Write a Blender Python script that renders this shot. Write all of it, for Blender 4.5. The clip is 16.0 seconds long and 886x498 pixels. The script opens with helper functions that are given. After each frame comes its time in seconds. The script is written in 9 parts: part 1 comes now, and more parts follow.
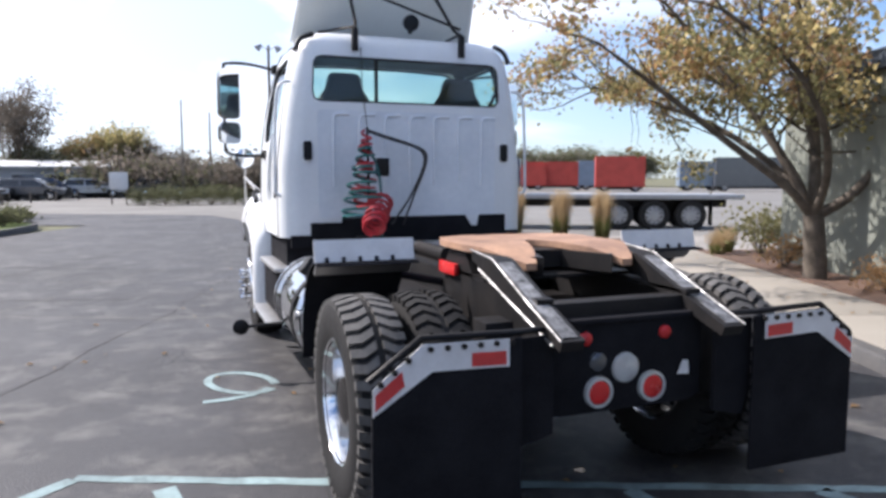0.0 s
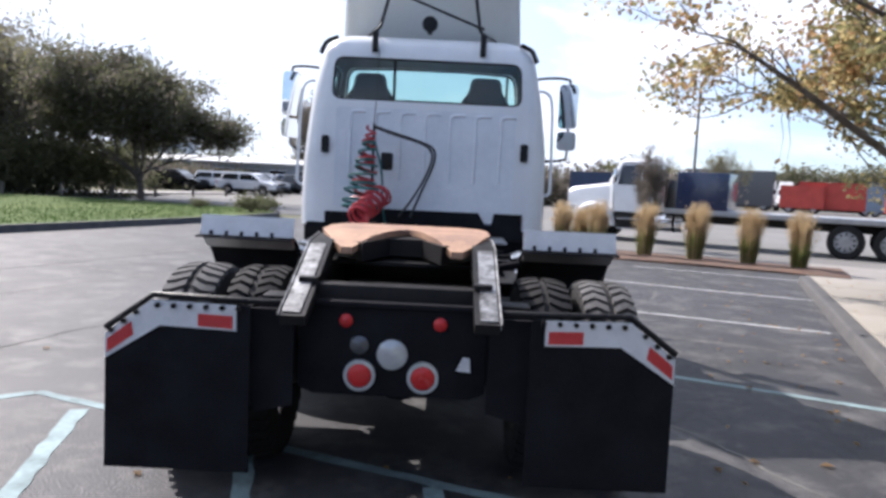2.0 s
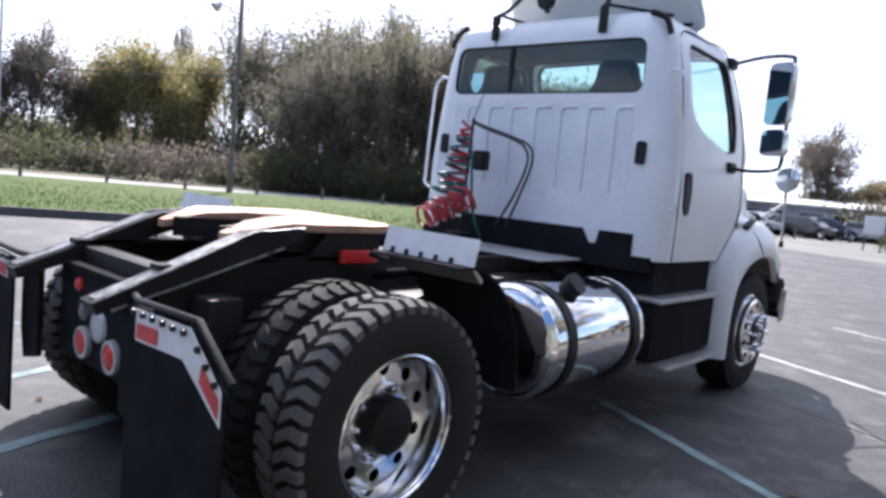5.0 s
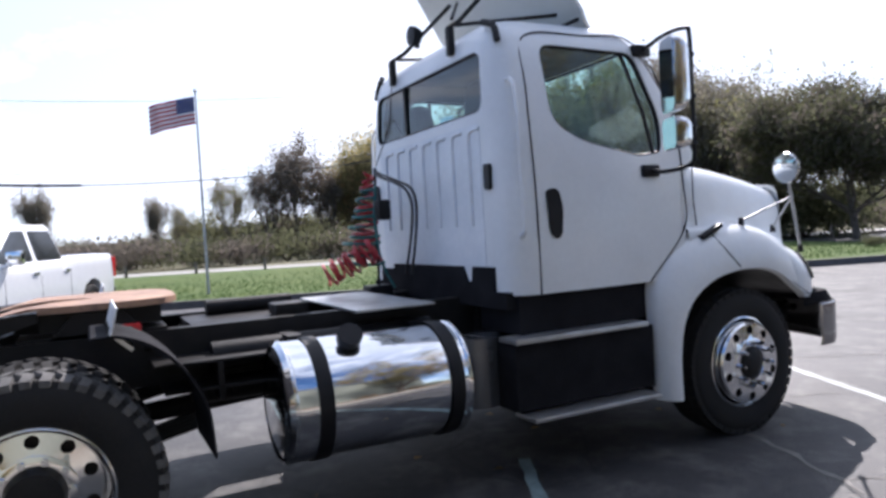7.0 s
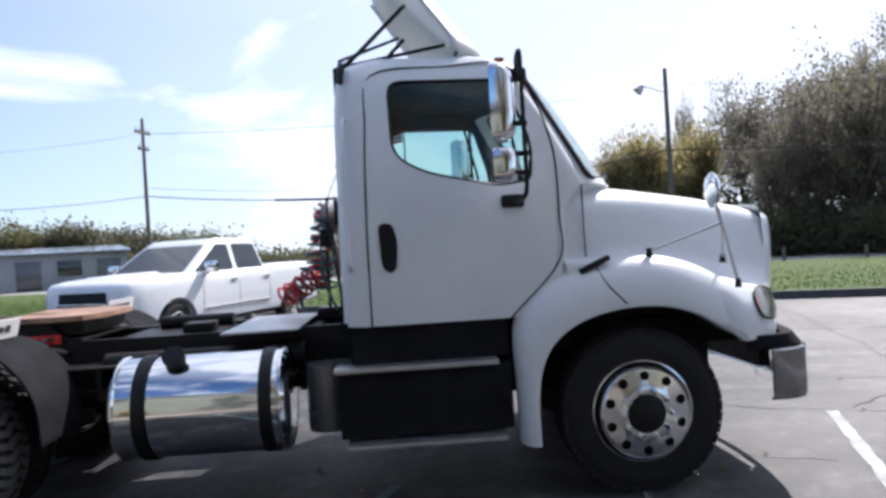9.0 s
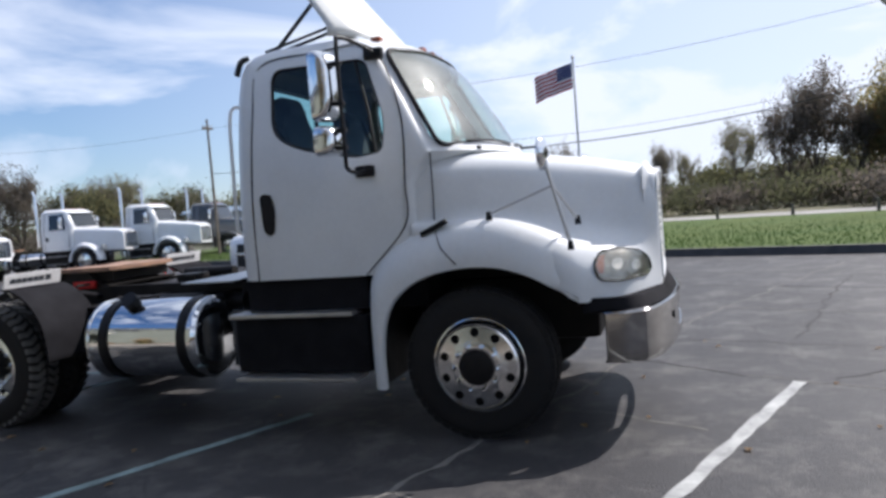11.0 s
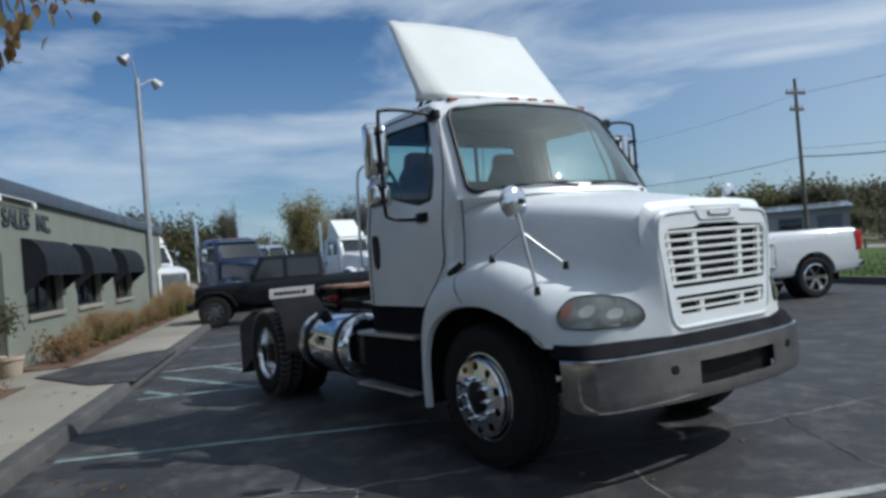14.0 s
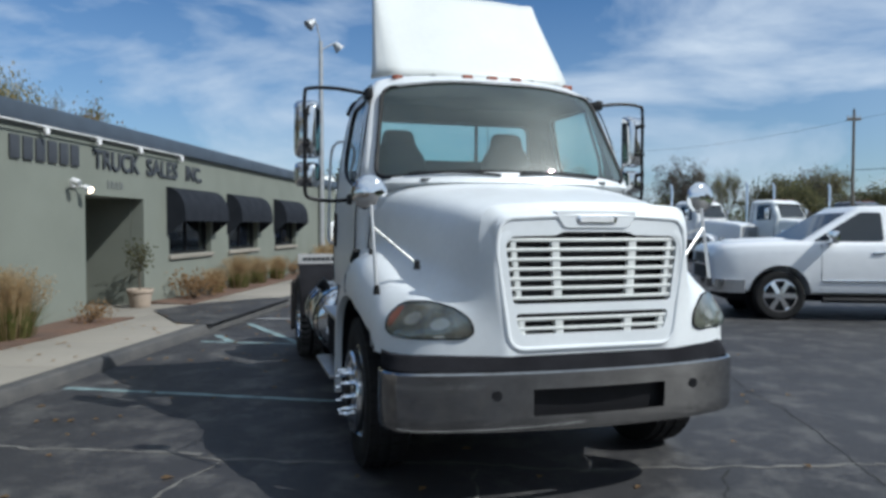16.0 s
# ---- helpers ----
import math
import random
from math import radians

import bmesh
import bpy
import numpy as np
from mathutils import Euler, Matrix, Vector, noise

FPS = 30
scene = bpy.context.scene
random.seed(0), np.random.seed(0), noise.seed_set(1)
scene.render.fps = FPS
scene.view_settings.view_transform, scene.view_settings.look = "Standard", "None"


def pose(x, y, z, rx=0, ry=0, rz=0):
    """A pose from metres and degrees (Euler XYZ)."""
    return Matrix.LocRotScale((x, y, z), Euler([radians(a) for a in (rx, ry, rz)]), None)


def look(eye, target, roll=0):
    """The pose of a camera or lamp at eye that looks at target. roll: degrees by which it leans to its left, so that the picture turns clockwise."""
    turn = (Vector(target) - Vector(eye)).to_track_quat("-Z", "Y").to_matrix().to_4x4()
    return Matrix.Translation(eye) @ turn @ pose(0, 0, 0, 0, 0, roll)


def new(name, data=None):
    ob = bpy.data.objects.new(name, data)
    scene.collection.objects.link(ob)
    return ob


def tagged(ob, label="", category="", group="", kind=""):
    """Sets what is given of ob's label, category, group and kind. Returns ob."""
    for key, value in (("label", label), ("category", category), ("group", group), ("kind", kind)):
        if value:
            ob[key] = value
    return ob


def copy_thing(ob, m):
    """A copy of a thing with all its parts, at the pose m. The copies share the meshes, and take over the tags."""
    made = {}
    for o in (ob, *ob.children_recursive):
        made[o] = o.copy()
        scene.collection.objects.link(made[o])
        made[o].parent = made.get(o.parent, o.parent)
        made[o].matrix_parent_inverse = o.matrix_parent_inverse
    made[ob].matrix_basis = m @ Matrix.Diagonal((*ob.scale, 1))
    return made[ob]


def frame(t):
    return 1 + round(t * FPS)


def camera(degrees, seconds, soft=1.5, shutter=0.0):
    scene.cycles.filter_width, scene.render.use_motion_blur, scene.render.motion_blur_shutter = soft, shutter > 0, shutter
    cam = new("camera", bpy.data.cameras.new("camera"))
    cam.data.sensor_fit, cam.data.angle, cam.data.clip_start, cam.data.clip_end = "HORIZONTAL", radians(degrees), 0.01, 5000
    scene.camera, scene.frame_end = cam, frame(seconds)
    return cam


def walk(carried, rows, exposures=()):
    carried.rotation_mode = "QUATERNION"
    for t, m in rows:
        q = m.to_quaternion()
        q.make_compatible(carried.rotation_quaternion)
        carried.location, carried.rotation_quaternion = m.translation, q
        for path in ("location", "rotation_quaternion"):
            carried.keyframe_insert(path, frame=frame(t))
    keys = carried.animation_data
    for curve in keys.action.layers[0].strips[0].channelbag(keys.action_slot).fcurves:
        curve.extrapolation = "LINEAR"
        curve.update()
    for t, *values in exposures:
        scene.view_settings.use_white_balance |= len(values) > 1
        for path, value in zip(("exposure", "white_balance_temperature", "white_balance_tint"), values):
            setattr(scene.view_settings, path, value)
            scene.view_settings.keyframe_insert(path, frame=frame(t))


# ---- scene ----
cam = camera(64.4, 16.0, soft=3.2)
PATH = [
    (0, (-1.919, -7.538, 1.591), (-1.202, -5.682, 1.389), -0.0),
    (0.5, (-1.459, -7.837, 1.555), (-0.871, -5.937, 1.352), -2.5),
    (1, (-0.887, -7.958, 1.499), (-0.459, -6.031, 1.181), -1.1),
    (1.5, (-0.346, -8.087, 1.498), (-0.102, -6.117, 1.258), -2.0),
    (2, (0.214, -8.047, 1.52), (0.211, -6.056, 1.332), 2.8),
    (2.5, (0.822, -7.945, 1.515), (0.44, -5.989, 1.346), -0.7),
    (3, (1.289, -7.713, 1.496), (0.703, -5.819, 1.236), 3.8),
    (5.5, (3.49, -5.705, 1.492), (1.995, -4.38, 1.386), 0.4),
    (6, (3.889, -5.186, 1.524), (2.269, -4.013, 1.468), -4.3),
    (6.5, (4.175, -4.567, 1.506), (2.519, -3.449, 1.428), -1.4),
    (7, (4.478, -3.978, 1.521), (2.698, -3.068, 1.46), -3.3),
    (7.3, (4.606, -3.624, 1.532), (2.789, -2.79, 1.487), -3.5),
    (7.5, (4.664, -3.372, 1.52), (2.818, -2.607, 1.447), -1.6),
    (8, (4.913, -2.731, 1.56), (2.997, -2.163, 1.489), -1.2),
    (10.5, (5.518, 0.57, 1.535), (3.576, 0.096, 1.459), -4.2),
    (11, (5.46, 1.222, 1.512), (3.564, 0.596, 1.398), -4.6),
    (11.5, (5.446, 1.824, 1.569), (3.641, 0.963, 1.582), -5.3),
    (12, (5.303, 2.335, 1.546), (3.621, 1.254, 1.586), -0.9),
    (12.5, (5.204, 2.849, 1.55), (3.681, 1.553, 1.602), 1.2),
    (13, (4.919, 3.314, 1.516), (3.506, 1.899, 1.548), -2.1),
    (13.5, (4.506, 3.683, 1.525), (3.222, 2.15, 1.56), -5.6),
    (14, (4.059, 3.944, 1.501), (2.942, 2.285, 1.517), -4.6),
    (14.5, (3.444, 4.117, 1.485), (2.388, 2.419, 1.437), -5.0),
    (15, (3.035, 4.381, 1.552), (2.258, 2.542, 1.43), -2.5),
    (15.5, (2.431, 4.484, 1.567), (1.752, 2.611, 1.394), 1.2),
    (16, (1.906, 4.665, 1.598), (1.35, 2.745, 1.534), 0.1),
]
EXPOSURES = [(0.0, 0.90, 6280, 18), (3.2, 0.98, 6180, 19), (5.3, 1.18, 6130, 20), (6.5, 0.94, 6130, 20), (8.2, 0.84, 6080, 18), (10.5, 0.46, 6280, 18), (11.5, 0.26, 6080, 13), (12.1, -0.20, 5950, 10), (12.6, -0.26, 5900, 9), (13.5, -0.26, 5850, 7), (14.5, -0.20, 5850, 7), (15.5, 0.06, 5940, 8), (16.0, -0.06, 5860, 7)]
walk(cam, [(t, look(eye, target, roll)) for t, eye, target, roll in PATH], EXPOSURES)

# ---- sky and sun ----
SUN_FROM = Vector((-0.53, 0.48, 0.70)).normalized()
world = bpy.data.worlds.new("sky")
scene.world = world
world.use_nodes = True
wn, wl = world.node_tree.nodes, world.node_tree.links
wn.clear()
sky = wn.new("ShaderNodeTexSky")
sky.sky_type = "NISHITA"
sky.sun_disc = False
sky.sun_elevation = math.asin(SUN_FROM.z)
sky.sun_rotation = math.atan2(SUN_FROM.x, SUN_FROM.y)
sky.air_density, sky.dust_density, sky.ozone_density = 1.15, 0.3, 3.6
coord = wn.new("ShaderNodeTexCoord")
stretch = wn.new("ShaderNodeMapping")
stretch.inputs["Scale"].default_value = (1.0, 1.3, 3.4)
stretch.inputs["Rotation"].default_value = (0.2, 0.15, 0.6)
cloud = wn.new("ShaderNodeTexNoise")
cloud.inputs["Scale"].default_value = 1.9
cloud.inputs["Detail"].default_value = 7
cloud.inputs["Roughness"].default_value = 0.55
cloud.inputs["Distortion"].default_value = 0.5
veil = wn.new("ShaderNodeMapRange")
veil.inputs["From Min"].default_value, veil.inputs["From Max"].default_value = 0.49, 0.68
veil.inputs["To Max"].default_value = 0.9
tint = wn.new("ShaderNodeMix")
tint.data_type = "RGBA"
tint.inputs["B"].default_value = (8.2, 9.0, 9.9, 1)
background = wn.new("ShaderNodeBackground")
background.inputs["Strength"].default_value = 0.082
out = wn.new("ShaderNodeOutputWorld")
wl.new(coord.outputs["Generated"], stretch.inputs["Vector"])
wl.new(stretch.outputs["Vector"], cloud.inputs["Vector"])
wl.new(cloud.outputs["Fac"], veil.inputs["Value"])
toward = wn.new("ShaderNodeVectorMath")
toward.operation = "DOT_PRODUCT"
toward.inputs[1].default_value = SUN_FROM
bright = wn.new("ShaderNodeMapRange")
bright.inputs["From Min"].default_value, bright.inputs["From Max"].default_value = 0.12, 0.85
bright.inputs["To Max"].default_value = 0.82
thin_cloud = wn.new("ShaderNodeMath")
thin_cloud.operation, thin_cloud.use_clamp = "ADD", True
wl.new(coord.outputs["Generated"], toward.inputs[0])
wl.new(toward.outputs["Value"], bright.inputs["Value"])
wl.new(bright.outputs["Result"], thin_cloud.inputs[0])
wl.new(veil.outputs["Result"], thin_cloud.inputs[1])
# pale band of distant air along the horizon
upright = wn.new("ShaderNodeSeparateXYZ")
horizon = wn.new("ShaderNodeMapRange")
horizon.inputs["From Min"].default_value, horizon.inputs["From Max"].default_value = 0.0, 0.30
horizon.inputs["To Min"].default_value, horizon.inputs["To Max"].default_value = 0.27, 0.0
pale = wn.new("ShaderNodeMath")
pale.operation, pale.use_clamp = "ADD", True
wl.new(coord.outputs["Generated"], upright.inputs[0])
wl.new(upright.outputs["Z"], horizon.inputs["Value"])
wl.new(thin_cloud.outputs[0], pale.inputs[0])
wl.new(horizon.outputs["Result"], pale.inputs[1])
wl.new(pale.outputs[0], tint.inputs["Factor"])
clear_air = wn.new("ShaderNodeMix")
clear_air.data_type, clear_air.blend_type = "RGBA", "MULTIPLY"
clear_air.inputs["Factor"].default_value, clear_air.inputs["B"].default_value = 1.0, (0.75, 0.94, 1.12, 1)
wl.new(sky.outputs["Color"], clear_air.inputs["A"])
wl.new(clear_air.outputs["Result"], tint.inputs["A"])
wl.new(tint.outputs["Result"], background.inputs["Color"])
wl.new(background.outputs["Background"], out.inputs["Surface"])

sun_data = bpy.data.lights.new("sun", "SUN")
sun_data.energy, sun_data.angle, sun_data.color = 4.6, radians(0.6), (1.0, 0.95, 0.86)
sun = new("sun", sun_data)
sun.matrix_world = look(SUN_FROM * 60, (0, 0, 0))


# ---- materials ----
def paint(name, col, rough=0.5, metal=0.0, var=0.12, scale=6.0, fine=60.0, bump=0.0, col2=None, coat=0.0, spots=0.0, spec=0.5, per=False):
    """A surface with variation at two scales, a little relief and optional stains."""
    m = bpy.data.materials.new(name)
    m.use_nodes = True
    n, l = m.node_tree.nodes, m.node_tree.links
    b = n["Principled BSDF"]
    b.inputs["Roughness"].default_value, b.inputs["Metallic"].default_value = rough, metal
    b.inputs["Specular IOR Level"].default_value = spec
    b.inputs["Coat Weight"].default_value = coat
    b.inputs["Coat Roughness"].default_value = 0.08
    tc = n.new("ShaderNodeTexCoord")
    big, small = n.new("ShaderNodeTexNoise"), n.new("ShaderNodeTexNoise")
    for node, s, d in ((big, scale, 4), (small, fine, 3)):
        node.inputs["Scale"].default_value, node.inputs["Detail"].default_value = s, d
        l.new(tc.outputs["Object"], node.inputs["Vector"])
    ramp = n.new("ShaderNodeMix")
    ramp.data_type = "RGBA"
    c2 = col2 or tuple(c * (1 - 2.2 * var) for c in col)
    ramp.inputs["A"].default_value, ramp.inputs["B"].default_value = (*col, 1), (*c2, 1)
    add = n.new("ShaderNodeMath")
    add.operation = "MULTIPLY_ADD"
    add.inputs[1].default_value = 0.45
    l.new(small.outputs["Fac"], add.inputs[0])
    l.new(big.outputs["Fac"], add.inputs[2])
    rng = n.new("ShaderNodeMapRange")
    rng.inputs["From Min"].default_value, rng.inputs["From Max"].default_value = 0.48, 0.98
    l.new(add.outputs[0], rng.inputs["Value"])
    source = rng.outputs["Result"]
    if per:
        info = n.new("ShaderNodeObjectInfo") if per == "object" else n.new("ShaderNodeNewGeometry")
        mixf = n.new("ShaderNodeMath")
        mixf.operation = "MULTIPLY_ADD"
        mixf.inputs[1].default_value = 0.4
        l.new(source, mixf.inputs[0])
        half = n.new("ShaderNodeMath")
        half.operation = "MULTIPLY"
        half.inputs[1].default_value = 0.8
        l.new(info.outputs["Random" if per == "object" else "Random Per Island"], half.inputs[0])
        l.new(half.outputs[0], mixf.inputs[2])
        source = mixf.outputs[0]
    l.new(source, ramp.inputs["Factor"])
    last = ramp.outputs["Result"]
    if spots:
        st = n.new("ShaderNodeTexNoise")
        st.inputs["Scale"].default_value, st.inputs["Detail"].default_value = scale * 0.35, 6
        l.new(tc.outputs["Object"], st.inputs["Vector"])
        sr = n.new("ShaderNodeMapRange")
        sr.inputs["From Min"].default_value, sr.inputs["From Max"].default_value = 0.55, 0.72
        sr.inputs["To Max"].default_value = spots
        l.new(st.outputs["Fac"], sr.inputs["Value"])
        sm = n.new("ShaderNodeMix")
        sm.data_type = "RGBA"
        sm.inputs["B"].default_value = (*[c * 0.35 for c in col], 1)
        l.new(sr.outputs["Result"], sm.inputs["Factor"])
        l.new(last, sm.inputs["A"])
        last = sm.outputs["Result"]
    l.new(last, b.inputs["Base Color"])
    rr = n.new("ShaderNodeMapRange")
    rr.inputs["To Min"].default_value, rr.inputs["To Max"].default_value = max(0.02, rough * 0.8), min(1, rough * 1.25)
    l.new(big.outputs["Fac"], rr.inputs["Value"])
    l.new(rr.outputs["Result"], b.inputs["Roughness"])
    if bump:
        bp = n.new("ShaderNodeBump")
        bp.inputs["Strength"].default_value, bp.inputs["Distance"].default_value = bump, 0.02
        l.new(small.outputs["Fac"], bp.inputs["Height"])
        l.new(bp.outputs["Normal"], b.inputs["Normal"])
    return m


def glass_mat(name, tint_col, see=0.75, rough=0.02, dust=0.0):
    """Thin vehicle glass: partly see-through, partly mirror."""
    m = bpy.data.materials.new(name)
    m.use_nodes = True
    n, l = m.node_tree.nodes, m.node_tree.links
    n.remove(n["Principled BSDF"])
    tr, gl, mx, fr = n.new("ShaderNodeBsdfTransparent"), n.new("ShaderNodeBsdfGlossy"), n.new("ShaderNodeMixShader"), n.new("ShaderNodeLayerWeight")
    tr.inputs["Color"].default_value = (*tint_col, 1)
    gl.inputs["Roughness"].default_value = rough
    fr.inputs["Blend"].default_value = 0.5
    steep = n.new("ShaderNodeMath")
    steep.operation = "POWER"
    steep.inputs[1].default_value = 4.0
    up = n.new("ShaderNodeMath")
    up.operation = "MULTIPLY_ADD"
    up.inputs[1].default_value, up.inputs[2].default_value = 0.95, 1.05 - see
    up.use_clamp = True
    l.new(fr.outputs["Facing"], steep.inputs[0])
    l.new(steep.outputs[0], up.inputs[0])
    l.new(up.outputs[0], mx.inputs[0])
    l.new(tr.outputs[0], mx.inputs[1])
    l.new(gl.outputs[0], mx.inputs[2])
    film, sheen, coat, dm = n.new("ShaderNodeBsdfDiffuse"), n.new("ShaderNodeBsdfGlossy"), n.new("ShaderNodeMixShader"), n.new("ShaderNodeMixShader")
    film.inputs["Color"].default_value = (0.46, 0.60, 0.53, 1)
    sheen.inputs["Color"].default_value, sheen.inputs["Roughness"].default_value, coat.inputs[0].default_value = (0.9, 0.92, 0.9, 1), 0.42, 0.30
    l.new(film.outputs[0], coat.inputs[1])
    l.new(sheen.outputs[0], coat.inputs[2])
    haze, amount = n.new("ShaderNodeTexNoise"), n.new("ShaderNodeMapRange")
    haze.inputs["Scale"].default_value, haze.inputs["Detail"].default_value = 2.2, 4
    amount.inputs["From Min"].default_value, amount.inputs["From Max"].default_value = 0.3, 0.75
    amount.inputs["To Min"].default_value, amount.inputs["To Max"].default_value = dust * 0.6, dust * 1.5
    l.new(haze.outputs["Fac"], amount.inputs["Value"])
    l.new(amount.outputs["Result"], dm.inputs[0])
    l.new(mx.outputs[0], dm.inputs[1])
    l.new(coat.outputs[0], dm.inputs[2])
    l.new(dm.outputs[0], n["Material Output"].inputs["Surface"])
    return m


def leaf_mat(name, col, col2):
    m = paint(name, col, 0.7, var=0.2, scale=0.8, fine=3.0, col2=col2, per="island", spec=0.15)
    b = m.node_tree.nodes["Principled BSDF"]
    b.inputs["Transmission Weight"].default_value = 0.0
    tl, mx = m.node_tree.nodes.new("ShaderNodeBsdfTranslucent"), m.node_tree.nodes.new("ShaderNodeMixShader")
    tl.inputs["Color"].default_value = (*[min(1, c * 1.4) for c in col], 1)
    mx.inputs[0].default_value = 0.55
    o = m.node_tree.nodes["Material Output"]
    m.node_tree.links.new(b.outputs[0], mx.inputs[1])
    m.node_tree.links.new(tl.outputs[0], mx.inputs[2])
    m.node_tree.links.new(mx.outputs[0], o.inputs["Surface"])
    return m


WHITE = paint("white_truck_paint", (0.74, 0.76, 0.77), 0.36, var=0.05, scale=2.5, fine=30, coat=0.18, col2=(0.66, 0.68, 0.69))
WHITE_GRUBBY = paint("weathered_white_panel", (0.70, 0.73, 0.76), 0.4, var=0.06, scale=3, fine=22, coat=0.2, col2=(0.56, 0.60, 0.64))
FIBRE = paint("white_fibreglass", (0.70, 0.71, 0.68), 0.38, var=0.04, scale=2, fine=25, coat=0.3)
BLACK_PAINT = paint("black_chassis_paint", (0.012, 0.012, 0.013), 0.45, var=0.3, scale=7, fine=50, bump=0.1, col2=(0.022, 0.020, 0.019), spec=0.16)
BLACK_PLASTIC = paint("black_plastic", (0.008, 0.008, 0.010), 0.5, var=0.2, scale=9, fine=90, bump=0.08, spec=0.28)
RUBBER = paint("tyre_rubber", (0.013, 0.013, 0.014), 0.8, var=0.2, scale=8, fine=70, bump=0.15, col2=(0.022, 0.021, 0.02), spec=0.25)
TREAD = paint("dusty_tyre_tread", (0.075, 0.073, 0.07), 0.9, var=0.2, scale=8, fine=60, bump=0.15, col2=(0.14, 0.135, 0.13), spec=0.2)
FLAP = paint("black_rubber_flap", (0.018, 0.018, 0.021), 0.85, var=0.2, scale=5, fine=80, bump=0.06, spec=0.06)
BUMPER_CHROME = paint("dulled_chrome", (0.42, 0.415, 0.41), 0.10, 1.0, var=0.08, scale=4, fine=30, col2=(0.27, 0.265, 0.26))
CHROME = paint("chrome", (0.78, 0.79, 0.80), 0.08, 1.0, var=0.03, scale=5, fine=40)
ALLOY = paint("polished_alloy", (0.88, 0.885, 0.89), 0.13, 1.0, var=0.06, scale=6, fine=60)
DULL_METAL = paint("dull_aluminium", (0.55, 0.55, 0.55), 0.4, 0.9, var=0.12, scale=8, fine=60, bump=0.05)
# Scuffed steel; its pale patches also paint broken sun glints.
SCUFF_GLINT = paint("scuffed_black_steel", (0.42, 0.42, 0.42), 0.45, 0.5, var=0.3, scale=14, fine=45, bump=0.1, col2=(0.01, 0.01, 0.01), spots=0.9)
RUST = paint("greasy_rusted_steel", (0.44, 0.26, 0.16), 0.62, 0.1, var=0.25, scale=5, fine=40, bump=0.1, col2=(0.20, 0.12, 0.09), spots=0.5)
RED_LENS = paint("red_lens", (0.62, 0.03, 0.03), 0.25, var=0.1, scale=20, fine=90)
DULL_AMBER = paint("weathered_amber_lens", (0.30, 0.07, 0.03), 0.4, var=0.15, scale=20, fine=90)
AMBER = paint("amber_lens", (0.75, 0.22, 0.03), 0.25, var=0.1, scale=20, fine=90)
CLEAR_LENS = paint("clear_lens", (0.55, 0.57, 0.58), 0.15, 0.3, var=0.1, scale=20, fine=120)
HEADLAMP = paint("headlamp_bowl", (0.30, 0.29, 0.27), 0.3, 0.7, var=0.3, scale=14, fine=60, col2=(0.10, 0.095, 0.09))
WHITE_TAPE = paint("white_reflective_tape", (0.72, 0.72, 0.72), 0.45, var=0.08, scale=12, fine=60)
RED_TAPE = paint("red_reflective_tape", (0.60, 0.05, 0.05), 0.35, var=0.1, scale=14, fine=90)
HOSE_RED = paint("red_air_hose", (0.50, 0.03, 0.04), 0.4, var=0.15)
HOSE_GREEN = paint("green_electric_hose", (0.02, 0.16, 0.15), 0.4, var=0.15)
HOSE_BLACK = paint("black_hose", (0.02, 0.02, 0.022), 0.5, var=0.15)
SEAT = paint("dark_grey_seat_cloth", (0.02, 0.023, 0.026), 0.9, var=0.2, scale=12, fine=200, bump=0.1)
CAB_TRIM = paint("grey_cab_trim", (0.07, 0.076, 0.08), 0.7, var=0.15, scale=6, fine=80)
DARK_TEXT = paint("dark_lettering", (0.05, 0.055, 0.065), 0.5, var=0.1)
GLASS = glass_mat("tinted_cab_glass", (0.62, 0.80, 0.77), 1.0)
LAMP_LENS = glass_mat("lamp_lens", (0.90, 0.88, 0.82), 0.94, dust=0.07)
GLASS_CLEAR = glass_mat("windscreen_glass", (0.66, 0.82, 0.80), 0.97, dust=0.075)
DARK_GLASS = paint("dark_vehicle_glass", (0.012, 0.016, 0.02), 0.06, var=0.1, spec=0.8)
MIRROR = paint("mirror_glass", (0.62, 0.66, 0.70), 0.03, 1.0, var=0.02)
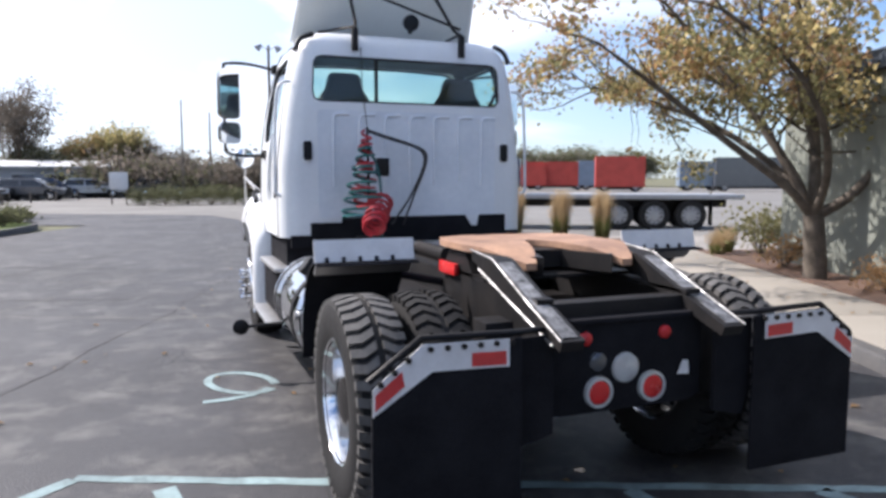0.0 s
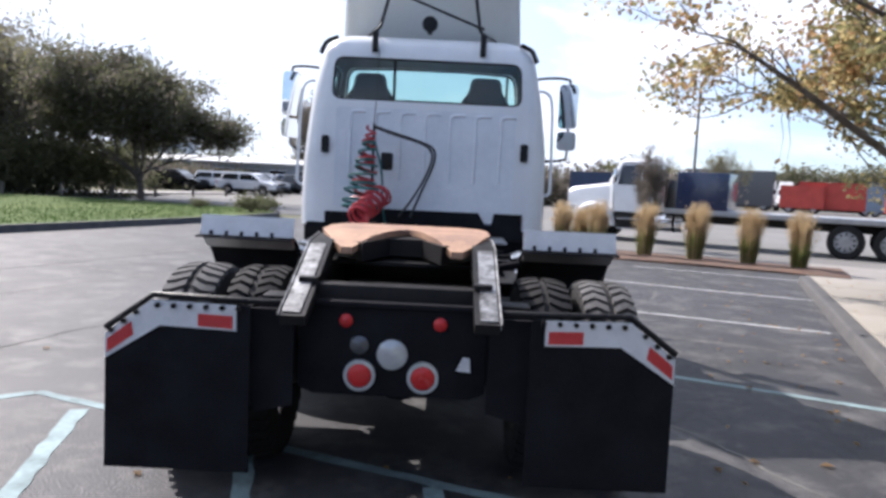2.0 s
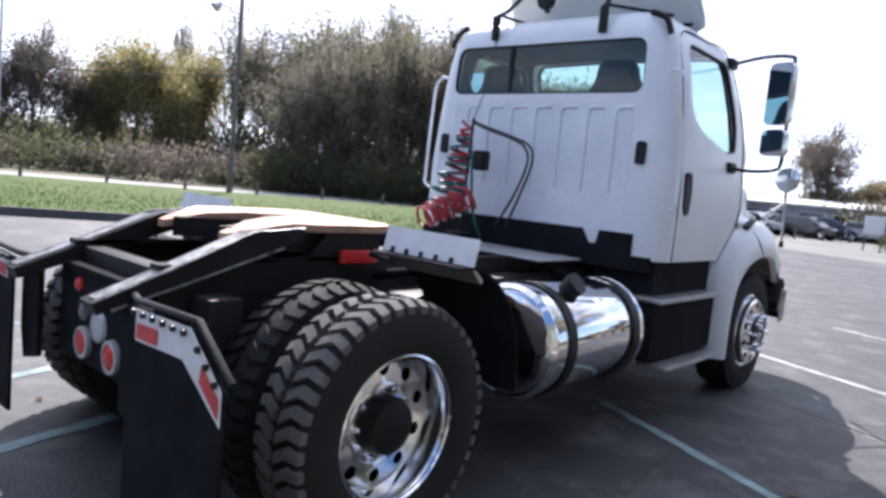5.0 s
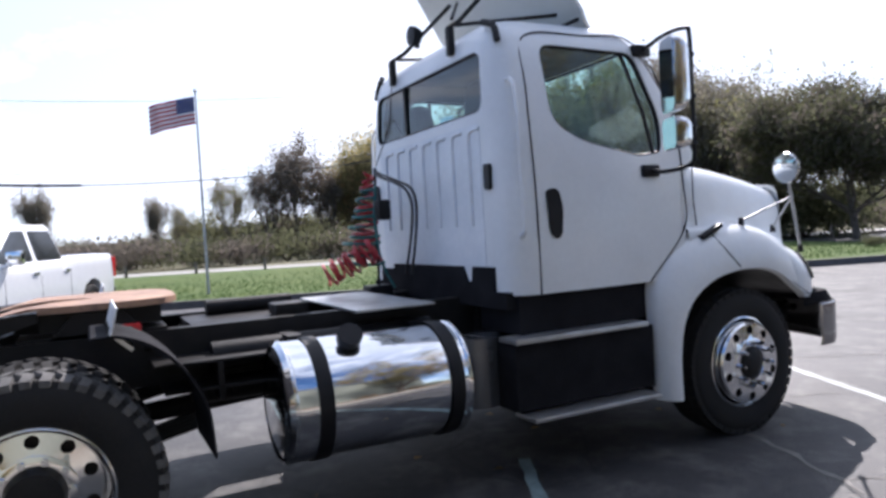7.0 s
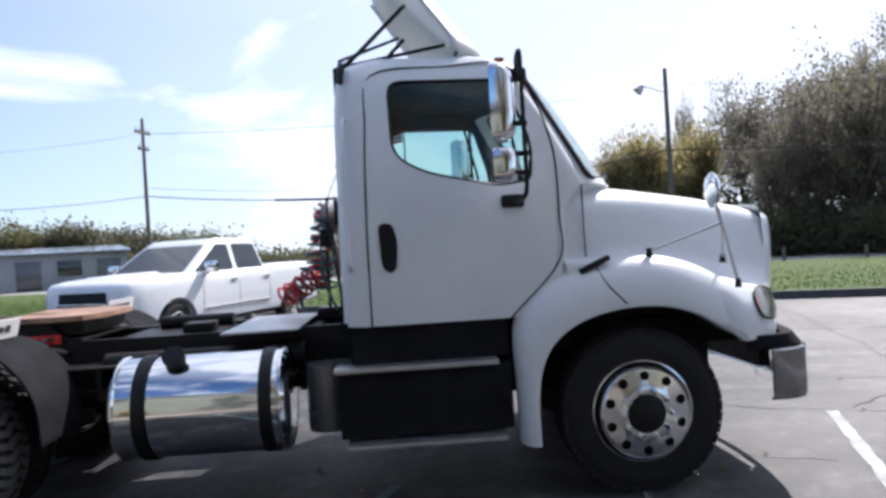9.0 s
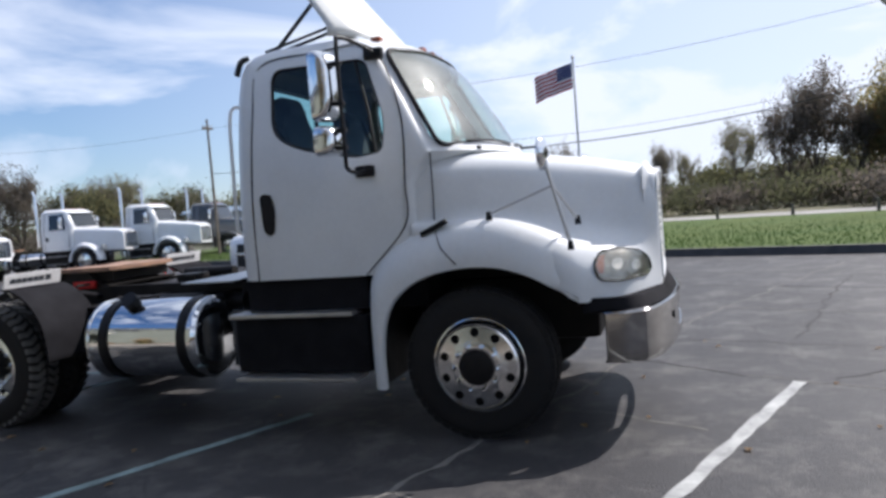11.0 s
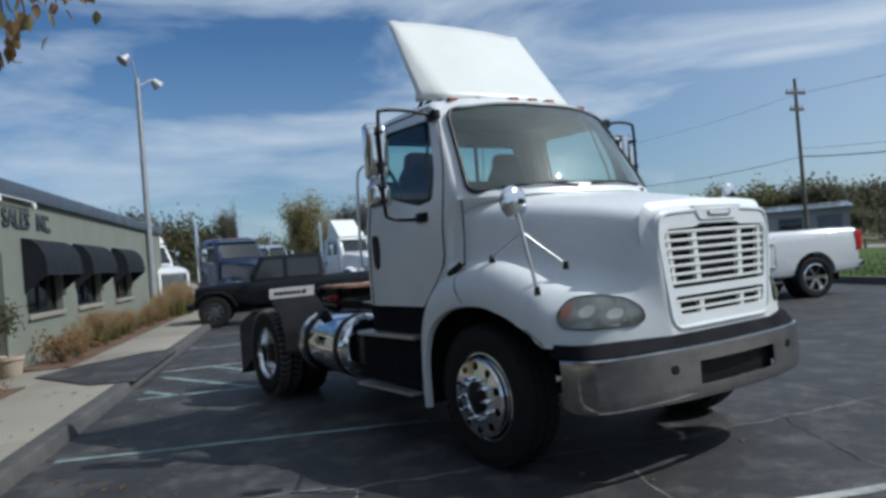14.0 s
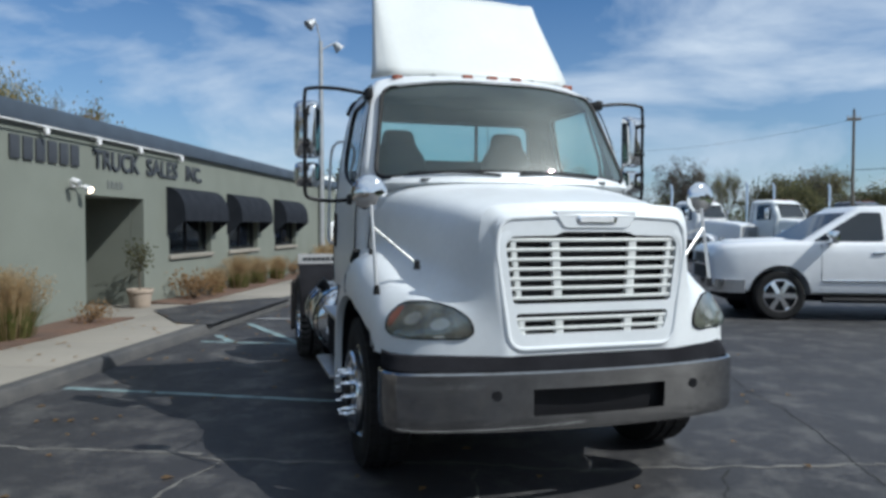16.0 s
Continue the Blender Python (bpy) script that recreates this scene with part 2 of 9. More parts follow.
def asphalt_mat():
    """Old asphalt: aggregate grain, worn pale patches, dark oil and damp stains, hairline crazing."""
    m = paint("worn_asphalt", (0.038, 0.037, 0.040), 0.60, var=0.2, scale=0.45, fine=70, bump=0.35, col2=(0.026, 0.026, 0.029), spots=0.5, spec=0.38)
    n, l = m.node_tree.nodes, m.node_tree.links
    b = n["Principled BSDF"]
    base = b.inputs["Base Color"].links[0].from_socket
    tc = n.new("ShaderNodeTexCoord")

    def layer(node_type, size, low, high, gain, output, **inputs):
        t, r = n.new(node_type), n.new("ShaderNodeMapRange")
        t.inputs["Scale"].default_value = size
        for key, value in inputs.items():
            t.inputs[key].default_value = value
        r.inputs["From Min"].default_value, r.inputs["From Max"].default_value, r.inputs["To Max"].default_value = low, high, gain
        l.new(tc.outputs["Object"], t.inputs["Vector"])
        l.new(t.outputs[output], r.inputs["Value"])
        return t, r.outputs["Result"]

    def blend(below, factor, col):
        x = n.new("ShaderNodeMix")
        x.data_type = "RGBA"
        x.inputs["B"].default_value = (*col, 1)
        l.new(factor, x.inputs["Factor"])
        l.new(below, x.inputs["A"])
        return x.outputs["Result"]

    t, worn = layer("ShaderNodeTexNoise", 2.1, 0.49, 0.64, 0.85, "Fac", Detail=12, Roughness=0.74)
    col = blend(base, worn, (0.108, 0.104, 0.099))
    t, grain = layer("ShaderNodeTexNoise", 150, 0.56, 0.70, 0.55, "Fac", Detail=2)
    col = blend(col, grain, (0.125, 0.122, 0.118))
    t, pits = layer("ShaderNodeTexNoise", 26, 0.60, 0.72, 0.7, "Fac", Detail=6, Roughness=0.7)
    col = blend(col, pits, (0.012, 0.012, 0.014))
    t, craze = layer("ShaderNodeTexVoronoi", 1.1, 0.012, 0.0, 0.8, "Distance")
    t.feature = "DISTANCE_TO_EDGE"
    warp, shift = n.new("ShaderNodeTexNoise"), n.new("ShaderNodeMix")
    warp.inputs["Scale"].default_value, warp.inputs["Detail"].default_value = 2.5, 5
    shift.data_type = "RGBA"
    shift.inputs["Factor"].default_value = 0.12
    l.new(tc.outputs["Object"], warp.inputs["Vector"])
    l.new(tc.outputs["Object"], shift.inputs["A"])
    l.new(warp.outputs["Color"], shift.inputs["B"])
    l.new(shift.outputs["Result"], t.inputs["Vector"])
    where, mask = layer("ShaderNodeTexNoise", 0.22, 0.50, 0.58, 1.0, "Fac", Detail=3)
    both = n.new("ShaderNodeMath")
    both.operation = "MULTIPLY"
    l.new(craze, both.inputs[0])
    l.new(mask, both.inputs[1])
    col = blend(col, both.outputs[0], (0.010, 0.010, 0.011))
    l.new(col, b.inputs["Base Color"])
    return m


ASPHALT = asphalt_mat()
CRACK = paint("sandy_crack_fill", (0.185, 0.178, 0.165), 0.9, var=0.2, scale=6, fine=50)
DARK_CRACK = paint("dark_open_crack", (0.03, 0.03, 0.03), 0.95, var=0.2)
LINE_PAINT = paint("worn_white_line_paint", (0.46, 0.47, 0.46), 0.75, var=0.2, scale=4, fine=25, col2=(0.20, 0.205, 0.205))
TEAL_PAINT = paint("faded_blue_green_line_paint", (0.25, 0.35, 0.355), 0.75, var=0.2, scale=4, fine=25, col2=(0.11, 0.145, 0.15))
CONCRETE = paint("pale_concrete_walk", (0.29, 0.265, 0.225), 0.88, var=0.1, scale=1.2, fine=40, bump=0.12, spots=0.2, per="object")
KERB_DARK = paint("tarred_kerb", (0.05, 0.05, 0.052), 0.85, var=0.2, scale=4, fine=40, bump=0.2, col2=(0.10, 0.095, 0.09))
MULCH = paint("brown_mulch", (0.085, 0.057, 0.043), 0.95, var=0.3, scale=3, fine=30, bump=0.6, col2=(0.145, 0.08, 0.052))
TURF = paint("mown_grass", (0.058, 0.095, 0.026), 0.95, var=0.2, scale=0.5, fine=18, bump=0.3, col2=(0.095, 0.12, 0.04), spec=0.1)
FIELD = paint("rough_field", (0.09, 0.10, 0.045), 0.95, var=0.25, scale=0.08, fine=3, bump=0.2, col2=(0.13, 0.11, 0.06))
BLADE = leaf_mat("grass_blades", (0.03, 0.062, 0.015), (0.055, 0.075, 0.025))
STRAW = leaf_mat("dry_ornamental_grass", (0.42, 0.32, 0.19), (0.26, 0.19, 0.11))
GREEN_GRASS = leaf_mat("green_ornamental_grass", (0.12, 0.15, 0.05), (0.22, 0.18, 0.07))
WALL_GREEN = paint("sage_painted_block", (0.185, 0.20, 0.17), 0.85, var=0.07, scale=1.0, fine=50, bump=0.2)
FASCIA = paint("slate_blue_metal_fascia", (0.075, 0.095, 0.125), 0.5, 0.2, var=0.1, scale=2, fine=40)
AWNING = paint("charcoal_awning_cloth", (0.020, 0.023, 0.030), 0.9, var=0.12, scale=4, fine=160, bump=0.1, spec=0.15)
BARK = paint("grey_brown_bark", (0.13, 0.105, 0.08), 0.95, var=0.3, scale=5, fine=26, bump=0.7)
WOOD_POLE = paint("weathered_pole_wood", (0.17, 0.145, 0.12), 0.9, var=0.2, scale=4, fine=30, bump=0.3)
GALV = paint("galvanised_steel", (0.42, 0.43, 0.44), 0.5, 0.6, var=0.1, scale=4, fine=40)
CLAY = paint("pale_clay_pot", (0.42, 0.34, 0.27), 0.85, var=0.15, scale=6, fine=40, bump=0.15)
LEAF_YELLOW = leaf_mat("yellow_autumn_leaves", (0.44, 0.36, 0.17), (0.30, 0.235, 0.11))
LEAF_OLIVE = leaf_mat("olive_leaves", (0.165, 0.16, 0.075), (0.25, 0.215, 0.11))
LEAF_DARK = leaf_mat("dark_green_leaves", (0.165, 0.156, 0.122), (0.24, 0.22, 0.165))
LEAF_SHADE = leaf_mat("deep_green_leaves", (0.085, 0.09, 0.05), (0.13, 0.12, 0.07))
LEAF_RUST = leaf_mat("rust_leaves", (0.29, 0.18, 0.09), (0.20, 0.14, 0.08))
LEAF_GREY = leaf_mat("grey_brown_twigs", (0.118, 0.102, 0.086), (0.17, 0.148, 0.122))
CAR_WHITE = paint("white_car_paint", (0.78, 0.79, 0.80), 0.22, var=0.03, coat=0.6)
CAR_DARK = paint("black_car_paint", (0.008, 0.009, 0.011), 0.25, var=0.1, coat=0.25, spec=0.3)
CAR_GREY = paint("grey_car_paint", (0.10, 0.105, 0.115), 0.25, 0.3, var=0.1, coat=0.6)
CAR_SILVER = paint("silver_car_paint", (0.42, 0.44, 0.46), 0.28, 0.4, var=0.06, coat=0.5)
CAR_BLUE = paint("navy_truck_paint", (0.02, 0.035, 0.09), 0.25, var=0.1, coat=0.6)
CAR_RED = paint("red_truck_paint", (0.42, 0.035, 0.025), 0.35, var=0.12, coat=0.3)
STEEL_BLUE = paint("blue_grey_container", (0.20, 0.26, 0.33), 0.6, var=0.12, scale=1)
RED_BOX = paint("red_container_steel", (0.50, 0.06, 0.04), 0.55, var=0.15, scale=1)
SHED = paint("grey_ribbed_cladding", (0.30, 0.32, 0.34), 0.6, 0.1, var=0.1, scale=0.5, fine=12)
SHED_ROOF = paint("pale_metal_roof", (0.55, 0.55, 0.54), 0.5, 0.2, var=0.1, scale=0.5, fine=12)
FLAG_RED = paint("flag_red_cloth", (0.42, 0.03, 0.045), 0.8, var=0.1)
FLAG_WHITE = paint("flag_white_cloth", (0.72, 0.70, 0.70), 0.8, var=0.08)
FLAG_BLUE = paint("flag_blue_cloth", (0.03, 0.045, 0.15), 0.8, var=0.1)
BULB = bpy.data.materials.new("lit_bulb")
BULB.use_nodes = True
BULB.node_tree.nodes["Principled BSDF"].inputs["Emission Color"].default_value = (1, 0.75, 0.5, 1)
BULB.node_tree.nodes["Principled BSDF"].inputs["Emission Strength"].default_value = 6


# ---- mesh helpers ----
def mesh_object(name, bm, mats, parent=None, angle=38, smooth=True, doubles=True):
    me = bpy.data.meshes.new(name)
    if doubles:
        bmesh.ops.remove_doubles(bm, verts=bm.verts, dist=0.0004)
    bmesh.ops.recalc_face_normals(bm, faces=bm.faces)
    bm.to_mesh(me)
    bm.free()
    for m in mats if isinstance(mats, (list, tuple)) else (mats,):
        me.materials.append(m)
    if smooth:
        me.polygons.foreach_set("use_smooth", [True] * len(me.polygons))
        me.set_sharp_from_angle(angle=radians(angle))
    ob = new(name, me)
    if parent:
        ob.parent = parent
    return ob


def part(name, bm, material, parent, label="", **kw):
    ob = mesh_object(name, bm, material, parent, **kw)
    return tagged(ob, label) if label else ob


def empty(name, m=None, label="", category="", group="", kind=""):
    e = new(name)
    e.empty_display_size = 0.2
    if m is not None:
        e.matrix_world = m
    return tagged(e, label, category, group, kind)


def box(bm, x0, x1, y0, y1, z0, z1, bev=0.0, m=None):
    vs = [bm.verts.new(Vector(c) if m is None else m @ Vector(c)) for c in
          ((x0, y0, z0), (x1, y0, z0), (x1, y1, z0), (x0, y1, z0), (x0, y0, z1), (x1, y0, z1), (x1, y1, z1), (x0, y1, z1))]
    fs = [bm.faces.new([vs[i] for i in f]) for f in ((0, 3, 2, 1), (4, 5, 6, 7), (0, 1, 5, 4), (1, 2, 6, 5), (2, 3, 7, 6), (3, 0, 4, 7))]
    if bev:
        es = list({e for f in fs for e in f.edges})
        bmesh.ops.bevel(bm, geom=es, offset=bev, segments=2, affect="EDGES", profile=0.6)


def loft(bm, rings, closed=True, caps=True, mat=0):
    """Skin a list of rings (equal counts of points)."""
    rows = [[bm.verts.new(Vector(p)) for p in ring] for ring in rings]
    n = len(rows[0])
    for a, b in zip(rows, rows[1:]):
        for i in range(n if closed else n - 1):
            j = (i + 1) % n
            f = bm.faces.new((a[i], a[j], b[j], b[i]))
            f.material_index = mat
    if caps and closed:
        for r in (rows[0], rows[-1]):
            f = bm.faces.new(r)
            f.material_index = mat
    return rows


def ring_at(p, d, r, n):
    d = Vector(d).normalized()
    s = d.orthogonal().normalized()
    t = d.cross(s)
    return [Vector(p) + (s * math.cos(2 * math.pi * i / n) + t * math.sin(2 * math.pi * i / n)) * r for i in range(n)]


def cyl(bm, p0, p1, r0, r1=None, n=16, mat=0):
    d = Vector(p1) - Vector(p0)
    loft(bm, [ring_at(p0, d, r0, n), ring_at(p1, d, r0 if r1 is None else r1, n)], mat=mat)


def tube(bm, pts, r, n=8, mat=0, r_end=None):
    """A pipe along points, its rings carried from one to the next without twisting."""
    pts = [Vector(p) for p in pts]
    rings, s = [], None
    for i, p in enumerate(pts):
        d = (pts[min(i + 1, len(pts) - 1)] - pts[max(i - 1, 0)]).normalized()
        s = d.orthogonal().normalized() if s is None else (s - d * s.dot(d)).normalized()
        t = d.cross(s)
        rr = r if r_end is None else r + (r_end - r) * i / (len(pts) - 1)
        rings.append([p + (s * math.cos(2 * math.pi * k / n) + t * math.sin(2 * math.pi * k / n)) * rr for k in range(n)])
    loft(bm, rings, mat=mat)


def smooth_path(pts, steps=6):
    """Catmull-Rom through points."""
    P = [Vector(p) for p in pts]
    P = [P[0] * 2 - P[1]] + P + [P[-1] * 2 - P[-2]]
    res = []
    for a, b, c, d in zip(P, P[1:], P[2:], P[3:]):
        for k in range(steps):
            t = k / steps
            res.append(0.5 * (2 * b + (c - a) * t + (2 * a - 5 * b + 4 * c - d) * t * t + (3 * b - a - 3 * c + d) * t ** 3))
    return res + [P[-2]]


def prism(bm, poly, axis, a0, a1, mat=0):
    """Extrude a 2D outline along x, y or z from a0 to a1."""
    put = {"x": lambda p, a: (a, p[0], p[1]), "y": lambda p, a: (p[0], a, p[1]), "z": lambda p, a: (p[0], p[1], a)}[axis]
    loft(bm, [[put(p, a0) for p in poly], [put(p, a1) for p in poly]], mat=mat)


def round_poly(poly, r, seg=4):
    """A closed 2D outline with its corners rounded."""
    res = []
    n = len(poly)
    rs = r if isinstance(r, (list, tuple)) else [r] * n
    for i in range(n):
        p, a, b = Vector(poly[i]), Vector(poly[i - 1]), Vector(poly[(i + 1) % n])
        k = min(rs[i], (a - p).length * 0.48, (b - p).length * 0.48)
        s, e = p + (a - p).normalized() * k, p + (b - p).normalized() * k
        for j in range(seg + 1):
            t = j / seg
            res.append(tuple((1 - t) ** 2 * s + 2 * t * (1 - t) * p + t * t * e))
    return res


def lathe(bm, profile, n=32, m=None, mat=0):
    """Turn a profile of (radius, x) round the x axis."""
    rings = []
    for r, x in profile:
        ring = [Vector((x, r * math.cos(2 * math.pi * i / n), r * math.sin(2 * math.pi * i / n))) for i in range(n)]
        rings.append([m @ p for p in ring] if m is not None else ring)
    loft(bm, rings, caps=False, mat=mat)


def sheet_with_holes(bm, outer, holes, put):
    """A flat face with holes, its 2D points laid into space by put()."""
    edges = []
    for loop in [outer, *holes]:
        vs = [bm.verts.new(put(p)) for p in loop]
        edges += [bm.edges.new((vs[i], vs[(i + 1) % len(vs)])) for i in range(len(vs))]
    return bmesh.ops.triangle_fill(bm, use_beauty=True, edges=edges)["geom"]


def pane(bm, outline, put, rings=4):
    """A closed outline filled with rings towards its middle, each point laid onto a curved surface by put()."""
    c = Vector((sum(p[0] for p in outline), sum(p[1] for p in outline))) / len(outline)
    rows = []
    for k in range(rings):
        s = 1 - k / rings
        rows.append([bm.verts.new(put(c + (Vector(p) - c) * s)) for p in outline])
    mid = bm.verts.new(put(c))
    n = len(outline)
    for a, b in zip(rows, rows[1:]):
        for i in range(n):
            bm.faces.new((a[i], a[(i + 1) % n], b[(i + 1) % n], b[i]))
    for i in range(n):
        bm.faces.new((rows[-1][i], rows[-1][(i + 1) % n], mid))


def letters(name, text, size, depth, material, m, parent=None, spacing=1.0):
    """Raised lettering as a mesh, its middle at the pose m, reading along x."""
    cu = bpy.data.curves.new(name, "FONT")
    cu.body, cu.size, cu.extrude, cu.align_x, cu.align_y, cu.space_character = text, size, depth, "CENTER", "CENTER", spacing
    cu.offset = size * 0.014
    tmp = new(name + "_curve", cu)
    deps = bpy.context.evaluated_depsgraph_get()
    me = bpy.data.meshes.new_from_object(tmp.evaluated_get(deps))
    bpy.data.objects.remove(tmp)
    bpy.data.curves.remove(cu)
    me.materials.clear()
    me.materials.append(material)
    me.name = name
    ob = new(name, me)
    ob.matrix_world = m
    if parent:
        ob.parent = parent
        ob.matrix_parent_inverse = parent.matrix_world.inverted()
    return ob


def cut(target, cutters):
    """Take the cutters' solids out of target and drop them."""
    for c in cutters:
        mod = target.modifiers.new("cut", "BOOLEAN")
        mod.operation, mod.object, mod.solver = "DIFFERENCE", c, "EXACT"
    deps = bpy.context.evaluated_depsgraph_get()
    me = bpy.data.meshes.new_from_object(target.evaluated_get(deps))
    target.modifiers.clear()
    old = target.data
    target.data = me
    me.name = old.name
    bpy.data.meshes.remove(old)
    for c in cutters:
        old = c.data
        bpy.data.objects.remove(c)
        bpy.data.meshes.remove(old)
    me.polygons.foreach_set("use_smooth", [True] * len(me.polygons))
    me.set_sharp_from_angle(angle=radians(38))


# The lot's own axes: local x across it towards the office, local y along the kerb.
LOT = pose(0, 0, 0, 0, 0, -21.5)


def lot(v, u, z=0.0):
    return LOT @ Vector((v, u, z))


# ---- setting: ground, lot, kerbs, office ----
def flat(name, pts, z, material, label="", category="", kind="structure", sub=0):
    """A level sheet in the lot's axes."""
    bm = bmesh.new()
    bm.faces.new([bm.verts.new((*p, z)) for p in pts])
    if sub:
        bmesh.ops.subdivide_edges(bm, edges=bm.edges, cuts=sub, use_grid_fill=True)
    ob = mesh_object(name, bm, material, smooth=False)
    ob.matrix_world = LOT
    return tagged(ob, label, category, kind=kind)


flat("ground", [(-1500, -1500), (1500, -1500), (1500, 1500), (-1500, 1500)], -0.03, FIELD, "rough grass and earth running to the horizon", "ground")
flat("pavement", [(-11.0, -75), (40, -75), (40, 7.2), (110, 7.2), (110, 105), (-30, 105), (-30, 15.6), (-11.0, 15.6)], 0.0, ASPHALT, "worn grey asphalt parking lot with cracks and stains", "asphalt")
flat("road", [(-33, -150), (-26.5, -150), (-26.5, 120), (-33, 120)], 0.0, paint("pale_road_surface", (0.30, 0.29, 0.275), 0.9, var=0.1, scale=0.4, fine=30), "pale two-lane road beyond the lawn", "road")

flat("pavement_yard", [(-2.2, 11.3), (4.9, 11.3), (5.0, 11.62), (109, 11.62), (109, 104), (-28, 104), (-28, 25), (-9, 22)], 0.006, paint("pale_dusty_yard", (0.18, 0.173, 0.16), 0.95, var=0.15, scale=0.3, fine=30, bump=0.15), "pale dusty yard behind the stalls", "yard")


def strip(name, a, b, width, material, label, category="line", z=0.004, ragged=0.0, seed=0):
    """A painted line from a to b in the lot's axes, its edges worn."""
    rnd = random.Random(seed)
    a, b = Vector((*a, 0)), Vector((*b, 0))
    d = b - a
    s = Vector((-d.y, d.x, 0)).normalized() * width / 2
    n = max(2, int(d.length / 0.12))
    bm = bmesh.new()
    rows = []
    for i in range(n + 1):
        p = a + d * i / n
        e0, e1 = 1 + rnd.uniform(-ragged, ragged), 1 + rnd.uniform(-ragged, ragged)
        rows.append((bm.verts.new(p + s * e0 + Vector((0, 0, z))), bm.verts.new(p - s * e1 + Vector((0, 0, z)))))
    for r, q in zip(rows, rows[1:]):
        bm.faces.new((r[0], r[1], q[1], q[0]))
    ob = mesh_object(name, bm, material, smooth=False)
    ob.matrix_world = LOT
    return tagged(ob, label, category, group="parking lines", kind="structure")


for k, (a, b, m) in enumerate([
        ((-1.04, 1.80), (4.4, 1.72), LINE_PAINT), ((-1.0, 4.75), (4.7, 4.55), LINE_PAINT), ((1.5, 7.4), (4.6, 7.3), LINE_PAINT),
        ((1.2, -1.18), (4.4, -1.46), TEAL_PAINT), ((-1.0, -4.14), (4.3, -4.27), TEAL_PAINT), ((-1.0, -4.16), (-1.75, -5.6), TEAL_PAINT), ((-1.0, -7.0), (4.4, -6.75), LINE_PAINT),
        ((-1.0, -10.0), (4.4, -9.9), LINE_PAINT), ((-1.0, -12.9), (4.4, -12.8), LINE_PAINT)]):
    strip("parking_line", a, b, 0.088 if m is LINE_PAINT else 0.08, m, "faded blue-green painted stall line on asphalt" if m is TEAL_PAINT else "worn white painted stall line on asphalt", ragged=0.22, seed=k)
for k, v in enumerate((-0.48, 0.78, 1.90, 2.88, 3.85)):
    strip("hatch_line", (v, -4.26), (min(v + 1.75, 4.3), -6.75 if v < 2.5 else (-6.1 if v < 3.5 else -4.85)), 0.10, TEAL_PAINT, "faded diagonal hatch line painted on asphalt", ragged=0.22, seed=k + 20)


def crack(a, b, width, material, seed, name="crack"):
    rnd = random.Random(seed)
    a, b = Vector((*a, 0.003)), Vector((*b, 0.003))
    d = b - a
    side = Vector((-d.y, d.x, 0)).normalized()
    n = max(4, int(d.length / 0.09))
    bm = bmesh.new()
    off, rows = 0.0, []
    for i in range(n + 1):
        off = off * 0.93 + rnd.uniform(-0.03, 0.03)
        w = width * rnd.uniform(0.35, 1.3) / 2
        p = a + d * i / n + side * off
        rows.append((bm.verts.new(p + side * w), bm.verts.new(p - side * w)))
    for r, q in zip(rows, rows[1:]):
        bm.faces.new((r[0], r[1], q[1], q[0]))
    ob = mesh_object(name, bm, material, smooth=False)
    ob.matrix_world = LOT
    return tagged(ob, "thin ragged crack in the asphalt", "crack", group="asphalt cracks", kind="structure")


for k, (a, b, w, m) in enumerate([
        ((3.8, 0.28), (2.2, 0.40), 0.04, CRACK), ((2.2, 0.40), (-0.4, 0.44), 0.045, CRACK), ((-0.4, 0.44), (-2.4, 0.10), 0.04, CRACK), ((-2.4, 0.10), (-9.5, 0.6), 0.035, CRACK),
        ((2.0, 0.40), (2.08, 1.58), 0.025, CRACK), ((0.24, 0.46), (0.20, 1.57), 0.02, CRACK), ((-1.39, 0.30), (-1.1, 1.4), 0.018, DARK_CRACK), ((-1.1, 1.4), (-0.9, 2.9), 0.02, CRACK),
        ((2.1, 1.9), (2.3, 3.8), 0.025, CRACK), ((-1.2, 2.0), (-3.4, 3.4), 0.02, DARK_CRACK), ((-2.2, -4.6), (-2.6, 3.5), 0.016, DARK_CRACK), ((-1.4, -5.5), (-4.5, -2.2), 0.018, CRACK),
        ((-3.0, 4.2), (-8.5, 5.0), 0.03, DARK_CRACK), ((-2.6, 1.4), (-7.5, 1.0), 0.025, DARK_CRACK), ((-4.5, -2.2), (-4.0, 6.5), 0.025, CRACK), ((2.6, -2.3), (3.9, -3.5), 0.016, CRACK),
        ((0.6, 3.1), (3.8, 3.3), 0.02, DARK_CRACK), ((-2.5, 7.5), (3.5, 8.0), 0.04, DARK_CRACK), ((-6.5, -8.0), (-6.0, 9.0), 0.03, DARK_CRACK), ((-9.0, 2.5), (-3.2, 2.9), 0.03, CRACK)]):
    crack(a, b, w, m, k + 3)

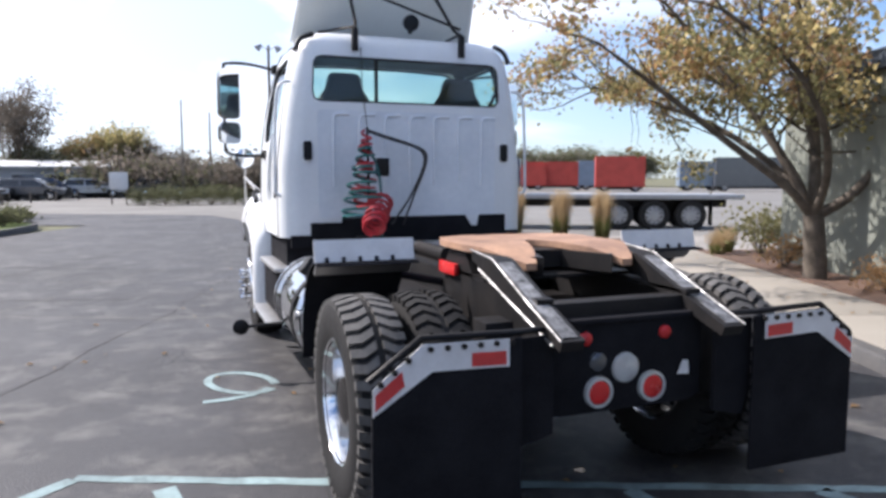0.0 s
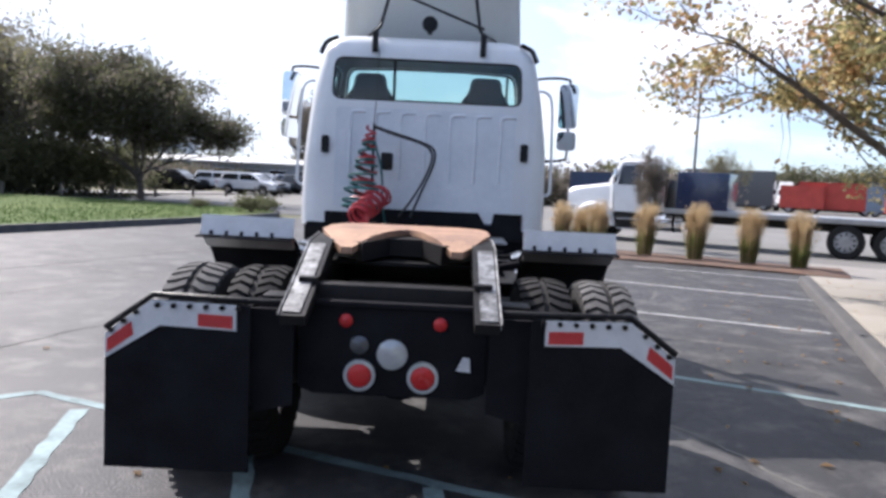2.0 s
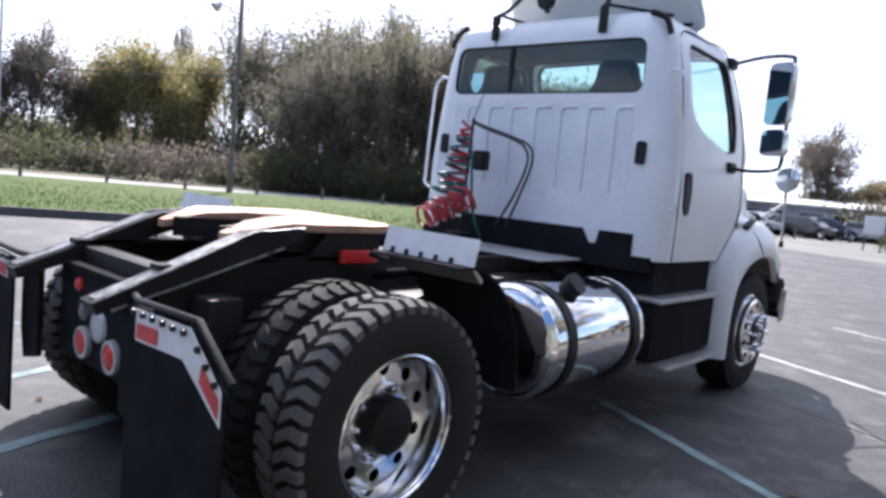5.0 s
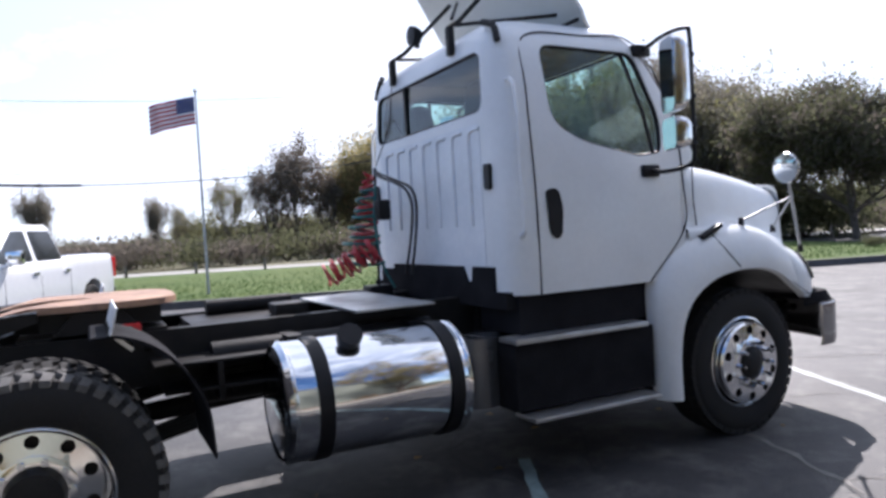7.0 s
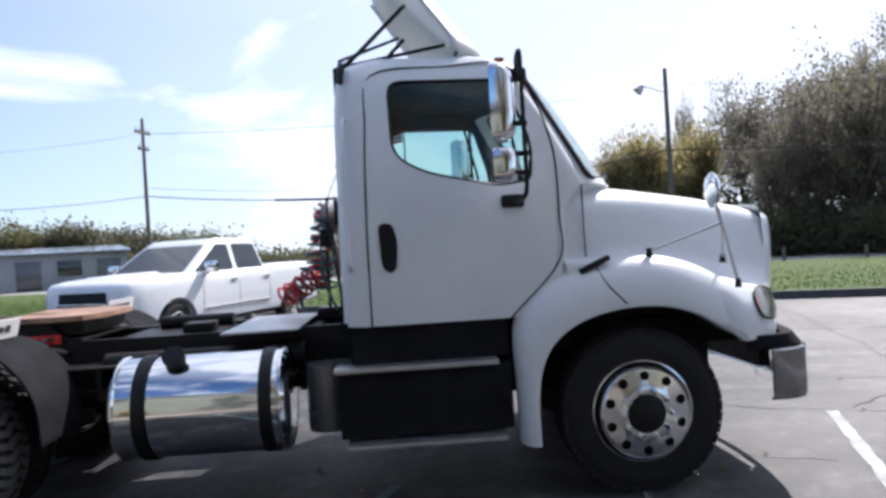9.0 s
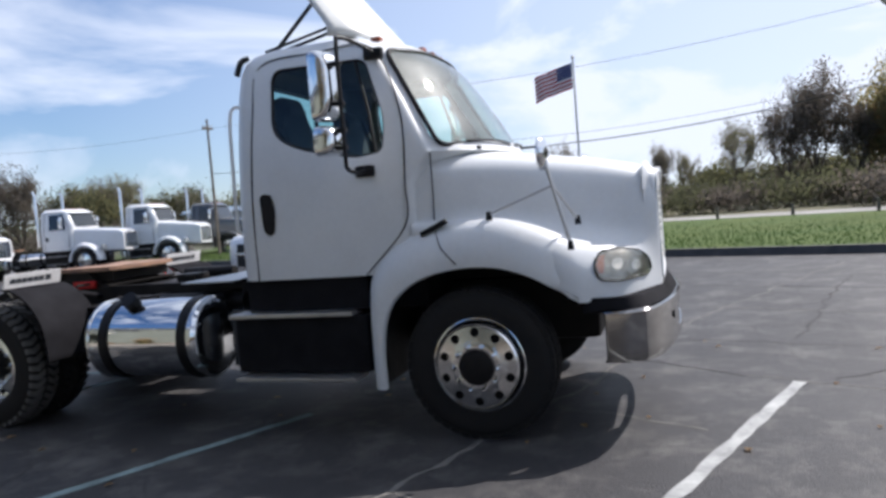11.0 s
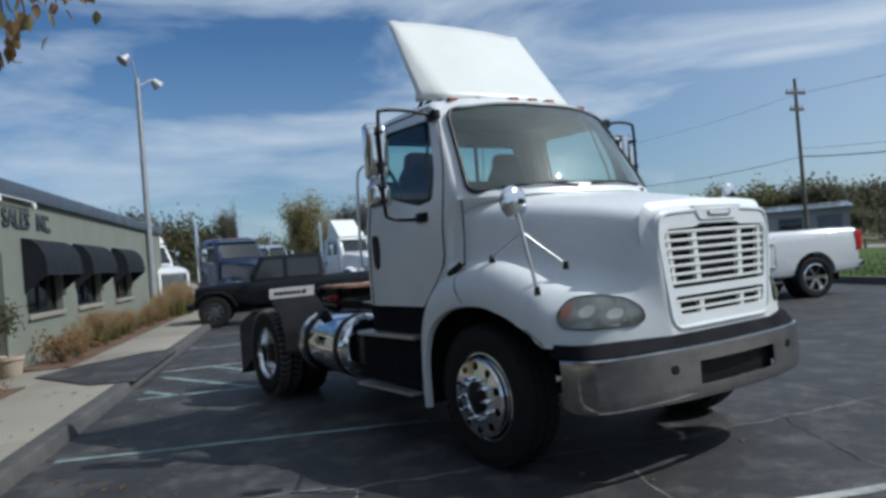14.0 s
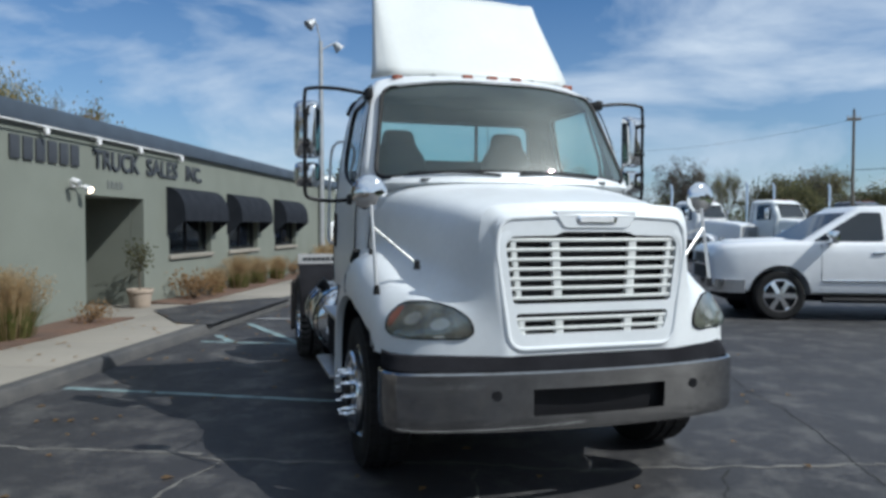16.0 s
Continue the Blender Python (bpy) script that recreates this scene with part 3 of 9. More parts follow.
# painted stall mark: a loop and a foot stroke
bm = bmesh.new()
loop = [Vector((-0.63 + 0.27 * math.cos(a) - 0.10 * math.sin(a), -2.38 - 0.02 * math.cos(a) + 0.27 * math.sin(a), 0.004)) for a in [k * 0.34 for k in range(0, 18)]]
for chain in (loop, [Vector((-0.76, -2.87, 0.005)), Vector((-0.60, -2.80, 0.005)), Vector((-0.46, -2.70, 0.005)), Vector((-0.38, -2.52, 0.005))]):
    rows = []
    for i, p in enumerate(chain):
        d = (chain[min(i + 1, len(chain) - 1)] - chain[max(i - 1, 0)]).normalized()
        s = Vector((-d.y, d.x, 0)) * 0.032
        rows.append((bm.verts.new(p + s), bm.verts.new(p - s)))
    for r, q in zip(rows, rows[1:]):
        bm.faces.new((r[0], r[1], q[1], q[0]))
ob = mesh_object("stall_mark", bm, TEAL_PAINT, smooth=False)
ob.matrix_world = LOT
tagged(ob, "faded hand-painted loop mark on the asphalt", "road mark", kind="structure")

# kerb and walk in front of the office
bm = bmesh.new()
prism(bm, round_poly([(4.50, -0.02), (4.72, -0.02), (4.72, 0.134), (4.54, 0.134)], 0.03, 3), "y", -26.0, 7.0)
ob = mesh_object("kerb", bm, KERB_DARK)
ob.matrix_world = LOT
tagged(ob, "low dark tarred kerb edging the walk", "kerb", kind="structure")
walkway = empty("pavement_walk", None, "pale concrete walk of square slabs beside the office", "pavement", kind="structure")
walkway.matrix_world = LOT
u = -25.8
rnd = random.Random(4)
while u < 6.9:
    bm = bmesh.new()
    box(bm, 4.725, 6.0, u, u + 1.49, -0.02, 0.13 + rnd.uniform(-0.004, 0.004), 0.006)
    part("slab", bm, CONCRETE, walkway)
    u += 1.5
for u0, u1 in ((-7.6, -5.65),):
    bm = bmesh.new()
    box(bm, 6.004, 6.9, u0, u1, -0.02, 0.128, 0.006)
    part("slab", bm, CONCRETE, walkway)
flat("pavement_ramp", [(4.45, -5.0), (5.05, -5.1), (6.2, -6.6), (5.9, -7.6), (5.0, -8.8), (4.45, -8.9)], 0.145, ASPHALT, "dark asphalt ramp laid over the walk", "ramp")
flat("pavement_apron", [(4.7, 6.9), (9.0, 6.9), (9.0, 7.4), (4.7, 7.4)], 0.01, CONCRETE, "pale concrete apron beside the drive", "pavement")
flat("pavement_drive", [(4.7, 7.4), (20.0, 7.4), (20.0, 11.6), (5.0, 11.6)], 0.006, paint("pale_gravelly_drive", (0.27, 0.25, 0.225), 0.95, var=0.15, scale=0.6, fine=40, bump=0.2), "pale gravelly drive behind the office", "drive")
for nm, v0, v1, u0, u1 in (("bed", 6.003, 6.84, -22.5, -7.62), ("bed", 6.003, 6.84, -5.63, 6.6), ("bed", 6.84, 9.5, 4.75, 6.6)):
    bm = bmesh.new()
    box(bm, v0, v1, u0, u1, -0.02, 0.12)
    bmesh.ops.subdivide_edges(bm, edges=bm.edges, cuts=9, use_grid_fill=True)
    for vert in bm.verts:
        if vert.co.z > 0.1:
            vert.co.z += 0.05 * noise.noise(vert.co * 2.2) + 0.03
    ob = mesh_object("planting_bed", bm, MULCH)
    ob.matrix_world = LOT
    tagged(ob, "bed of reddish brown mulch along the office wall", "planting bed", kind="structure")
# round bed behind the stalls
bm = bmesh.new()
box(bm, -2.4, 5.6, 8.5, 10.3, -0.02, 0.035)
bmesh.ops.subdivide_edges(bm, edges=bm.edges, cuts=11, use_grid_fill=True)
for vert in bm.verts:
    if vert.co.z > 0.03:
        vert.co.z += 0.05 * noise.noise(vert.co * 1.9) + 0.04 * (1 - ((vert.co.y - 9.4) / 0.9) ** 4)
ob = mesh_object("planting_bed", bm, MULCH)
ob.matrix_world = LOT
tagged(ob, "low mulched bed at the end of the stalls", "planting bed", kind="structure")

# lawn with its kerb
lawn = [(-11.15, -70), (-11.15, 9.5), (-11.3, 12.2), (-11.9, 14.2), (-13.2, 15.4), (-15.0, 15.6), (-22, 14.6), (-25.8, 13), (-25.8, -70)]
bm = bmesh.new()
outer = round_poly(lawn, [0, 3, 2, 2, 2, 2, 3, 2, 0], 4)
prism(bm, outer, "z", -0.02, 0.16)
ob = mesh_object("lawn", bm, TURF)
ob.matrix_world = LOT
tagged(ob, "mown green lawn strip behind a dark kerb", "lawn", kind="structure")
bm = bmesh.new()
for a, b in zip(outer, outer[1:] + outer[:1]):
    pa, pb = Vector((*a, 0)), Vector((*b, 0))
    if (pb - pa).length < 0.01 or min(a[0], b[0]) < -24:
        continue
    s = Vector(((pb - pa).y, -(pb - pa).x, 0)).normalized()
    if s.x < 0 and abs(a[0] + 11.15) < 0.1:
        s = -s
    vs = []
    for p in (pa, pb):
        vs.append([p - s * 0.0, p + s * 0.16, p + s * 0.14 + Vector((0, 0, 0.17)), p - s * 0.02 + Vector((0, 0, 0.17))])
    loft(bm, vs, caps=True)
ob = mesh_object("kerb", bm, KERB_DARK, angle=50)
ob.matrix_world = LOT
tagged(ob, "dark weathered kerb round the lawn", "kerb", kind="structure")
bm = bmesh.new()
rnd = random.Random(11)
for k in range(26000):
    v, u = -11.25 - abs(rnd.gauss(0, 4.5)), rnd.uniform(-32, 15)
    if v < -25 or (u > 9 and v > -13.2 + (15 - u) * 0.3):
        continue
    h, w, a = rnd.uniform(0.04, 0.10), rnd.uniform(0.006, 0.014), rnd.uniform(0, 6.3)
    s = Vector((math.cos(a), math.sin(a), 0)) * w
    p = Vector((v, u, 0.155))
    bm.faces.new([bm.verts.new(q) for q in (p - s, p + s, p + Vector((rnd.uniform(-.03, .03), rnd.uniform(-.03, .03), h)))])
ob = mesh_object("grass", bm, BLADE, smooth=False, doubles=False)
ob.matrix_world = LOT
tagged(ob, "short green grass blades on the lawn", "grass", kind="stuff")

# office building
WALL_V, U0, U1, TOP = 6.85, -22.2, 4.7, 3.05
office = empty("office_building", LOT, "low sage-painted office building with dark awnings and a slate fascia", "building")
bm = bmesh.new()
box(bm, WALL_V, WALL_V + 0.25, U0, U1, -0.02, TOP)
front_wall = part("wall", bm, WALL_GREEN, office, "sage-green painted front wall")
openings = [(-7.52, -5.7, 0.0, 2.1), (-10.5, -8.5, 1.02, 2.15), (-13.5, -11.5, 1.02, 2.15), (-16.9, -14.9, 1.02, 2.15)]
cutters = []
for u0, u1, z0, z1 in openings:
    bm = bmesh.new()
    box(bm, WALL_V - 0.3, WALL_V + 0.6, u0, u1, z0 - (0.1 if z0 == 0 else 0), z1)
    c = mesh_object("cutter", bm, WALL_GREEN, smooth=False)
    c.matrix_world = LOT
    cutters.append(c)
bpy.context.view_layer.update()
cut(front_wall, cutters)
for nm, x0, x1, y0, y1 in (("wall", WALL_V + 0.253, 17, U1 - 0.25, U1), ("wall", WALL_V + 0.253, 17, U0, U0 + 0.25), ("wall", 16.75, 17, U0 + 0.253, U1 - 0.253)):
    bm = bmesh.new()
    box(bm, x0, x1, y0, y1, -0.02, TOP)
    part(nm, bm, WALL_GREEN, office)
bm = bmesh.new()
box(bm, WALL_V - 0.1, 17.1, U0 - 0.1, U1 + 0.1, TOP + 0.003, TOP + 0.27, 0.02)
part("roof", bm, FASCIA, office, "slate-blue metal roof edge")
bm = bmesh.new()
box(bm, WALL_V + 0.26, 16.7, U0 + 0.26, U1 - 0.26, -0.01, 0.02)
part("floor", bm, CAB_TRIM, office, "dark office floor")
bm = bmesh.new()
tube(bm, [(WALL_V - 0.12, -3.2, 3.03), (WALL_V - 0.12, -8.9, 3.03)], 0.014, 8)
for uu in (-3.3, -4.6, -5.9, -7.2, -8.8):
    cyl(bm, (WALL_V + 0.01, uu, 3.03), (WALL_V - 0.12, uu, 3.03), 0.02)
    cyl(bm, (WALL_V - 0.12, uu, 3.0), (WALL_V - 0.14, uu, 2.91), 0.05, 0.035)
part("light_rail", bm, WHITE_TAPE, office, "white rail of small sign lights")
# recessed porch
bm = bmesh.new()
box(bm, WALL_V + 0.26, WALL_V + 1.35, -7.64, -7.52, 0.02, 2.25)
box(bm, WALL_V + 0.26, WALL_V + 1.35, -5.7, -5.58, 0.02, 2.25)
box(bm, WALL_V + 1.35, WALL_V + 1.5, -7.64, -5.58, 0.02, 2.25)
box(bm, WALL_V + 0.26, WALL_V + 1.5, -7.64, -5.58, 2.105, 2.25)
part("porch", bm, WALL_GREEN, office, "recessed porch walls")
bm = bmesh.new()
box(bm, WALL_V + 0.0, WALL_V + 1.35, -7.515, -5.705, 0.03, 0.12)
part("porch_floor", bm, CONCRETE, office)
bm = bmesh.new()
box(bm, WALL_V + 1.29, WALL_V + 1.346, -7.2, -6.2, 0.12, 2.06, 0.01)
door = part("door", bm, paint("dark_office_door", (0.05, 0.055, 0.055), 0.5, var=0.1), office, "dark closed office door")
bm = bmesh.new()
box(bm, WALL_V + 1.27, WALL_V + 1.286, -6.75, -6.6, 1.1, 1.75)
part("glass", bm, glass_mat("door_glass", (0.8, 0.9, 0.9), 0.85), door, "narrow door window")
bm = bmesh.new()
tube(bm, [(WALL_V + 1.29, -6.32, 1.0), (WALL_V + 1.22, -6.32, 1.0), (WALL_V + 1.22, -6.44, 1.0)], 0.012)
part("handle", bm, CHROME, door, "metal lever handle")
for u0, u1, z0, z1 in openings[1:]:
    bm = bmesh.new()
    for a in ((u0, u0 + 0.07), (u1 - 0.07, u1), ((u0 + u1) / 2 - 0.03, (u0 + u1) / 2 + 0.03)):
        box(bm, WALL_V + 0.12, WALL_V + 0.19, a[0], a[1], z0 + 0.05, z1 - 0.05)
    box(bm, WALL_V + 0.12, WALL_V + 0.19, u0, u1, z0, z0 + 0.05)
    box(bm, WALL_V + 0.12, WALL_V + 0.19, u0, u1, z1 - 0.05, z1)
    wframe = part("window", bm, BLACK_PLASTIC, office, "dark-framed office window")
    for h in (0, 1):
        bm = bmesh.new()
        a, b = (u0 + 0.072, (u0 + u1) / 2 - 0.032) if h == 0 else ((u0 + u1) / 2 + 0.032, u1 - 0.072)
        box(bm, WALL_V + 0.15, WALL_V + 0.158, a, b, z0 + 0.052, z1 - 0.052)
        part("pane", bm, DARK_GLASS, wframe)
    bm = bmesh.new()
    box(bm, WALL_V - 0.06, WALL_V + 0.118, u0 - 0.04, u1 + 0.04, z0 - 0.09, z0 - 0.003, 0.012)
    part("sill", bm, CONCRETE, wframe)
    # curved awning
    a0, a1 = u0 - 0.10, u1 + 0.10
    prof = [(WALL_V - 0.005 - 0.38 * math.sin(t), 1.86 + 0.52 * math.cos(t)) for t in [k * math.pi / 2 / 8 for k in range(9)]]
    bm = bmesh.new()
    inner = [(min(x + 0.012, WALL_V - 0.003), z - 0.012) for x, z in prof]
    loft(bm, [[(x, a0, z) for x, z in prof + inner[::-1]], [(x, a1, z) for x, z in prof + inner[::-1]]])
    box(bm, prof[-1][0] - 0.006, prof[-1][0] + 0.006, a0, a1, 1.70, 1.86)
    for e in (a0, a1 - 0.012):
        prism(bm, prof + [(prof[-1][0], 1.70), (WALL_V - 0.12, 1.48), (WALL_V - 0.005, 1.40)], "y", e, e + 0.012)
    part("awning", bm, AWNING, office, "charcoal cloth quarter-round awning")
# sign: one masked name as bars, then lettering
sign = empty("wall_sign", LOT, "dark raised block lettering on the sage wall", "sign")
wall_turn = LOT @ pose(WALL_V - 0.018, 0, 0) @ Matrix(((0, 0, -1, 0), (-1, 0, 0, 0), (0, 1, 0, 0), (0, 0, 0, 1)))


def on_wall(u, z):
    return wall_turn @ Matrix.Translation((-u, z, 0))


for k in range(6):
    bm = bmesh.new()
    uu = -4.07 - 0.27 * k
    box(bm, WALL_V - 0.035, WALL_V - 0.002, uu - 0.1, uu + 0.1, 2.53, 2.86, 0.01)
    part("letter_bar", bm, DARK_TEXT, sign)
for text, u, wid in (("TRUCK", -6.62, 1.44), ("SALES", -8.22, 1.22), ("INC.", -9.60, 0.74)):
    t = letters("letters", text, 0.44, 0.016, DARK_TEXT, on_wall(u, 2.69), sign, 1.0)
    xs = [q.co.x for q in t.data.vertices]
    t.scale = (wid / (max(xs) - min(xs)), 1, 1)
bm = bmesh.new()
for k in range(4):
    box(bm, WALL_V - 0.012, WALL_V - 0.002, -6.42 - 0.13 * k, -6.33 - 0.13 * k, 2.24, 2.36)
plate = mesh_object("number_plate", bm, paint("grey_number_bars", (0.14, 0.15, 0.14), 0.6), smooth=False)
plate.matrix_world = LOT
tagged(plate, "small grey bars over the office door", "sign")
lamp = empty("wall_lamp", LOT, "twin-head security light fixed over the porch", "lamp")
bm = bmesh.new()
box(bm, WALL_V - 0.05, WALL_V - 0.002, -5.46, -5.3, 2.2, 2.32, 0.01)
part("base", bm, WHITE_TAPE, lamp)
for s, dz in ((-5.5, -0.06), (-5.2, 0.03)):
    bm = bmesh.new()
    cyl(bm, (WALL_V - 0.05, -5.38, 2.26), (WALL_V - 0.13, s, 2.26 + dz), 0.012)
    cyl(bm, (WALL_V - 0.12, s, 2.27 + dz), (WALL_V - 0.22, s, 2.22 + dz), 0.045, 0.06)
    hd = part("head", bm, WHITE_TAPE, lamp)
    bm = bmesh.new()
    cyl(bm, (WALL_V - 0.222, s, 2.219 + dz), (WALL_V - 0.235, s, 2.213 + dz), 0.052)
    part("bulb", bm, BULB if s < -5.3 else CLEAR_LENS, hd)


# ---- the tractor truck: front axle over the origin, heading +y ----
def wheel(name, parent, c, side, dish, tyre_w=0.28, R=0.515, driven=False, tread_n=44, dusty=True):
    """A truck wheel at c; side is +1 or -1 for the way its face looks; dish > 0 sinks the disc."""
    m = Matrix.Translation(c) @ (Matrix.Identity(4) if side > 0 else pose(0, 0, 0, 0, 0, 180))
    h = tyre_w / 2
    hub = new(name)
    hub.empty_display_size = 0.2
    hub.parent = parent
    bm = bmesh.new()
    prof = [(0.288, -h * 0.8), (0.34, -h * 0.98), (0.42, -h), (R - 0.05, -h * 0.93), (R - 0.018, -h * 0.78), (R - 0.012, 0), (R - 0.018, h * 0.78), (R - 0.05, h * 0.93), (0.42, h), (0.34, h * 0.98), (0.288, h * 0.8)]
    lathe(bm, prof, 48, m)
    tyre = part("tyre", bm, RUBBER, hub, "black road-worn tyre")
    bm = bmesh.new()
    for k in range(tread_n):
        a = 2 * math.pi * k / tread_n
        rot = m @ Matrix.Rotation(a, 4, "X")
        if driven:
            for s in (-1, 1):
                x0, x1, x2 = s * h * 0.12, s * h * 0.55, s * h * 0.94
                da = math.pi / tread_n * 0.58
                q = []
                for x, sh, dr in ((x0, -0.025, 0.006), (x1, 0.012, 0.006), (x2, 0.0, -0.014)):
                    q.append([(x, math.sin(e) * (R + dr + dz) + sh, math.cos(e) * (R + dr + dz)) for e, dz in ((-da, -0.03), (da, -0.03), (da, 0.0), (-da, 0.0))])
                loft(bm, [[rot @ Vector(p) for p in ring] for ring in q])
        else:
            for x0, x1 in ((-0.92, -0.56), (-0.48, -0.08), (0.08, 0.48), (0.56, 0.92)):
                da = math.pi / tread_n * 0.86
                drop = 0.012 if abs(x0 + x1) > 1.2 else 0
                ring = [[(h * x, math.sin(e) * (R + dz - drop), math.cos(e) * (R + dz - drop)) for e, dz in ((-da, -0.03), (da, -0.03), (da, 0.0), (-da, 0.0))] for x in (x0, x1)]
                loft(bm, [[rot @ Vector(p) for p in r] for r in ring])
    # Outer drive tread is dusty; inner takes darker rubber, shade put into its colour.
    part("tread", bm, TREAD if driven and dusty else RUBBER, hub, "worn lug tread, dusty on outer wheels, shade-dark on inner ones" if driven else "", doubles=False, angle=25)
    # rim and disc, the disc pierced by ten round vent holes
    bm = bmesh.new()
    f = h * 0.82
    d = f - dish
    lathe(bm, [(0.286, f - 0.03), (0.312, f - 0.014), (0.316, f + 0.004), (0.300, f + 0.010), (0.288, f - 0.010), (0.279, f - 0.04), (0.274, d + 0.0), (0.270, d - 0.012)], 48, m)
    lathe(bm, [(0.274, d - 0.004), (0.262, d + 0.012)], 48, m)

    def on_disc(p):
        return m @ Vector((d + 0.012 + (0.262 - math.hypot(p[0], p[1])) * 0.10, p[0], p[1]))

    circle = lambda cy, cz, rr, n: [(cy + rr * math.cos(2 * math.pi * k / n), cz + rr * math.sin(2 * math.pi * k / n)) for k in range(n)]
    holes = [circle(0.224 * math.cos(q), 0.224 * math.sin(q), 0.029, 14) for q in [2 * math.pi * (k + 0.5) / 10 for k in range(10)]]
    sheet_with_holes(bm, circle(0, 0, 0.262, 48), holes + [circle(0, 0, 0.168, 40)], on_disc)
    for hole in holes:
        loft(bm, [[on_disc(p) for p in hole], [on_disc(p) - m.to_3x3() @ Vector((0.016, 0, 0)) for p in hole]], caps=False)
    lathe(bm, [(0.168, d + 0.0214), (0.158, d + 0.026), (0.118, d + 0.024), (0.105, d + 0.004)], 48, m)
    lathe(bm, [(0.30, -h * 0.8), (0.272, -h * 0.7), (0.270, d - 0.012)], 32, m)
    rim = part("rim", bm, ALLOY, hub, "polished alloy rim")
    bm = bmesh.new()
    lathe(bm, [(0.262, d - 0.035), (0.08, d - 0.03)], 32, m)
    part("brake_drum", bm, BLACK_PLASTIC, rim, "dark brake drum behind the vent holes")
    for k in range(10):
        bm = bmesh.new()
        a = 2 * math.pi * k / 10
        p = Vector((d + 0.018, 0.142 * math.cos(a), 0.142 * math.sin(a)))
        n1 = 0.028 if driven else 0.045
        cyl(bm, m @ p, m @ (p + Vector((n1, 0, 0))), 0.0185, 0.0165, 6)
        cyl(bm, m @ (p + Vector((n1, 0, 0))), m @ (p + Vector((n1 + (0.014 if driven else 0.03), 0, 0))), 0.010 if driven else 0.0155, 0.009, 8)
        part("lug_nut", bm, CHROME, rim, "chrome lug nut")
    bm = bmesh.new()
    out_x = d + (0.03 if not driven else 0.10)
    hr = 0.125 if driven else 0.112
    lathe(bm, [(hr, d - 0.02), (hr - 0.002, d + 0.022), (hr - 0.016, out_x), (0.07, out_x + 0.012), (0.02, out_x + 0.016), (0.001, out_x + 0.016)], 24, m)
    part("hub", bm, BLACK_PAINT, rim, "black greasy hub")
    return hub


# cab shell: horizontal outlines stacked up
CAB = [(1.10, 1.095, -1.80, -0.34, 0.06), (1.35, 1.098, -1.80, -0.34, 0.06), (1.70, 1.088, -1.80, -0.32, 0.08), (1.82, 1.075, -1.80, -0.24, 0.10), (1.90, 1.066, -1.80, 0.10, 0.36),
       (2.05, 1.05, -1.80, 0.03, 0.36), (2.25, 1.02, -1.80, -0.09, 0.34), (2.45, 0.985, -1.795, -0.22, 0.32), (2.60, 0.95, -1.785, -0.33, 0.29), (2.68, 0.915, -1.765, -0.42, 0.26),
       (2.74, 0.86, -1.72, -0.52, 0.24), (2.78, 0.78, -1.64, -0.64, 0.22), (2.805, 0.62, -1.50, -0.82, 0.18)]


def cab_at(z):
    zs = [r[0] for r in CAB]
    return [float(np.interp(z, zs, [r[k] for r in CAB])) for k in range(1, 5)]


def cab_front(x, z):
    w, yb, yf, bow = cab_at(z)
    return yf - bow * min(1, abs(x) / w) ** 2.4


def cab_ring(z, inset=0.0):
    w, yb, yf, bow = cab_at(z)
    w, yb, yf = w - inset, yb + inset, yf - inset
    half = []
    rr = min(0.17, w * 0.5)
    for k in range(5):
        half.append((k / 4 * (w - rr), yb))
    for k in range(1, 7):
        a = math.pi / 2 * k / 6
        half.append((w - rr + rr * math.sin(a), yb + rr - rr * math.cos(a)))
    y_side = yf - bow
    rf = min(0.10, (y_side - yb - rr) * 0.4)
    for k in range(1, 6):
        half.append((w, yb + rr + (y_side - rf - yb - rr) * k / 5))
    for k in range(1, 5):
        a = math.pi / 2 * k / 4
        half.append((w - rf * 0.6 * (1 - math.cos(a)), y_side - rf + rf * math.sin(a) * 0.9))
    xe = half[-1][0]
    for k in range(1, 9):
        x = xe * (1 - k / 8)
        half.append((x, yf - bow * (x / w) ** 2.4))
    full = half + [(-x, y) for x, y in half[-2:0:-1]]
    return [(x, y, z) for x, y in full]


truck = empty("tractor_truck", None, "white day-cab tractor truck with black chassis parked on asphalt", "truck")
bm = bmesh.new()
outer = [cab_ring(r[0]) for r in CAB]
loft(bm, outer)
cab = part("cab", bm, [WHITE, CAB_TRIM], truck, "white painted day cab shell")
bm = bmesh.new()
inner = [cab_ring(z, 0.05) for z in (1.17, 1.35, 1.70, 1.82, 1.90, 2.05, 2.25, 2.45, 2.58, 2.66, 2.71)]
loft(bm, inner, mat=1)
hollow = mesh_object("cutter", bm, [WHITE, CAB_TRIM])
SIDE_WIN = round_poly([(-1.46, 2.60), (-0.72, 2.585), (-0.575, 2.15), (-0.60, 1.925), (-0.80, 1.90), (-1.25, 2.0), (-1.45, 2.12)], [0.10, 0.08, 0.3, 0.05, 0.05, 0.12, 0.12], 5)
REAR_WIN = round_poly([(-0.835, 2.205), (0.835, 2.205), (0.815, 2.575), (-0.815, 2.575)], 0.09, 5)
SCREEN = round_poly([(-0.985, 1.93), (-0.5, 1.975), (0.5, 1.975), (0.985, 1.93), (0.86, 2.645), (0.4, 2.69), (-0.4, 2.69), (-0.86, 2.645)], [0.10, 0.3, 0.3, 0.10, 0.10, 0.3, 0.3, 0.10], 5)
cutters = [hollow]
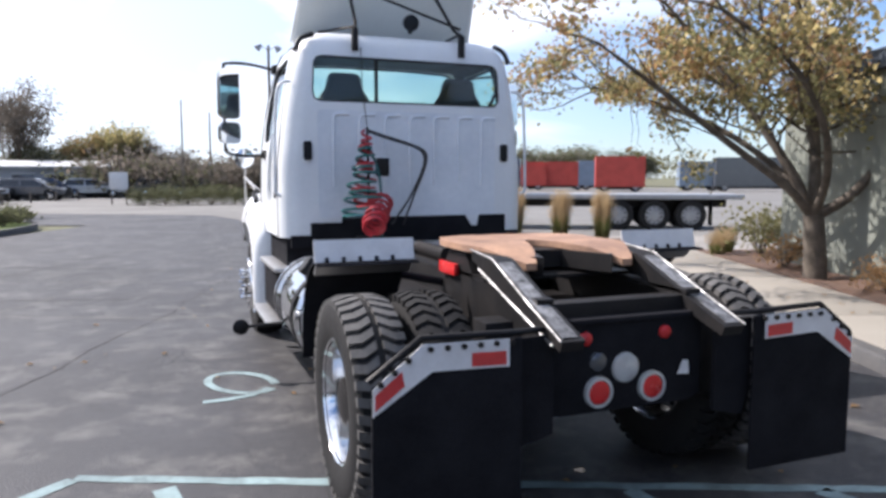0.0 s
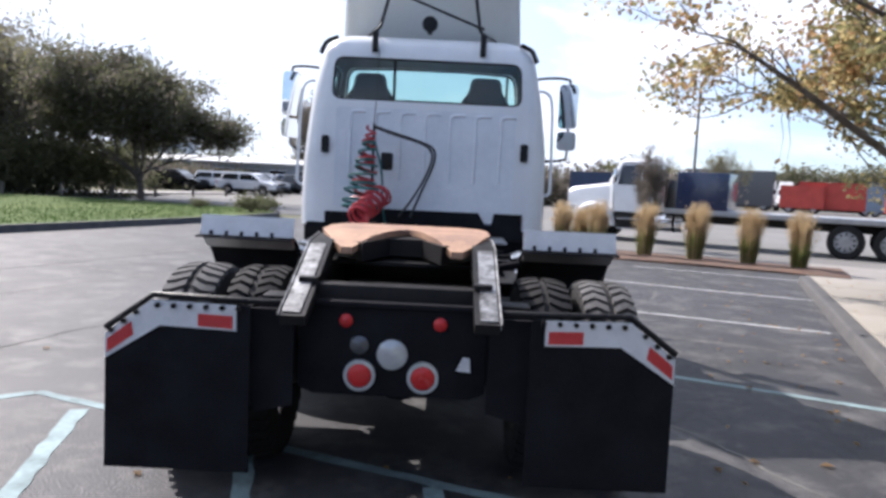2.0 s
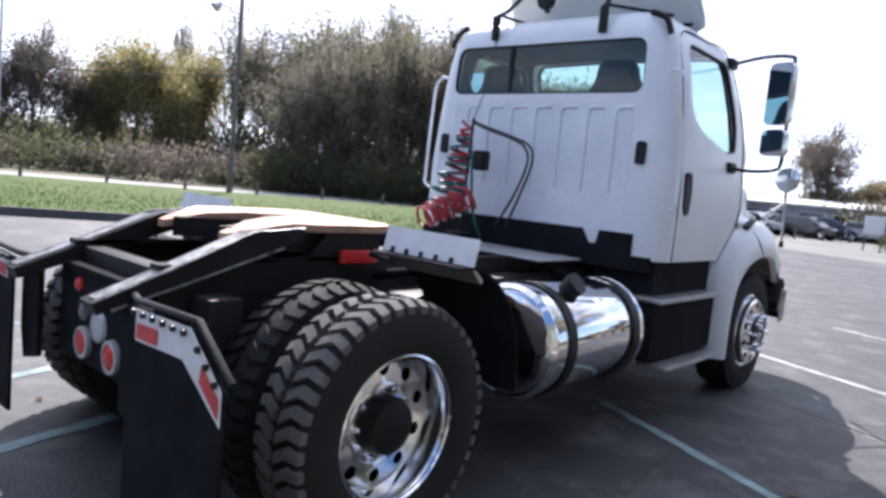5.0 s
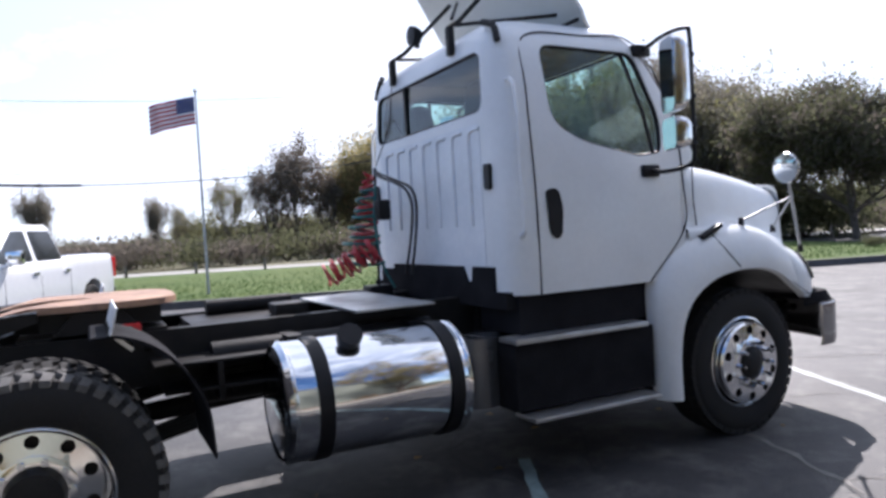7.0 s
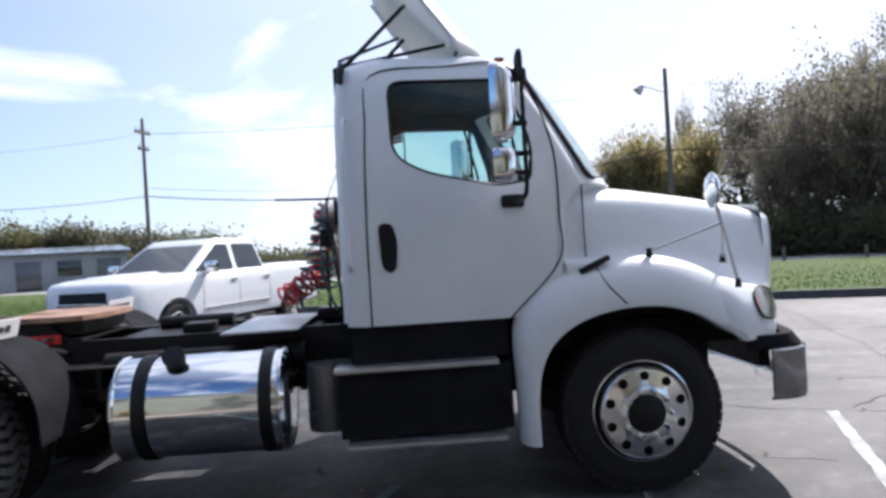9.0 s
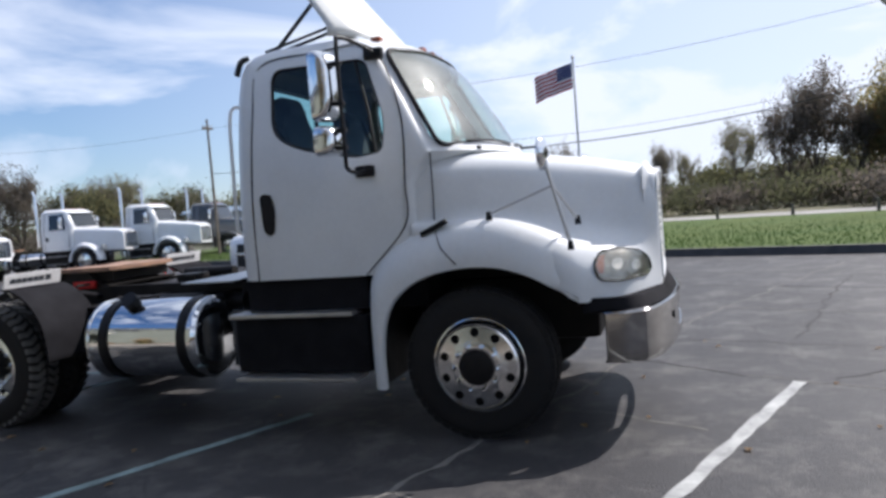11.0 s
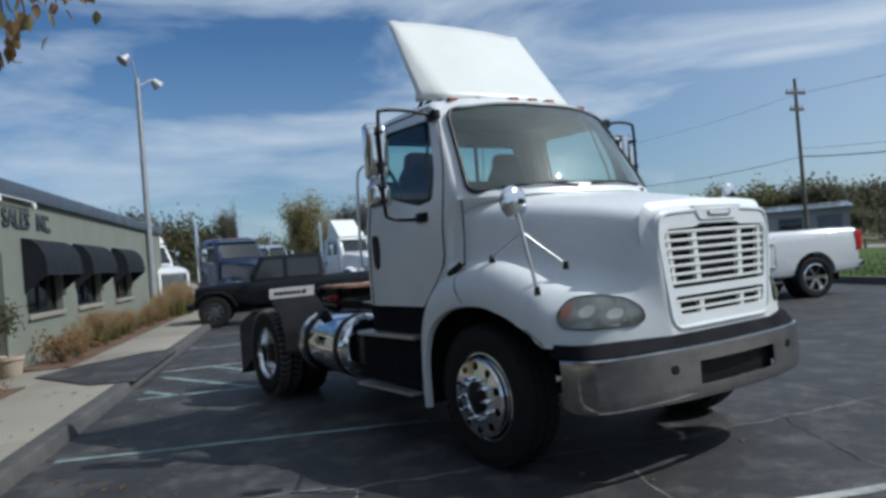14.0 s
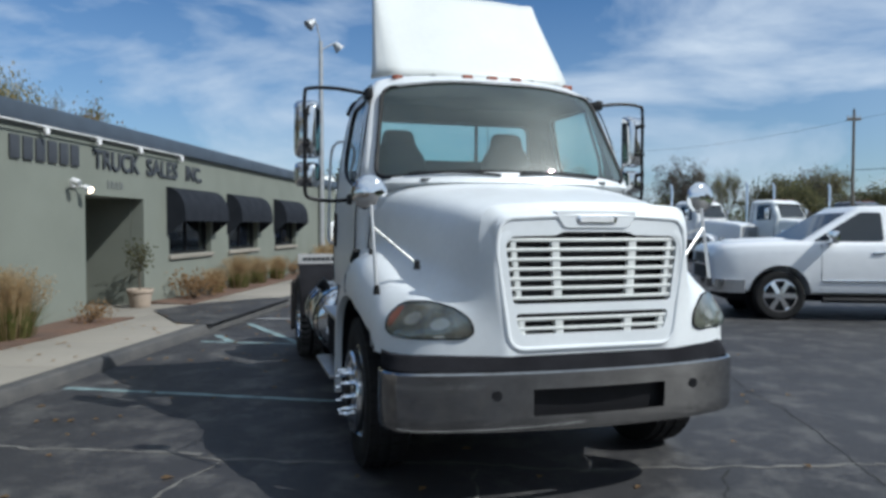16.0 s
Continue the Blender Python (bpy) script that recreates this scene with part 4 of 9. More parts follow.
for poly, axis, a0, a1 in ((SIDE_WIN, "x", -1.5, 1.5), (REAR_WIN, "y", -2.2, -1.5), (SCREEN, "y", -0.95, 0.6)):
    bm = bmesh.new()
    prism(bm, poly, axis, a0, a1)
    cutters.append(mesh_object("cutter", bm, WHITE))
bpy.context.view_layer.update()
cut(cab, cutters)

for nm, poly, put, mt, lb in (
        ("side_window", SIDE_WIN, lambda p: (cab_at(p[1])[0] - 0.022, p[0], p[1]), GLASS, "tinted side glass"),
        ("side_window", SIDE_WIN, lambda p: (-cab_at(p[1])[0] + 0.022, p[0], p[1]), GLASS, "tinted side glass"),
        ("rear_window", REAR_WIN, lambda p: (p[0], cab_at(p[1])[1] + 0.02, p[1]), GLASS, "wide tinted rear glass"),
        ("windscreen", SCREEN, lambda p: (p[0], cab_front(p[0], p[1]) - 0.02, p[1]), GLASS_CLEAR, "large curved windscreen")):
    bm = bmesh.new()
    pane(bm, poly, put, 6)
    g = part(nm, bm, mt, truck, lb, angle=80)
    g.visible_shadow = False
    bm = bmesh.new()
    ringp = [Vector(put(Vector(p))) for p in poly]
    tube(bm, ringp + [ringp[0], ringp[1]], 0.017, 6)
    part("seal", bm, BLACK_PLASTIC, g, "black rubber window seal")
for s in (1, -1):
    bm = bmesh.new()
    tube(bm, [(s * (cab_at(z)[0] - 0.02), y, z) for y, z in ((-0.80, 2.58), (-0.70, 2.2), (-0.66, 1.93))], 0.012, 6)
    part("window_divider", bm, BLACK_PLASTIC, truck, "black quarter-light divider")
for x in (-0.29,):
    bm = bmesh.new()
    box(bm, x - 0.012, x + 0.012, -1.793, -1.765, 2.21, 2.57)
    part("rear_window_divider", bm, BLACK_PLASTIC, truck, "black sliding pane divider")

# door seams, handles and grabs
for s in (1, -1):
    seam = [(-1.62, 1.10), (-1.62, 1.7), (-1.60, 2.3), (-1.55, 2.64), (-1.1, 2.68), (-0.68, 2.655), (-0.47, 2.2), (-0.45, 1.7), (-0.47, 1.42), (-0.78, 1.10)]
    bm = bmesh.new()
    tube(bm, smooth_path([(s * (cab_at(z)[0] + 0.0005), y, z) for y, z in seam], 5), 0.006, 5)
    dr = part("door", bm, BLACK_PLASTIC, truck, "dark seam of the cab door")
    bm = bmesh.new()
    hp = round_poly([(-1.555, 1.71), (-1.47, 1.715), (-1.44, 1.60), (-1.455, 1.44), (-1.49, 1.41), (-1.54, 1.45)], 0.045, 4)
    prism(bm, hp, "x", s * 1.08, s * 1.106)
    part("handle", bm, BLACK_PLASTIC, dr, "black recessed door handle")
    bm = bmesh.new()
    tube(bm, smooth_path([(s * 0.99, -1.72, 2.36), (s * 1.05, -1.73, 2.35), (s * 1.10, -1.735, 2.27), (s * 1.118, -1.735, 2.0), (s * 1.13, -1.735, 1.55), (s * 1.125, -1.735, 1.47), (s * 1.08, -1.73, 1.44)], 5), 0.013, 8)
    part("grab_rail", bm, WHITE, truck, "white painted grab rail")

# rear wall pressings and fittings
for k in range(7):
    bm = bmesh.new()
    x = -0.66 + 0.22 * k
    path = smooth_path([(x, -1.803, 1.52), (x, -1.803, 1.85), (x, -1.803, 2.06), (x + 0.035, -1.803, 2.105), (x + 0.13, -1.803, 2.108)], 4)
    tube(bm, path, 0.014, 8, r_end=0.013)
    part("pressed_rib", bm, WHITE_GRUBBY, truck, "shallow pressed rib on the rear wall")
bm = bmesh.new()
prism(bm, round_poly([(-0.79, 1.26), (0.79, 1.26), (0.79, 2.14), (-0.79, 2.14)], 0.04, 3), "y", -1.803, -1.796)
part("rear_panel", bm, WHITE_GRUBBY, truck, "slightly weathered white rear panel")
for x in (-0.875, 0.875):
    bm = bmesh.new()
    prism(bm, round_poly([(x - 0.034, 1.73), (x + 0.034, 1.73), (x + 0.034, 1.885), (x - 0.034, 1.885)], 0.025, 3), "y", -1.822, -1.79)
    part("vent_cover", bm, BLACK_PLASTIC, truck, "small black vent cover")
bm = bmesh.new()
prism(bm, [(-1.02, 1.12), (-0.86, 1.12), (-0.86, 1.22), (-0.60, 1.22), (-0.60, 1.26), (0.50, 1.265), (0.56, 1.17), (0.62, 1.17), (0.64, 1.265), (0.89, 1.265), (0.89, 1.12), (1.02, 1.12), (1.02, 1.02), (-1.02, 1.02)], "y", -1.818, -1.5)
box(bm, -0.95, 0.95, -1.5, -0.4, 0.86, 1.12)
part("cab_mount", bm, FLAP, truck, "black shadowed cab mounts and floor frame")
for s in (1, -1):
    bm = bmesh.new()
    tube(bm, smooth_path([(s * 0.80, -1.74, 2.745), (s * 0.90, -1.73, 2.70), (s * 0.95, -1.74, 2.60)], 4), 0.022, 8)
    part("roof_strip", bm, BLACK_PLASTIC, truck, "short black strip on the roof corner")

# hood: cross sections from the cowl to the nose
HOOD = [
    (-0.43, [(0, 1.955), (.46, 1.945), (.82, 1.895), (.98, 1.80), (1.02, 1.65), (1.03, 1.53), (1.04, 1.435), (1.07, 1.425), (1.09, 1.405), (1.10, 1.37), (1.10, 1.34)]),
    (-0.30, [(0, 1.945), (.45, 1.935), (.80, 1.885), (.955, 1.79), (.995, 1.64), (1.005, 1.52), (1.02, 1.43), (1.06, 1.42), (1.09, 1.40), (1.10, 1.37), (1.10, 1.34)]),
    (0.0, [(0, 1.91), (.44, 1.90), (.77, 1.85), (.89, 1.755), (.93, 1.61), (.95, 1.49), (1.0, 1.425), (1.05, 1.415), (1.09, 1.40), (1.10, 1.37), (1.10, 1.34)]),
    (0.30, [(0, 1.865), (.41, 1.855), (.71, 1.81), (.82, 1.72), (.86, 1.57), (.885, 1.44), (.95, 1.375), (1.03, 1.36), (1.08, 1.33), (1.10, 1.30), (1.10, 1.27)]),
    (0.50, [(0, 1.83), (.39, 1.82), (.665, 1.78), (.77, 1.69), (.81, 1.53), (.84, 1.385), (.92, 1.31), (1.02, 1.285), (1.10, 1.23), (1.15, 1.14), (1.16, 1.0)]),
    (0.62, [(0, 1.81), (.38, 1.80), (.64, 1.76), (.74, 1.67), (.785, 1.51), (.82, 1.35), (.91, 1.265), (1.01, 1.24), (1.10, 1.17), (1.16, 1.06), (1.17, 0.875)]),
    (0.80, [(0, 1.775), (.36, 1.765), (.605, 1.725), (.695, 1.635), (.735, 1.47), (.77, 1.32), (.86, 1.225), (.96, 1.19), (1.04, 1.10), (1.09, 1.01), (1.10, 0.875)]),
    (0.95, [(0, 1.74), (.34, 1.73), (.57, 1.69), (.655, 1.60), (.69, 1.44), (.715, 1.30), (.775, 1.19), (.84, 1.14), (.90, 1.05), (.93, 0.98), (.94, 0.875)]),
    (1.06, [(0, 1.71), (.32, 1.70), (.54, 1.665), (.625, 1.58), (.65, 1.42), (.665, 1.28), (.685, 1.17), (.70, 1.10), (.715, 1.03), (.72, 0.97), (.725, 0.875)]),
    (1.125, [(0, 1.685), (.30, 1.675), (.51, 1.645), (.60, 1.56), (.625, 1.41), (.632, 1.27), (.625, 1.17), (.618, 1.09), (.612, 1.03), (.61, 0.96), (.61, 0.875)]),
    (1.16, [(0, 1.655), (.28, 1.648), (.48, 1.62), (.575, 1.545), (.60, 1.40), (.59, 1.27), (.575, 1.17), (.56, 1.09), (.55, 1.03), (.545, 0.96), (.54, 0.875)])]


def dense(sec, n=4):
    return [Vector((p.x, p.y)) for p in smooth_path([(a, b, 0) for a, b in sec], n)]


ys = [r[0] for r in HOOD]
secs = [dense(r[1]) for r in HOOD]
yy = [ys[0] + (ys[-1] - ys[0]) * k / 28 for k in range(29)]
fine_rows = []
for y in yy:
    row = []
    for i in range(len(secs[0])):
        row.append((float(np.interp(y, ys, [s[i].x for s in secs])), y, float(np.interp(y, ys, [s[i].y for s in secs]))))
    fine_rows.append(row)
bm = bmesh.new()
full = [[(-x, y, z) for x, y, z in row[:0:-1]] + row for row in fine_rows]
rim_row = full[-1]
for f, y in ((0.12, 1.170), (0.35, 1.175), (1.0, 1.177)):
    full.append([(x * (1 + f * (float(np.interp(z, [0.9, 1.5], [0.84, 0.93])) - 1)), y, z + f * max(0.0, min(1.0, (z - 0.88) / 0.12)) * (0.955 + (z - 0.875) * 0.846 - z)) for x, _, z in rim_row])
loft(bm, full, closed=False)
bmesh.ops.smooth_vert(bm, verts=[v for v in bm.verts if not v.is_boundary], factor=0.5, use_axis_x=True, use_axis_y=True, use_axis_z=True)
part("hood", bm, WHITE, truck, "white sloping one-piece hood", angle=60)
bm = bmesh.new()
loft(bm, [[(x, 1.1778 + dy, z) for dy, z in ((-0.05, 0.872), (-0.008, 0.874), (0.0, 0.885), (0.0, 0.96), (-0.05, 0.96))] for x in [-0.465 + 0.0775 * k for k in range(13)]])
part("lower_lip", bm, WHITE, truck, "white lower edge of the hood nose", angle=50)

# fenders round the front arches
IN = [(-.655, .34), (-.655, .60), (-.62, .80), (-.53, .95), (-.36, 1.06), (-.13, 1.115), (.12, 1.115), (.32, 1.06), (.48, .97), (.60, .90), (.635, .868)]
OUT = [(-.765, .34), (-.77, .62), (-.775, .90), (-.75, 1.10), (-.60, 1.285), (-.30, 1.405), (.05, 1.435), (.34, 1.375), (.58, 1.26), (.80, 1.08), (.85, .868)]
for s in (1, -1):
    bm = bmesh.new()
    a = smooth_path([(p[0], p[1], 0) for p in IN], 4)
    b = smooth_path([(p[0], p[1], 0) for p in OUT], 4)
    rings = []
    for p, q in zip(a, b):
        g = min(1.0, max(0.0, (p.y - 0.5) / 0.5))
        prof = [(0.0, 1.165), (0.0, 1.185), (0.03, 1.212), (0.22, 1.22 - 0.004), (0.55, 1.205 - 0.012 * g), (0.80, 1.165 - 0.02 * g), (0.95, 1.115 - 0.03 * g), (1.0, 1.06 - 0.04 * g)]
        ring = []
        for t, x in prof:
            yq = p.x + (q.x - p.x) * t
            ring.append((s * x * (1 - 0.085 * min(1.0, max(0.0, (yq - 0.25) / 0.55))), yq, p.y + (q.y - p.y) * t))
        rings.append(ring)
    loft(bm, rings, closed=False)
    part("fender", bm, WHITE, truck, "rounded white front fender", angle=50)
    bm = bmesh.new()
    rings = [[(s * 0.45, p.x * 1.03, p.y + 0.02), (s * 1.17, p.x * 1.03, p.y + 0.02)] for p in a]
    loft(bm, rings, closed=False)
    part("fender_liner", bm, BLACK_PLASTIC, truck, "black inner fender liner")
    bm = bmesh.new()
    box(bm, 1.10, 1.15, -0.36, -0.16, 1.375, 1.41, 0.012, Matrix.Diagonal((s, 1, 1, 1)) @ Matrix.Translation((0, -0.26, 1.39)) @ Matrix.Rotation(radians(24), 4, "X") @ Matrix.Translation((0, 0.26, -1.39)))
    part("hood_latch", bm, BLACK_PLASTIC, truck, "black rubber hood latch")
    bm = bmesh.new()
    tube(bm, smooth_path([(s * 1.128, -0.25, 1.37), (s * 1.20, -0.20, 1.26), (s * 1.218, -0.10, 1.15)], 4), 0.004, 5)
    tube(bm, [(s * (1.012), -0.285, 1.90), (s * 1.012, -0.285, 1.60), (s * 1.03, -0.285, 1.44)], 0.005, 5)
    part("hood_seam", bm, BLACK_PLASTIC, truck, "dark seam between hood and fender")
    # headlamp laid on the nose corner
    def nose(p, off=0.012, s=s):
        """The place on the nose corner at a height, from its rear edge to its front."""
        t = (p[0] - 0.70) / 0.375
        z = p[1]
        y = 0.735 + (1.0 - 0.735 + 0.075) * t
        y0 = (y - yy[0]) / (yy[-1] - yy[0]) * 28
        k = max(0, min(27, int(y0)))
        f = y0 - k
        xs = []
        for rw in (fine_rows[k], fine_rows[k + 1]):
            low = [q for q in rw if q[0] > 0.5]
            zz = [q[2] for q in low][::-1]
            xs.append(float(np.interp(z, zz, [q[0] for q in low][::-1])))
        x = xs[0] + (xs[1] - xs[0]) * f
        n = Vector((0.72, 0.66, 0.15)) * off
        return (s * (x + n.x), y + n.y, z + n.z)


    bm = bmesh.new()
    shape = round_poly([(0.695, 1.09), (0.735, 1.172), (0.86, 1.18), (1.0, 1.145), (1.072, 1.085), (1.085, 1.015), (1.05, 0.985), (0.86, 0.98), (0.735, 1.0)], 0.045, 4)
    pane(bm, shape, lambda p: nose(p, 0.006), 4)
    lens = part("headlamp", bm, HEADLAMP, truck, "clouded swept-back headlamp", angle=70)
    bm = bmesh.new()
    pane(bm, shape, lambda p: nose(p, 0.022), 5)
    part("lens", bm, LAMP_LENS, lens, "clear scuffed lamp lens", angle=70).visible_shadow = False
    bm = bmesh.new()
    ringp = [Vector(nose(Vector(p))) for p in shape]
    tube(bm, ringp + [ringp[0], ringp[1]], 0.006, 5)
    part("rim", bm, BLACK_PLASTIC, lens, "dark lamp edge")
    bm = bmesh.new()
    pane(bm, round_poly([(0.712, 1.09), (0.735, 1.145), (0.765, 1.15), (0.765, 1.04), (0.735, 1.035)], 0.015, 3), lambda p: nose(p, 0.012), 2)
    part("turn_signal", bm, DULL_AMBER, lens, "clear turn signal")
    for c, r in (((0.845, 1.085), 0.036), ((0.965, 1.062), 0.032)):
        bm = bmesh.new()
        pane(bm, [(c[0] + r * math.cos(k * 0.42), c[1] + r * math.sin(k * 0.42)) for k in range(15)], lambda p: nose(p, 0.011 + 0.004 * math.hypot(p[0] - c[0], p[1] - c[1]) / r), 3)
        part("reflector", bm, DULL_METAL, lens, "round dulled reflector")

# grille
bm = bmesh.new()
edge = [(p.x, p.y) for p in dense(HOOD[-1][1])]
face = [(x * 0.995, z) for x, z in edge] + [(-x * 0.995, z) for x, z in edge[:0:-1]]
up = round_poly([(-0.485, 1.175), (0.485, 1.175), (0.53, 1.50), (0.50, 1.545), (0.24, 1.55), (0.20, 1.57), (-0.20, 1.57), (-0.24, 1.55), (-0.50, 1.545), (-0.53, 1.50)], 0.03, 3)
low = round_poly([(-0.44, 1.01), (0.44, 1.01), (0.475, 1.125), (-0.475, 1.125)], 0.03, 3)
nose_y = lambda p: 1.197 - 0.03 * (p[0] / 0.6) ** 2
face = round_poly([(-0.515, 0.915), (0.515, 0.915), (0.60, 1.50), (0.57, 1.655), (0.25, 1.675), (-0.25, 1.675), (-0.57, 1.655), (-0.60, 1.50)], [0.09, 0.09, 0.2, 0.11, 0.3, 0.3, 0.11, 0.2], 6)


def face_ring(grow, back):
    """The surround's outline moved outwards and backwards."""
    return [(x * (1 + grow / 0.58), nose_y((x, z)) - back, 1.29 + (z - 1.29) * (1 + grow / 0.38)) for x, z in face]


sheet_with_holes(bm, [(x, z) for x, y, z in face_ring(-0.028, 0)], [up, low], lambda p: (p[0], nose_y(p), p[1]))
loft(bm, [face_ring(g, k) for g, k in ((-0.028, 0.0), (-0.015, 0.002), (-0.004, 0.009), (0.004, 0.024), (0.008, 0.045), (0.016, 0.065), (0.034, 0.085), (0.06, 0.11))], caps=False)
for hole in (up, low):
    loft(bm, [[(x, nose_y((x, z)) - k, z) for x, z in hole] for k in (0.0, 0.06)], caps=False)
bead = [Vector(p) for p in face_ring(-0.016, -0.002)]
tube(bm, bead + [bead[0], bead[1]], 0.013, 8)
grille = part("grille_surround", bm, WHITE, truck, "white grille surround with a rounded raised rim", angle=35)
bm = bmesh.new()
box(bm, -0.55, 0.55, 1.06, 1.08, 0.98, 1.58)
part("radiator", bm, BLACK_PLASTIC, truck, "dark radiator behind the grille")
for k in range(9):
    z = 1.527 - 0.0528 * k if k < 7 else 1.095 - 0.052 * (k - 7)
    hw = 0.528 - (1.52 - z) * 0.13 if k < 7 else 0.468 - (1.10 - z) * 0.3
    bm = bmesh.new()
    rings = []
    for i in range(13):
        x = -hw + 2 * hw * i / 12
        y = nose_y((x, z)) - 0.012
        rings.append([(x, y, z + 0.008), (x, y + 0.004, z), (x, y, z - 0.011), (x, y - 0.03, z - 0.005), (x, y - 0.03, z + 0.004)])
    loft(bm, rings)
    part("grille_bar", bm, FIBRE, grille, "white grille bar")
for x, hw in ((-0.24, 0.024), (0.24, 0.024), (-0.485, 0.016), (0.485, 0.016)):
    for k in range(8):
        bm = bmesh.new()
        z = 1.5006 - 0.0528 * k if k < 6 else 1.069 - 0.045 * (k - 6)
        xx = x * (1 - (1.52 - z) * 0.13 / 0.53)
        yy0 = nose_y((xx, z))
        box(bm, xx - hw, xx + hw, yy0 - 0.06, yy0 - 0.016, z - 0.019, z + 0.016, 0.005)
        part("grille_block", bm, FIBRE, grille, "white moulded block between the grille bars")
bm = bmesh.new()
hood_panel = round_poly([(-0.20, 1.592), (0.20, 1.592), (0.26, 1.685), (-0.26, 1.685)], 0.025, 4)
loft(bm, [[(x * k, y, 1.64 + (z - 1.64) * k) for x, z in hood_panel] for k, y in ((1.03, 1.12), (1.0, 1.20), (0.97, 1.207))])
part("badge_panel", bm, WHITE, truck, "white raised panel under the badge", angle=40)
bm = bmesh.new()
loft(bm, [[(x * k, y, 1.638 + (z - 1.638) * k) for x, z in round_poly([(-0.12, 1.615), (0.12, 1.615), (0.125, 1.661), (-0.125, 1.661)], 0.02, 4)] for k, y in ((1.0, 1.205), (1.0, 1.214), (0.93, 1.218))])
badge = part("badge", bm, ALLOY, truck, "small oblong chrome badge")
bm = bmesh.new()
prism(bm, round_poly([(-0.10, 1.623), (0.10, 1.623), (0.105, 1.653), (-0.105, 1.653)], 0.012, 3), "y", 1.2175, 1.220)
part("bar", bm, WHITE_TAPE, badge)

# the nose ends a little behind the bumper face
for ob in [o for o in truck.children_recursive if o.type == "MESH" and o.name.split(".")[0] in ("hood", "lower_lip", "grille_surround", "grille_bar", "grille_block", "radiator", "badge_panel", "badge", "bar", "headlamp", "lens", "rim", "turn_signal", "reflector")]:
    for q in ob.data.vertices:
        if q.co.y > 1.0:
            q.co.y = 1.0 + (q.co.y - 1.0) * 0.74

# bumper with its slot
PLAN = [(1.165, .80), (1.168, .88), (1.155, .96), (1.11, 1.035), (1.03, 1.085), (.88, 1.135), (.66, 1.18), (.58, 1.194), (.51, 1.203), (.40, 1.217), (.20, 1.232), (0.0, 1.238)]
cols = PLAN + [(-(x if x < 0.66 else 0.66 + (x - 0.66) * 0.72), y) for x, y in PLAN[-2::-1]]
ZR = [0.50, 0.53, 0.585, 0.66, 0.715, 0.775, 0.80, 0.81]
lean = [-0.012, 0.0, 0.0, 0.0, 0.0, 0.0, -0.001, -0.014]
bm = bmesh.new()
grid = [[bm.verts.new((x * (1 + dl * 0.4), y + dl, z + (0.03 if z > 0.6 else 0.0) * (y - 0.8))) for (x, y) in cols] for z, dl in zip(ZR, lean)]
for i in range(len(ZR) - 1):
    for j in range(len(cols) - 1):
        xm = (cols[j][0] + cols[j + 1][0]) / 2
        if i in (2, 3) and abs(xm) < 0.40:
            continue
        bm.faces.new((grid[i][j], grid[i][j + 1], grid[i + 1][j + 1], grid[i + 1][j]))
bm.normal_update()
ext = bmesh.ops.extrude_face_region(bm, geom=list(bm.faces))
for g in ext["geom"]:
    if isinstance(g, bmesh.types.BMVert):
        g.co.y -= 0.008
        g.co.x *= 0.992
bumper = part("bumper", bm, BUMPER_CHROME, truck, "scuffed chrome front bumper", angle=24)
bm = bmesh.new()
box(bm, -0.44, 0.44, 1.08, 1.16, 0.565, 0.735)
for x in (0.60, -0.60):
    cyl(bm, (x, 1.13, 0.70), (x, 1.206 - 0.09 * abs(abs(x) - 0.5), 0.70), 0.028, n=18)
part("slot_backing", bm, BLACK_PLASTIC, bumper, "dark recess behind the bumper slot")
bm = bmesh.new()
rings = []
for x, y in cols:
    rings.append([(x * 0.985, y - 0.02, 0.825), (x * 0.975, y - 0.07, 0.895), (x * 0.96, y - 0.14, 0.895), (x * 0.96, y - 0.14, 0.80)])
loft(bm, rings)
part("valance", bm, FLAP, truck, "black filler between hood and bumper")

# round black cap standing off the far step
bm = bmesh.new()
lathe(bm, [(0.001, -0.02), (0.045, -0.02), (0.062, -0.008), (0.062, 0.012), (0.045, 0.024), (0.001, 0.026)], 20, Matrix.Translation((-1.44, -1.88, 0.42)) @ pose(0, 0, 0, 0, 0, 90))
tube(bm, [(-1.38, -1.88, 0.42), (-1.30, -1.88, 0.425), (-1.05, -1.88, 0.43)], 0.014, 8)
part("step_cap", bm, BLACK_PLASTIC, truck, "round black cap on a short stalk")

